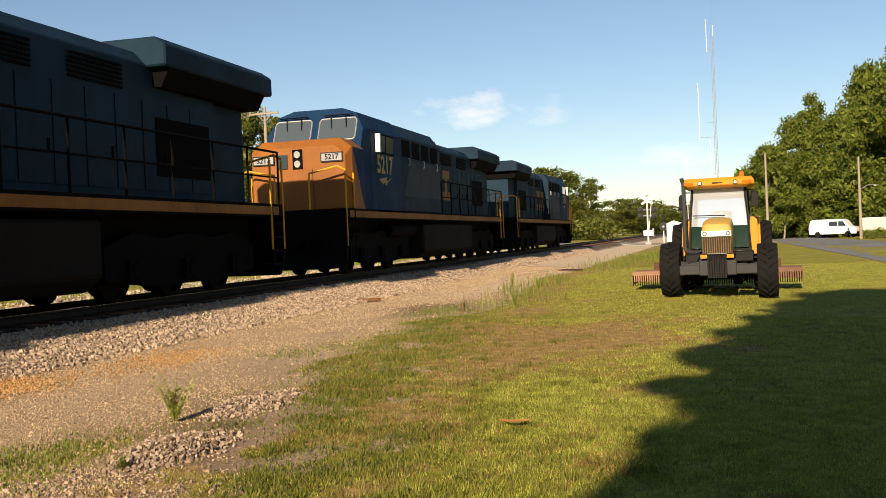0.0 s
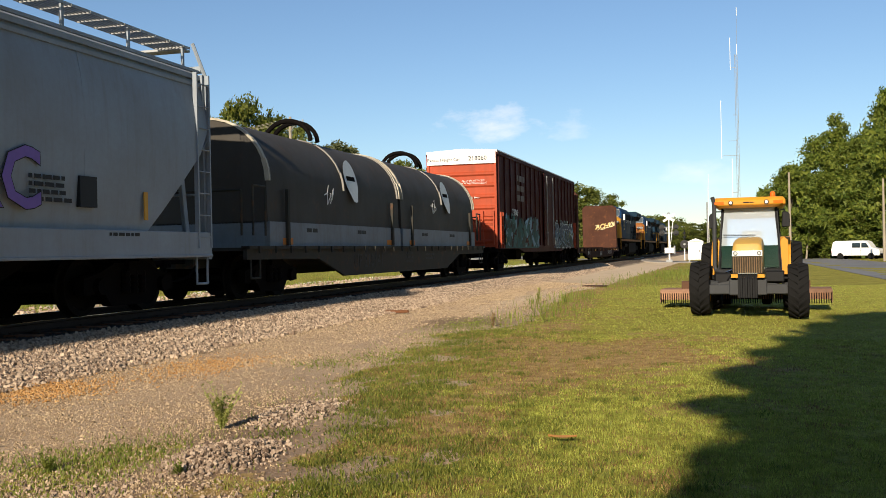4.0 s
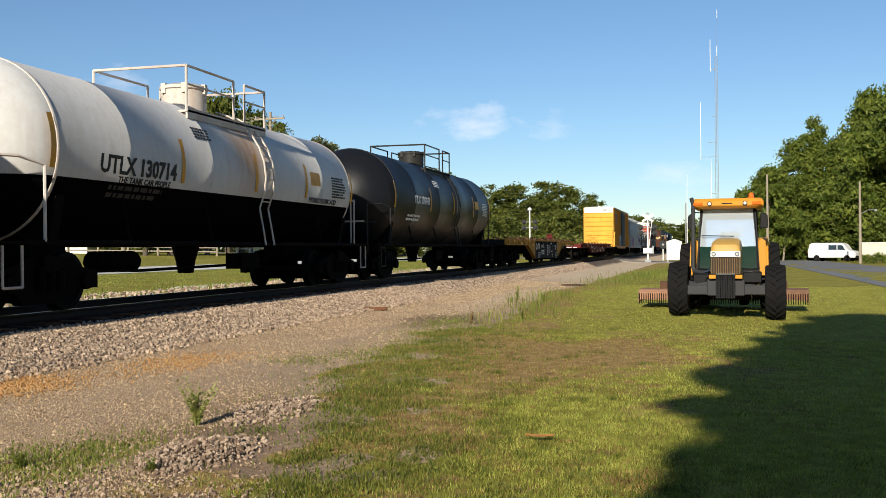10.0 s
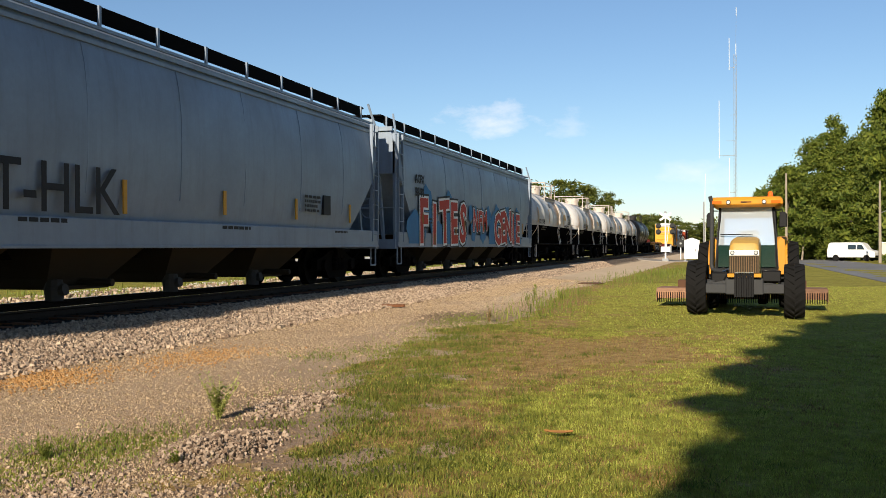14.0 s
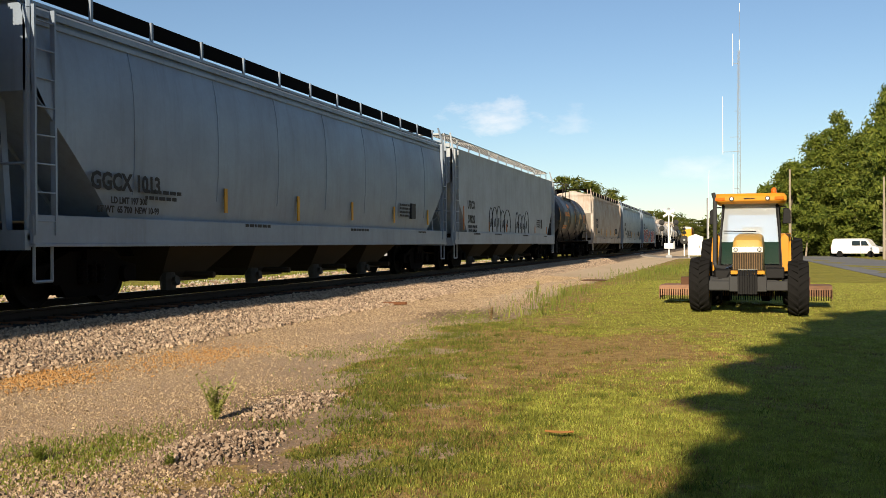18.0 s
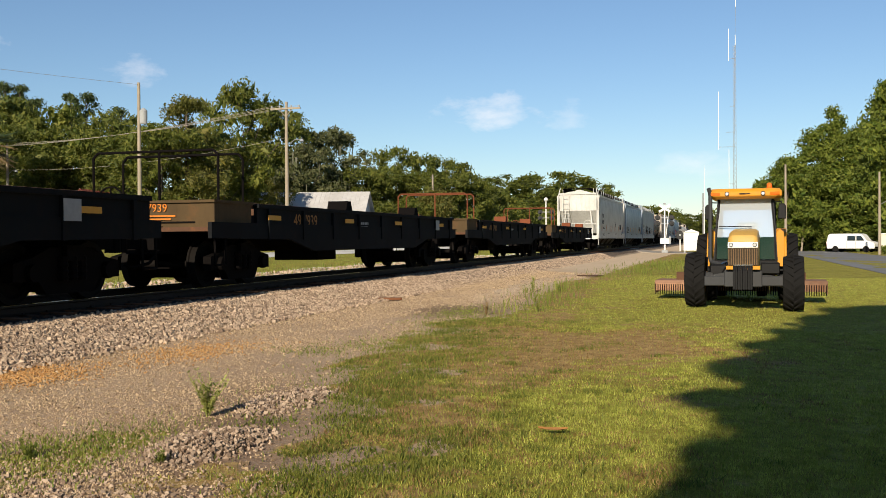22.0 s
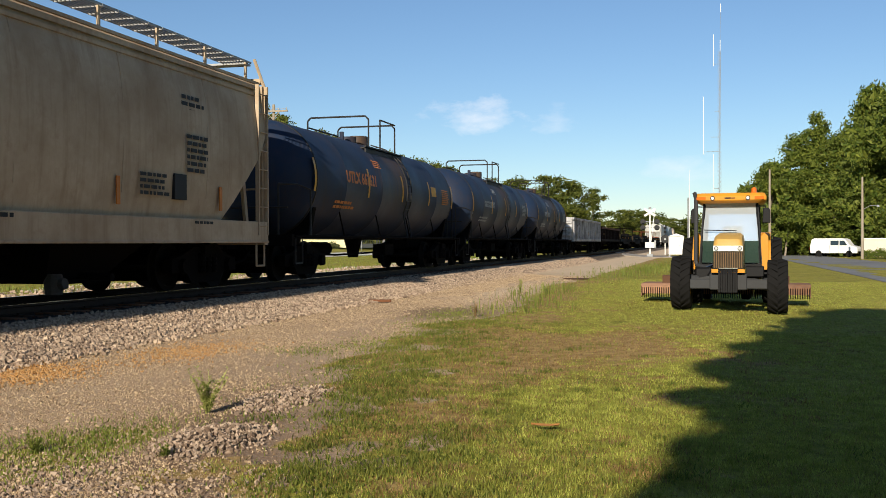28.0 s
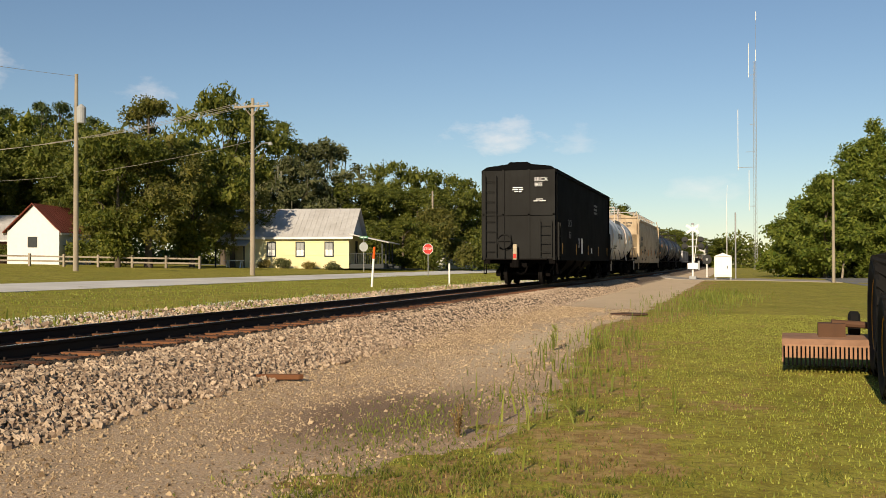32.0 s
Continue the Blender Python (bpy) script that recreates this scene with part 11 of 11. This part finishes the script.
for gy0 in np.arange(0.5, 24.4, 0.85):
    for gx0 in np.arange(-0.4, 11, 0.8):
        gy, gx = gy0 + rng.uniform(-0.4, 0.4), gx0 + rng.uniform(-0.4, 0.4)
        if gx > np.interp(gy, LEFT_Y, LEFT_X) + 0.75:
            shade_clump(gx, gy, float(np.clip((gy + 9.0) / 2.326 + rng.uniform(-1.8, 1.8), 4.3, 15.5)), rng.uniform(0.65, 0.95))
            shade_clump(gx, gy, rng.uniform(4.4, 7.6) + max(0.0, 0.12 * (gy - 10)), rng.uniform(0.7, 1.1))
for gy0 in np.arange(0.5, 24.6, 0.42):
    for gx0 in np.arange(0.1, 1.2, 0.3):
        gy = gy0 + rng.uniform(-0.2, 0.2)
        finger = 0.22 * math.sin(2.3 * gy + 0.6) + 0.2 * math.sin(5.1 * gy + 1.9)
        if gx0 > 0.38 + finger + rng.uniform(-0.12, 0.12):
            gx = float(np.interp(gy, LEFT_Y, LEFT_X)) + gx0 + rng.uniform(-0.15, 0.15)
            shade_clump(gx, gy, float(np.clip((gy + 9.0) / 2.326 + rng.uniform(-1.2, 1.2), 4.3, 14.6)), rng.uniform(0.26, 0.44))
q, f = leaf_cloud(cs, rs, 130, 0.28, 902, 0.7)
crown = bpy.data.meshes.new("crown")
crown.from_pydata(q.tolist(), [], f.tolist())
crown.materials.append(LEAF["oak"])
ob = thing("tree", "broad shade tree standing on the lawn", "tree", (2.4, -9.0, -0.1), group="trees")
m = M().lathe([(-0.2, 0.5), (1.0, 0.36), (6, 0.26), (12, 0.08)], 12, "z")
for k in range(0, len(cs), 9):
    x, y, z = cs[k]
    m.bar((0, 0, max(3.0, z - 2.5)), (x, y, z), 0.05, 5)
part("trunk", m, BARK, ob)
part("crown", crown, None, ob)

# ---- small things on the ground ----
WEED_PALE = leafy("pale_weed_leaf", (0.26, 0.30, 0.07), (0.55, 0.54, 0.17), 0.35)


def weed(label, x, y, hgt, n, seed, mat, spread=0.3, leaf=0.026):
    """A small bushy plant: bent stems set all along with short leaves."""
    rnd = random.Random(seed)
    ob = thing("weed", label, "weed", (x, y, float(ground_z(x, y)) - 0.01))
    lv = M()
    for k in range(n):
        a, h = rnd.uniform(0, 6.283), hgt * rnd.uniform(0.4, 1.05)
        r = h * spread * rnd.uniform(0.3, 1.0)
        pts = [Vector((math.cos(a) * (0.012 + r * u ** 1.5), math.sin(a) * (0.012 + r * u ** 1.5), h * u)) for u in (0, 0.35, 0.7, 1.0)]
        part("stem", M().pipe([tuple(p) for p in pts], 0.0022, 4), mat, ob)
        for j in range(int(16 + 50 * h)):
            u = 0.12 + 0.9 * rnd.random()
            p = Vector((math.cos(a) * (0.012 + r * u ** 1.5), math.sin(a) * (0.012 + r * u ** 1.5), h * u))
            b = rnd.uniform(0, 6.283)
            l = leaf * rnd.uniform(0.6, 1.4)
            d = Vector((math.cos(b), math.sin(b), rnd.uniform(0.1, 0.9))) * l
            w = Vector((-math.sin(b), math.cos(b), 0)) * l * 0.28
            lv.add([tuple(p), tuple(p + d * 0.5 + w), tuple(p + d), tuple(p + d * 0.5 - w)], [(0, 1, 2, 3)])
    tagged(part("foliage", lv, mat, ob), kind="stuff")


weed("bushy pale-green weed growing in the gravel", -4.35, 8.1, 0.42, 20, 1, WEED_PALE, 0.55, 0.036)
weed("low green weed at the edge of the dirt", -4.75, 6.25, 0.14, 12, 2, WEED_LEAF)
weed("low green weed beside the rubble", -3.75, 6.35, 0.12, 10, 3, WEED_LEAF)
weed("sparse weed in the sandy dirt", -5.25, 28.5, 0.45, 10, 4, WEED_PALE, 0.35, 0.04)
weed("sparse weed at the edge of the lawn", -3.8, 21.3, 0.4, 9, 5, WEED_LEAF)
weed("sparse weed at the edge of the lawn", -4.6, 19.9, 0.35, 9, 6, DRY_BLADE)
DW = thing("driftwood", "short weathered piece of timber lying in the gravel", "timber", pose(-7.55, 22.5, 0.15, 0, 0, 15) @ Matrix.Diagonal((0.9, 0.8, 0.7, 1)))
part("timber", M().prism([(-0.3, -0.05), (0.28, -0.06), (0.34, 0.0), (0.25, 0.06), (-0.28, 0.05)], -0.04, 0.05, "z"), TIE_WOOD, DW, bevel=0.01)
CHK = thing("dry_leaf", "curled orange-brown dead leaf lying on the grass", "leaf", pose(-1.27, 8.0, 0.04, 4, 0, 4))
_rings = []
for k in range(9):
    u = -1 + k / 4
    w = 0.036 * (1 - abs(u) ** 2.2) + 0.004
    _rings.append([(u * 0.115, -w, 0.010 + 0.012 * u * u), (u * 0.115, 0.0, 0.0 + 0.010 * u * u), (u * 0.115, w, 0.012 + 0.014 * u * u), (u * 0.115, 0.0, 0.004 + 0.010 * u * u)])
part("leaf_blade", M().strips(_rings), plain("orange_brown_leaf", (0.36, 0.17, 0.05), 0.85, 0, 0.3, 20), CHK)
MH = thing("manhole_cover", "flat dark rusty cover set in the dirt", "manhole cover", pose(-5.15, 40.7, 0.03))
part("cover", M().lathe([(0.0, 0.55), (0.03, 0.53), (0.035, 0.48), (0.03, 0.02)], 28, "z"), RUSTY, MH)


def motions():
    """The train rolls past at an even pace; its wheels turn with it."""
    steps = [i * 1.0 for i in range(33)]
    for ob, y0 in CARS:
        turn = ob.matrix_basis.to_euler().z
        walk(ob, [(t, pose(TRACK_X, y0 + train_way(t), RAIL_Z, 0, 0, math.degrees(turn))) for t in steps])
    for key, sets in WHEELSETS.items():
        first, at, r = sets[0]
        rows, angle = [], 0.0
        for i in range(961):
            t = i / 30
            rows.append((t, pose(*at, -angle, 0, 0)))
            step = math.degrees((train_way(t + 1 / 30) - train_way(t)) / abs(r))
            angle += math.copysign(min(step, 88.0), r)
        walk(first, rows)
        act, slot = first.animation_data.action, first.animation_data.action_slot
        for other, _, _ in sets[1:]:
            other.rotation_mode = "QUATERNION"
            other.animation_data_create()
            other.animation_data.action = act
            other.animation_data.action_slot = slot


motions()
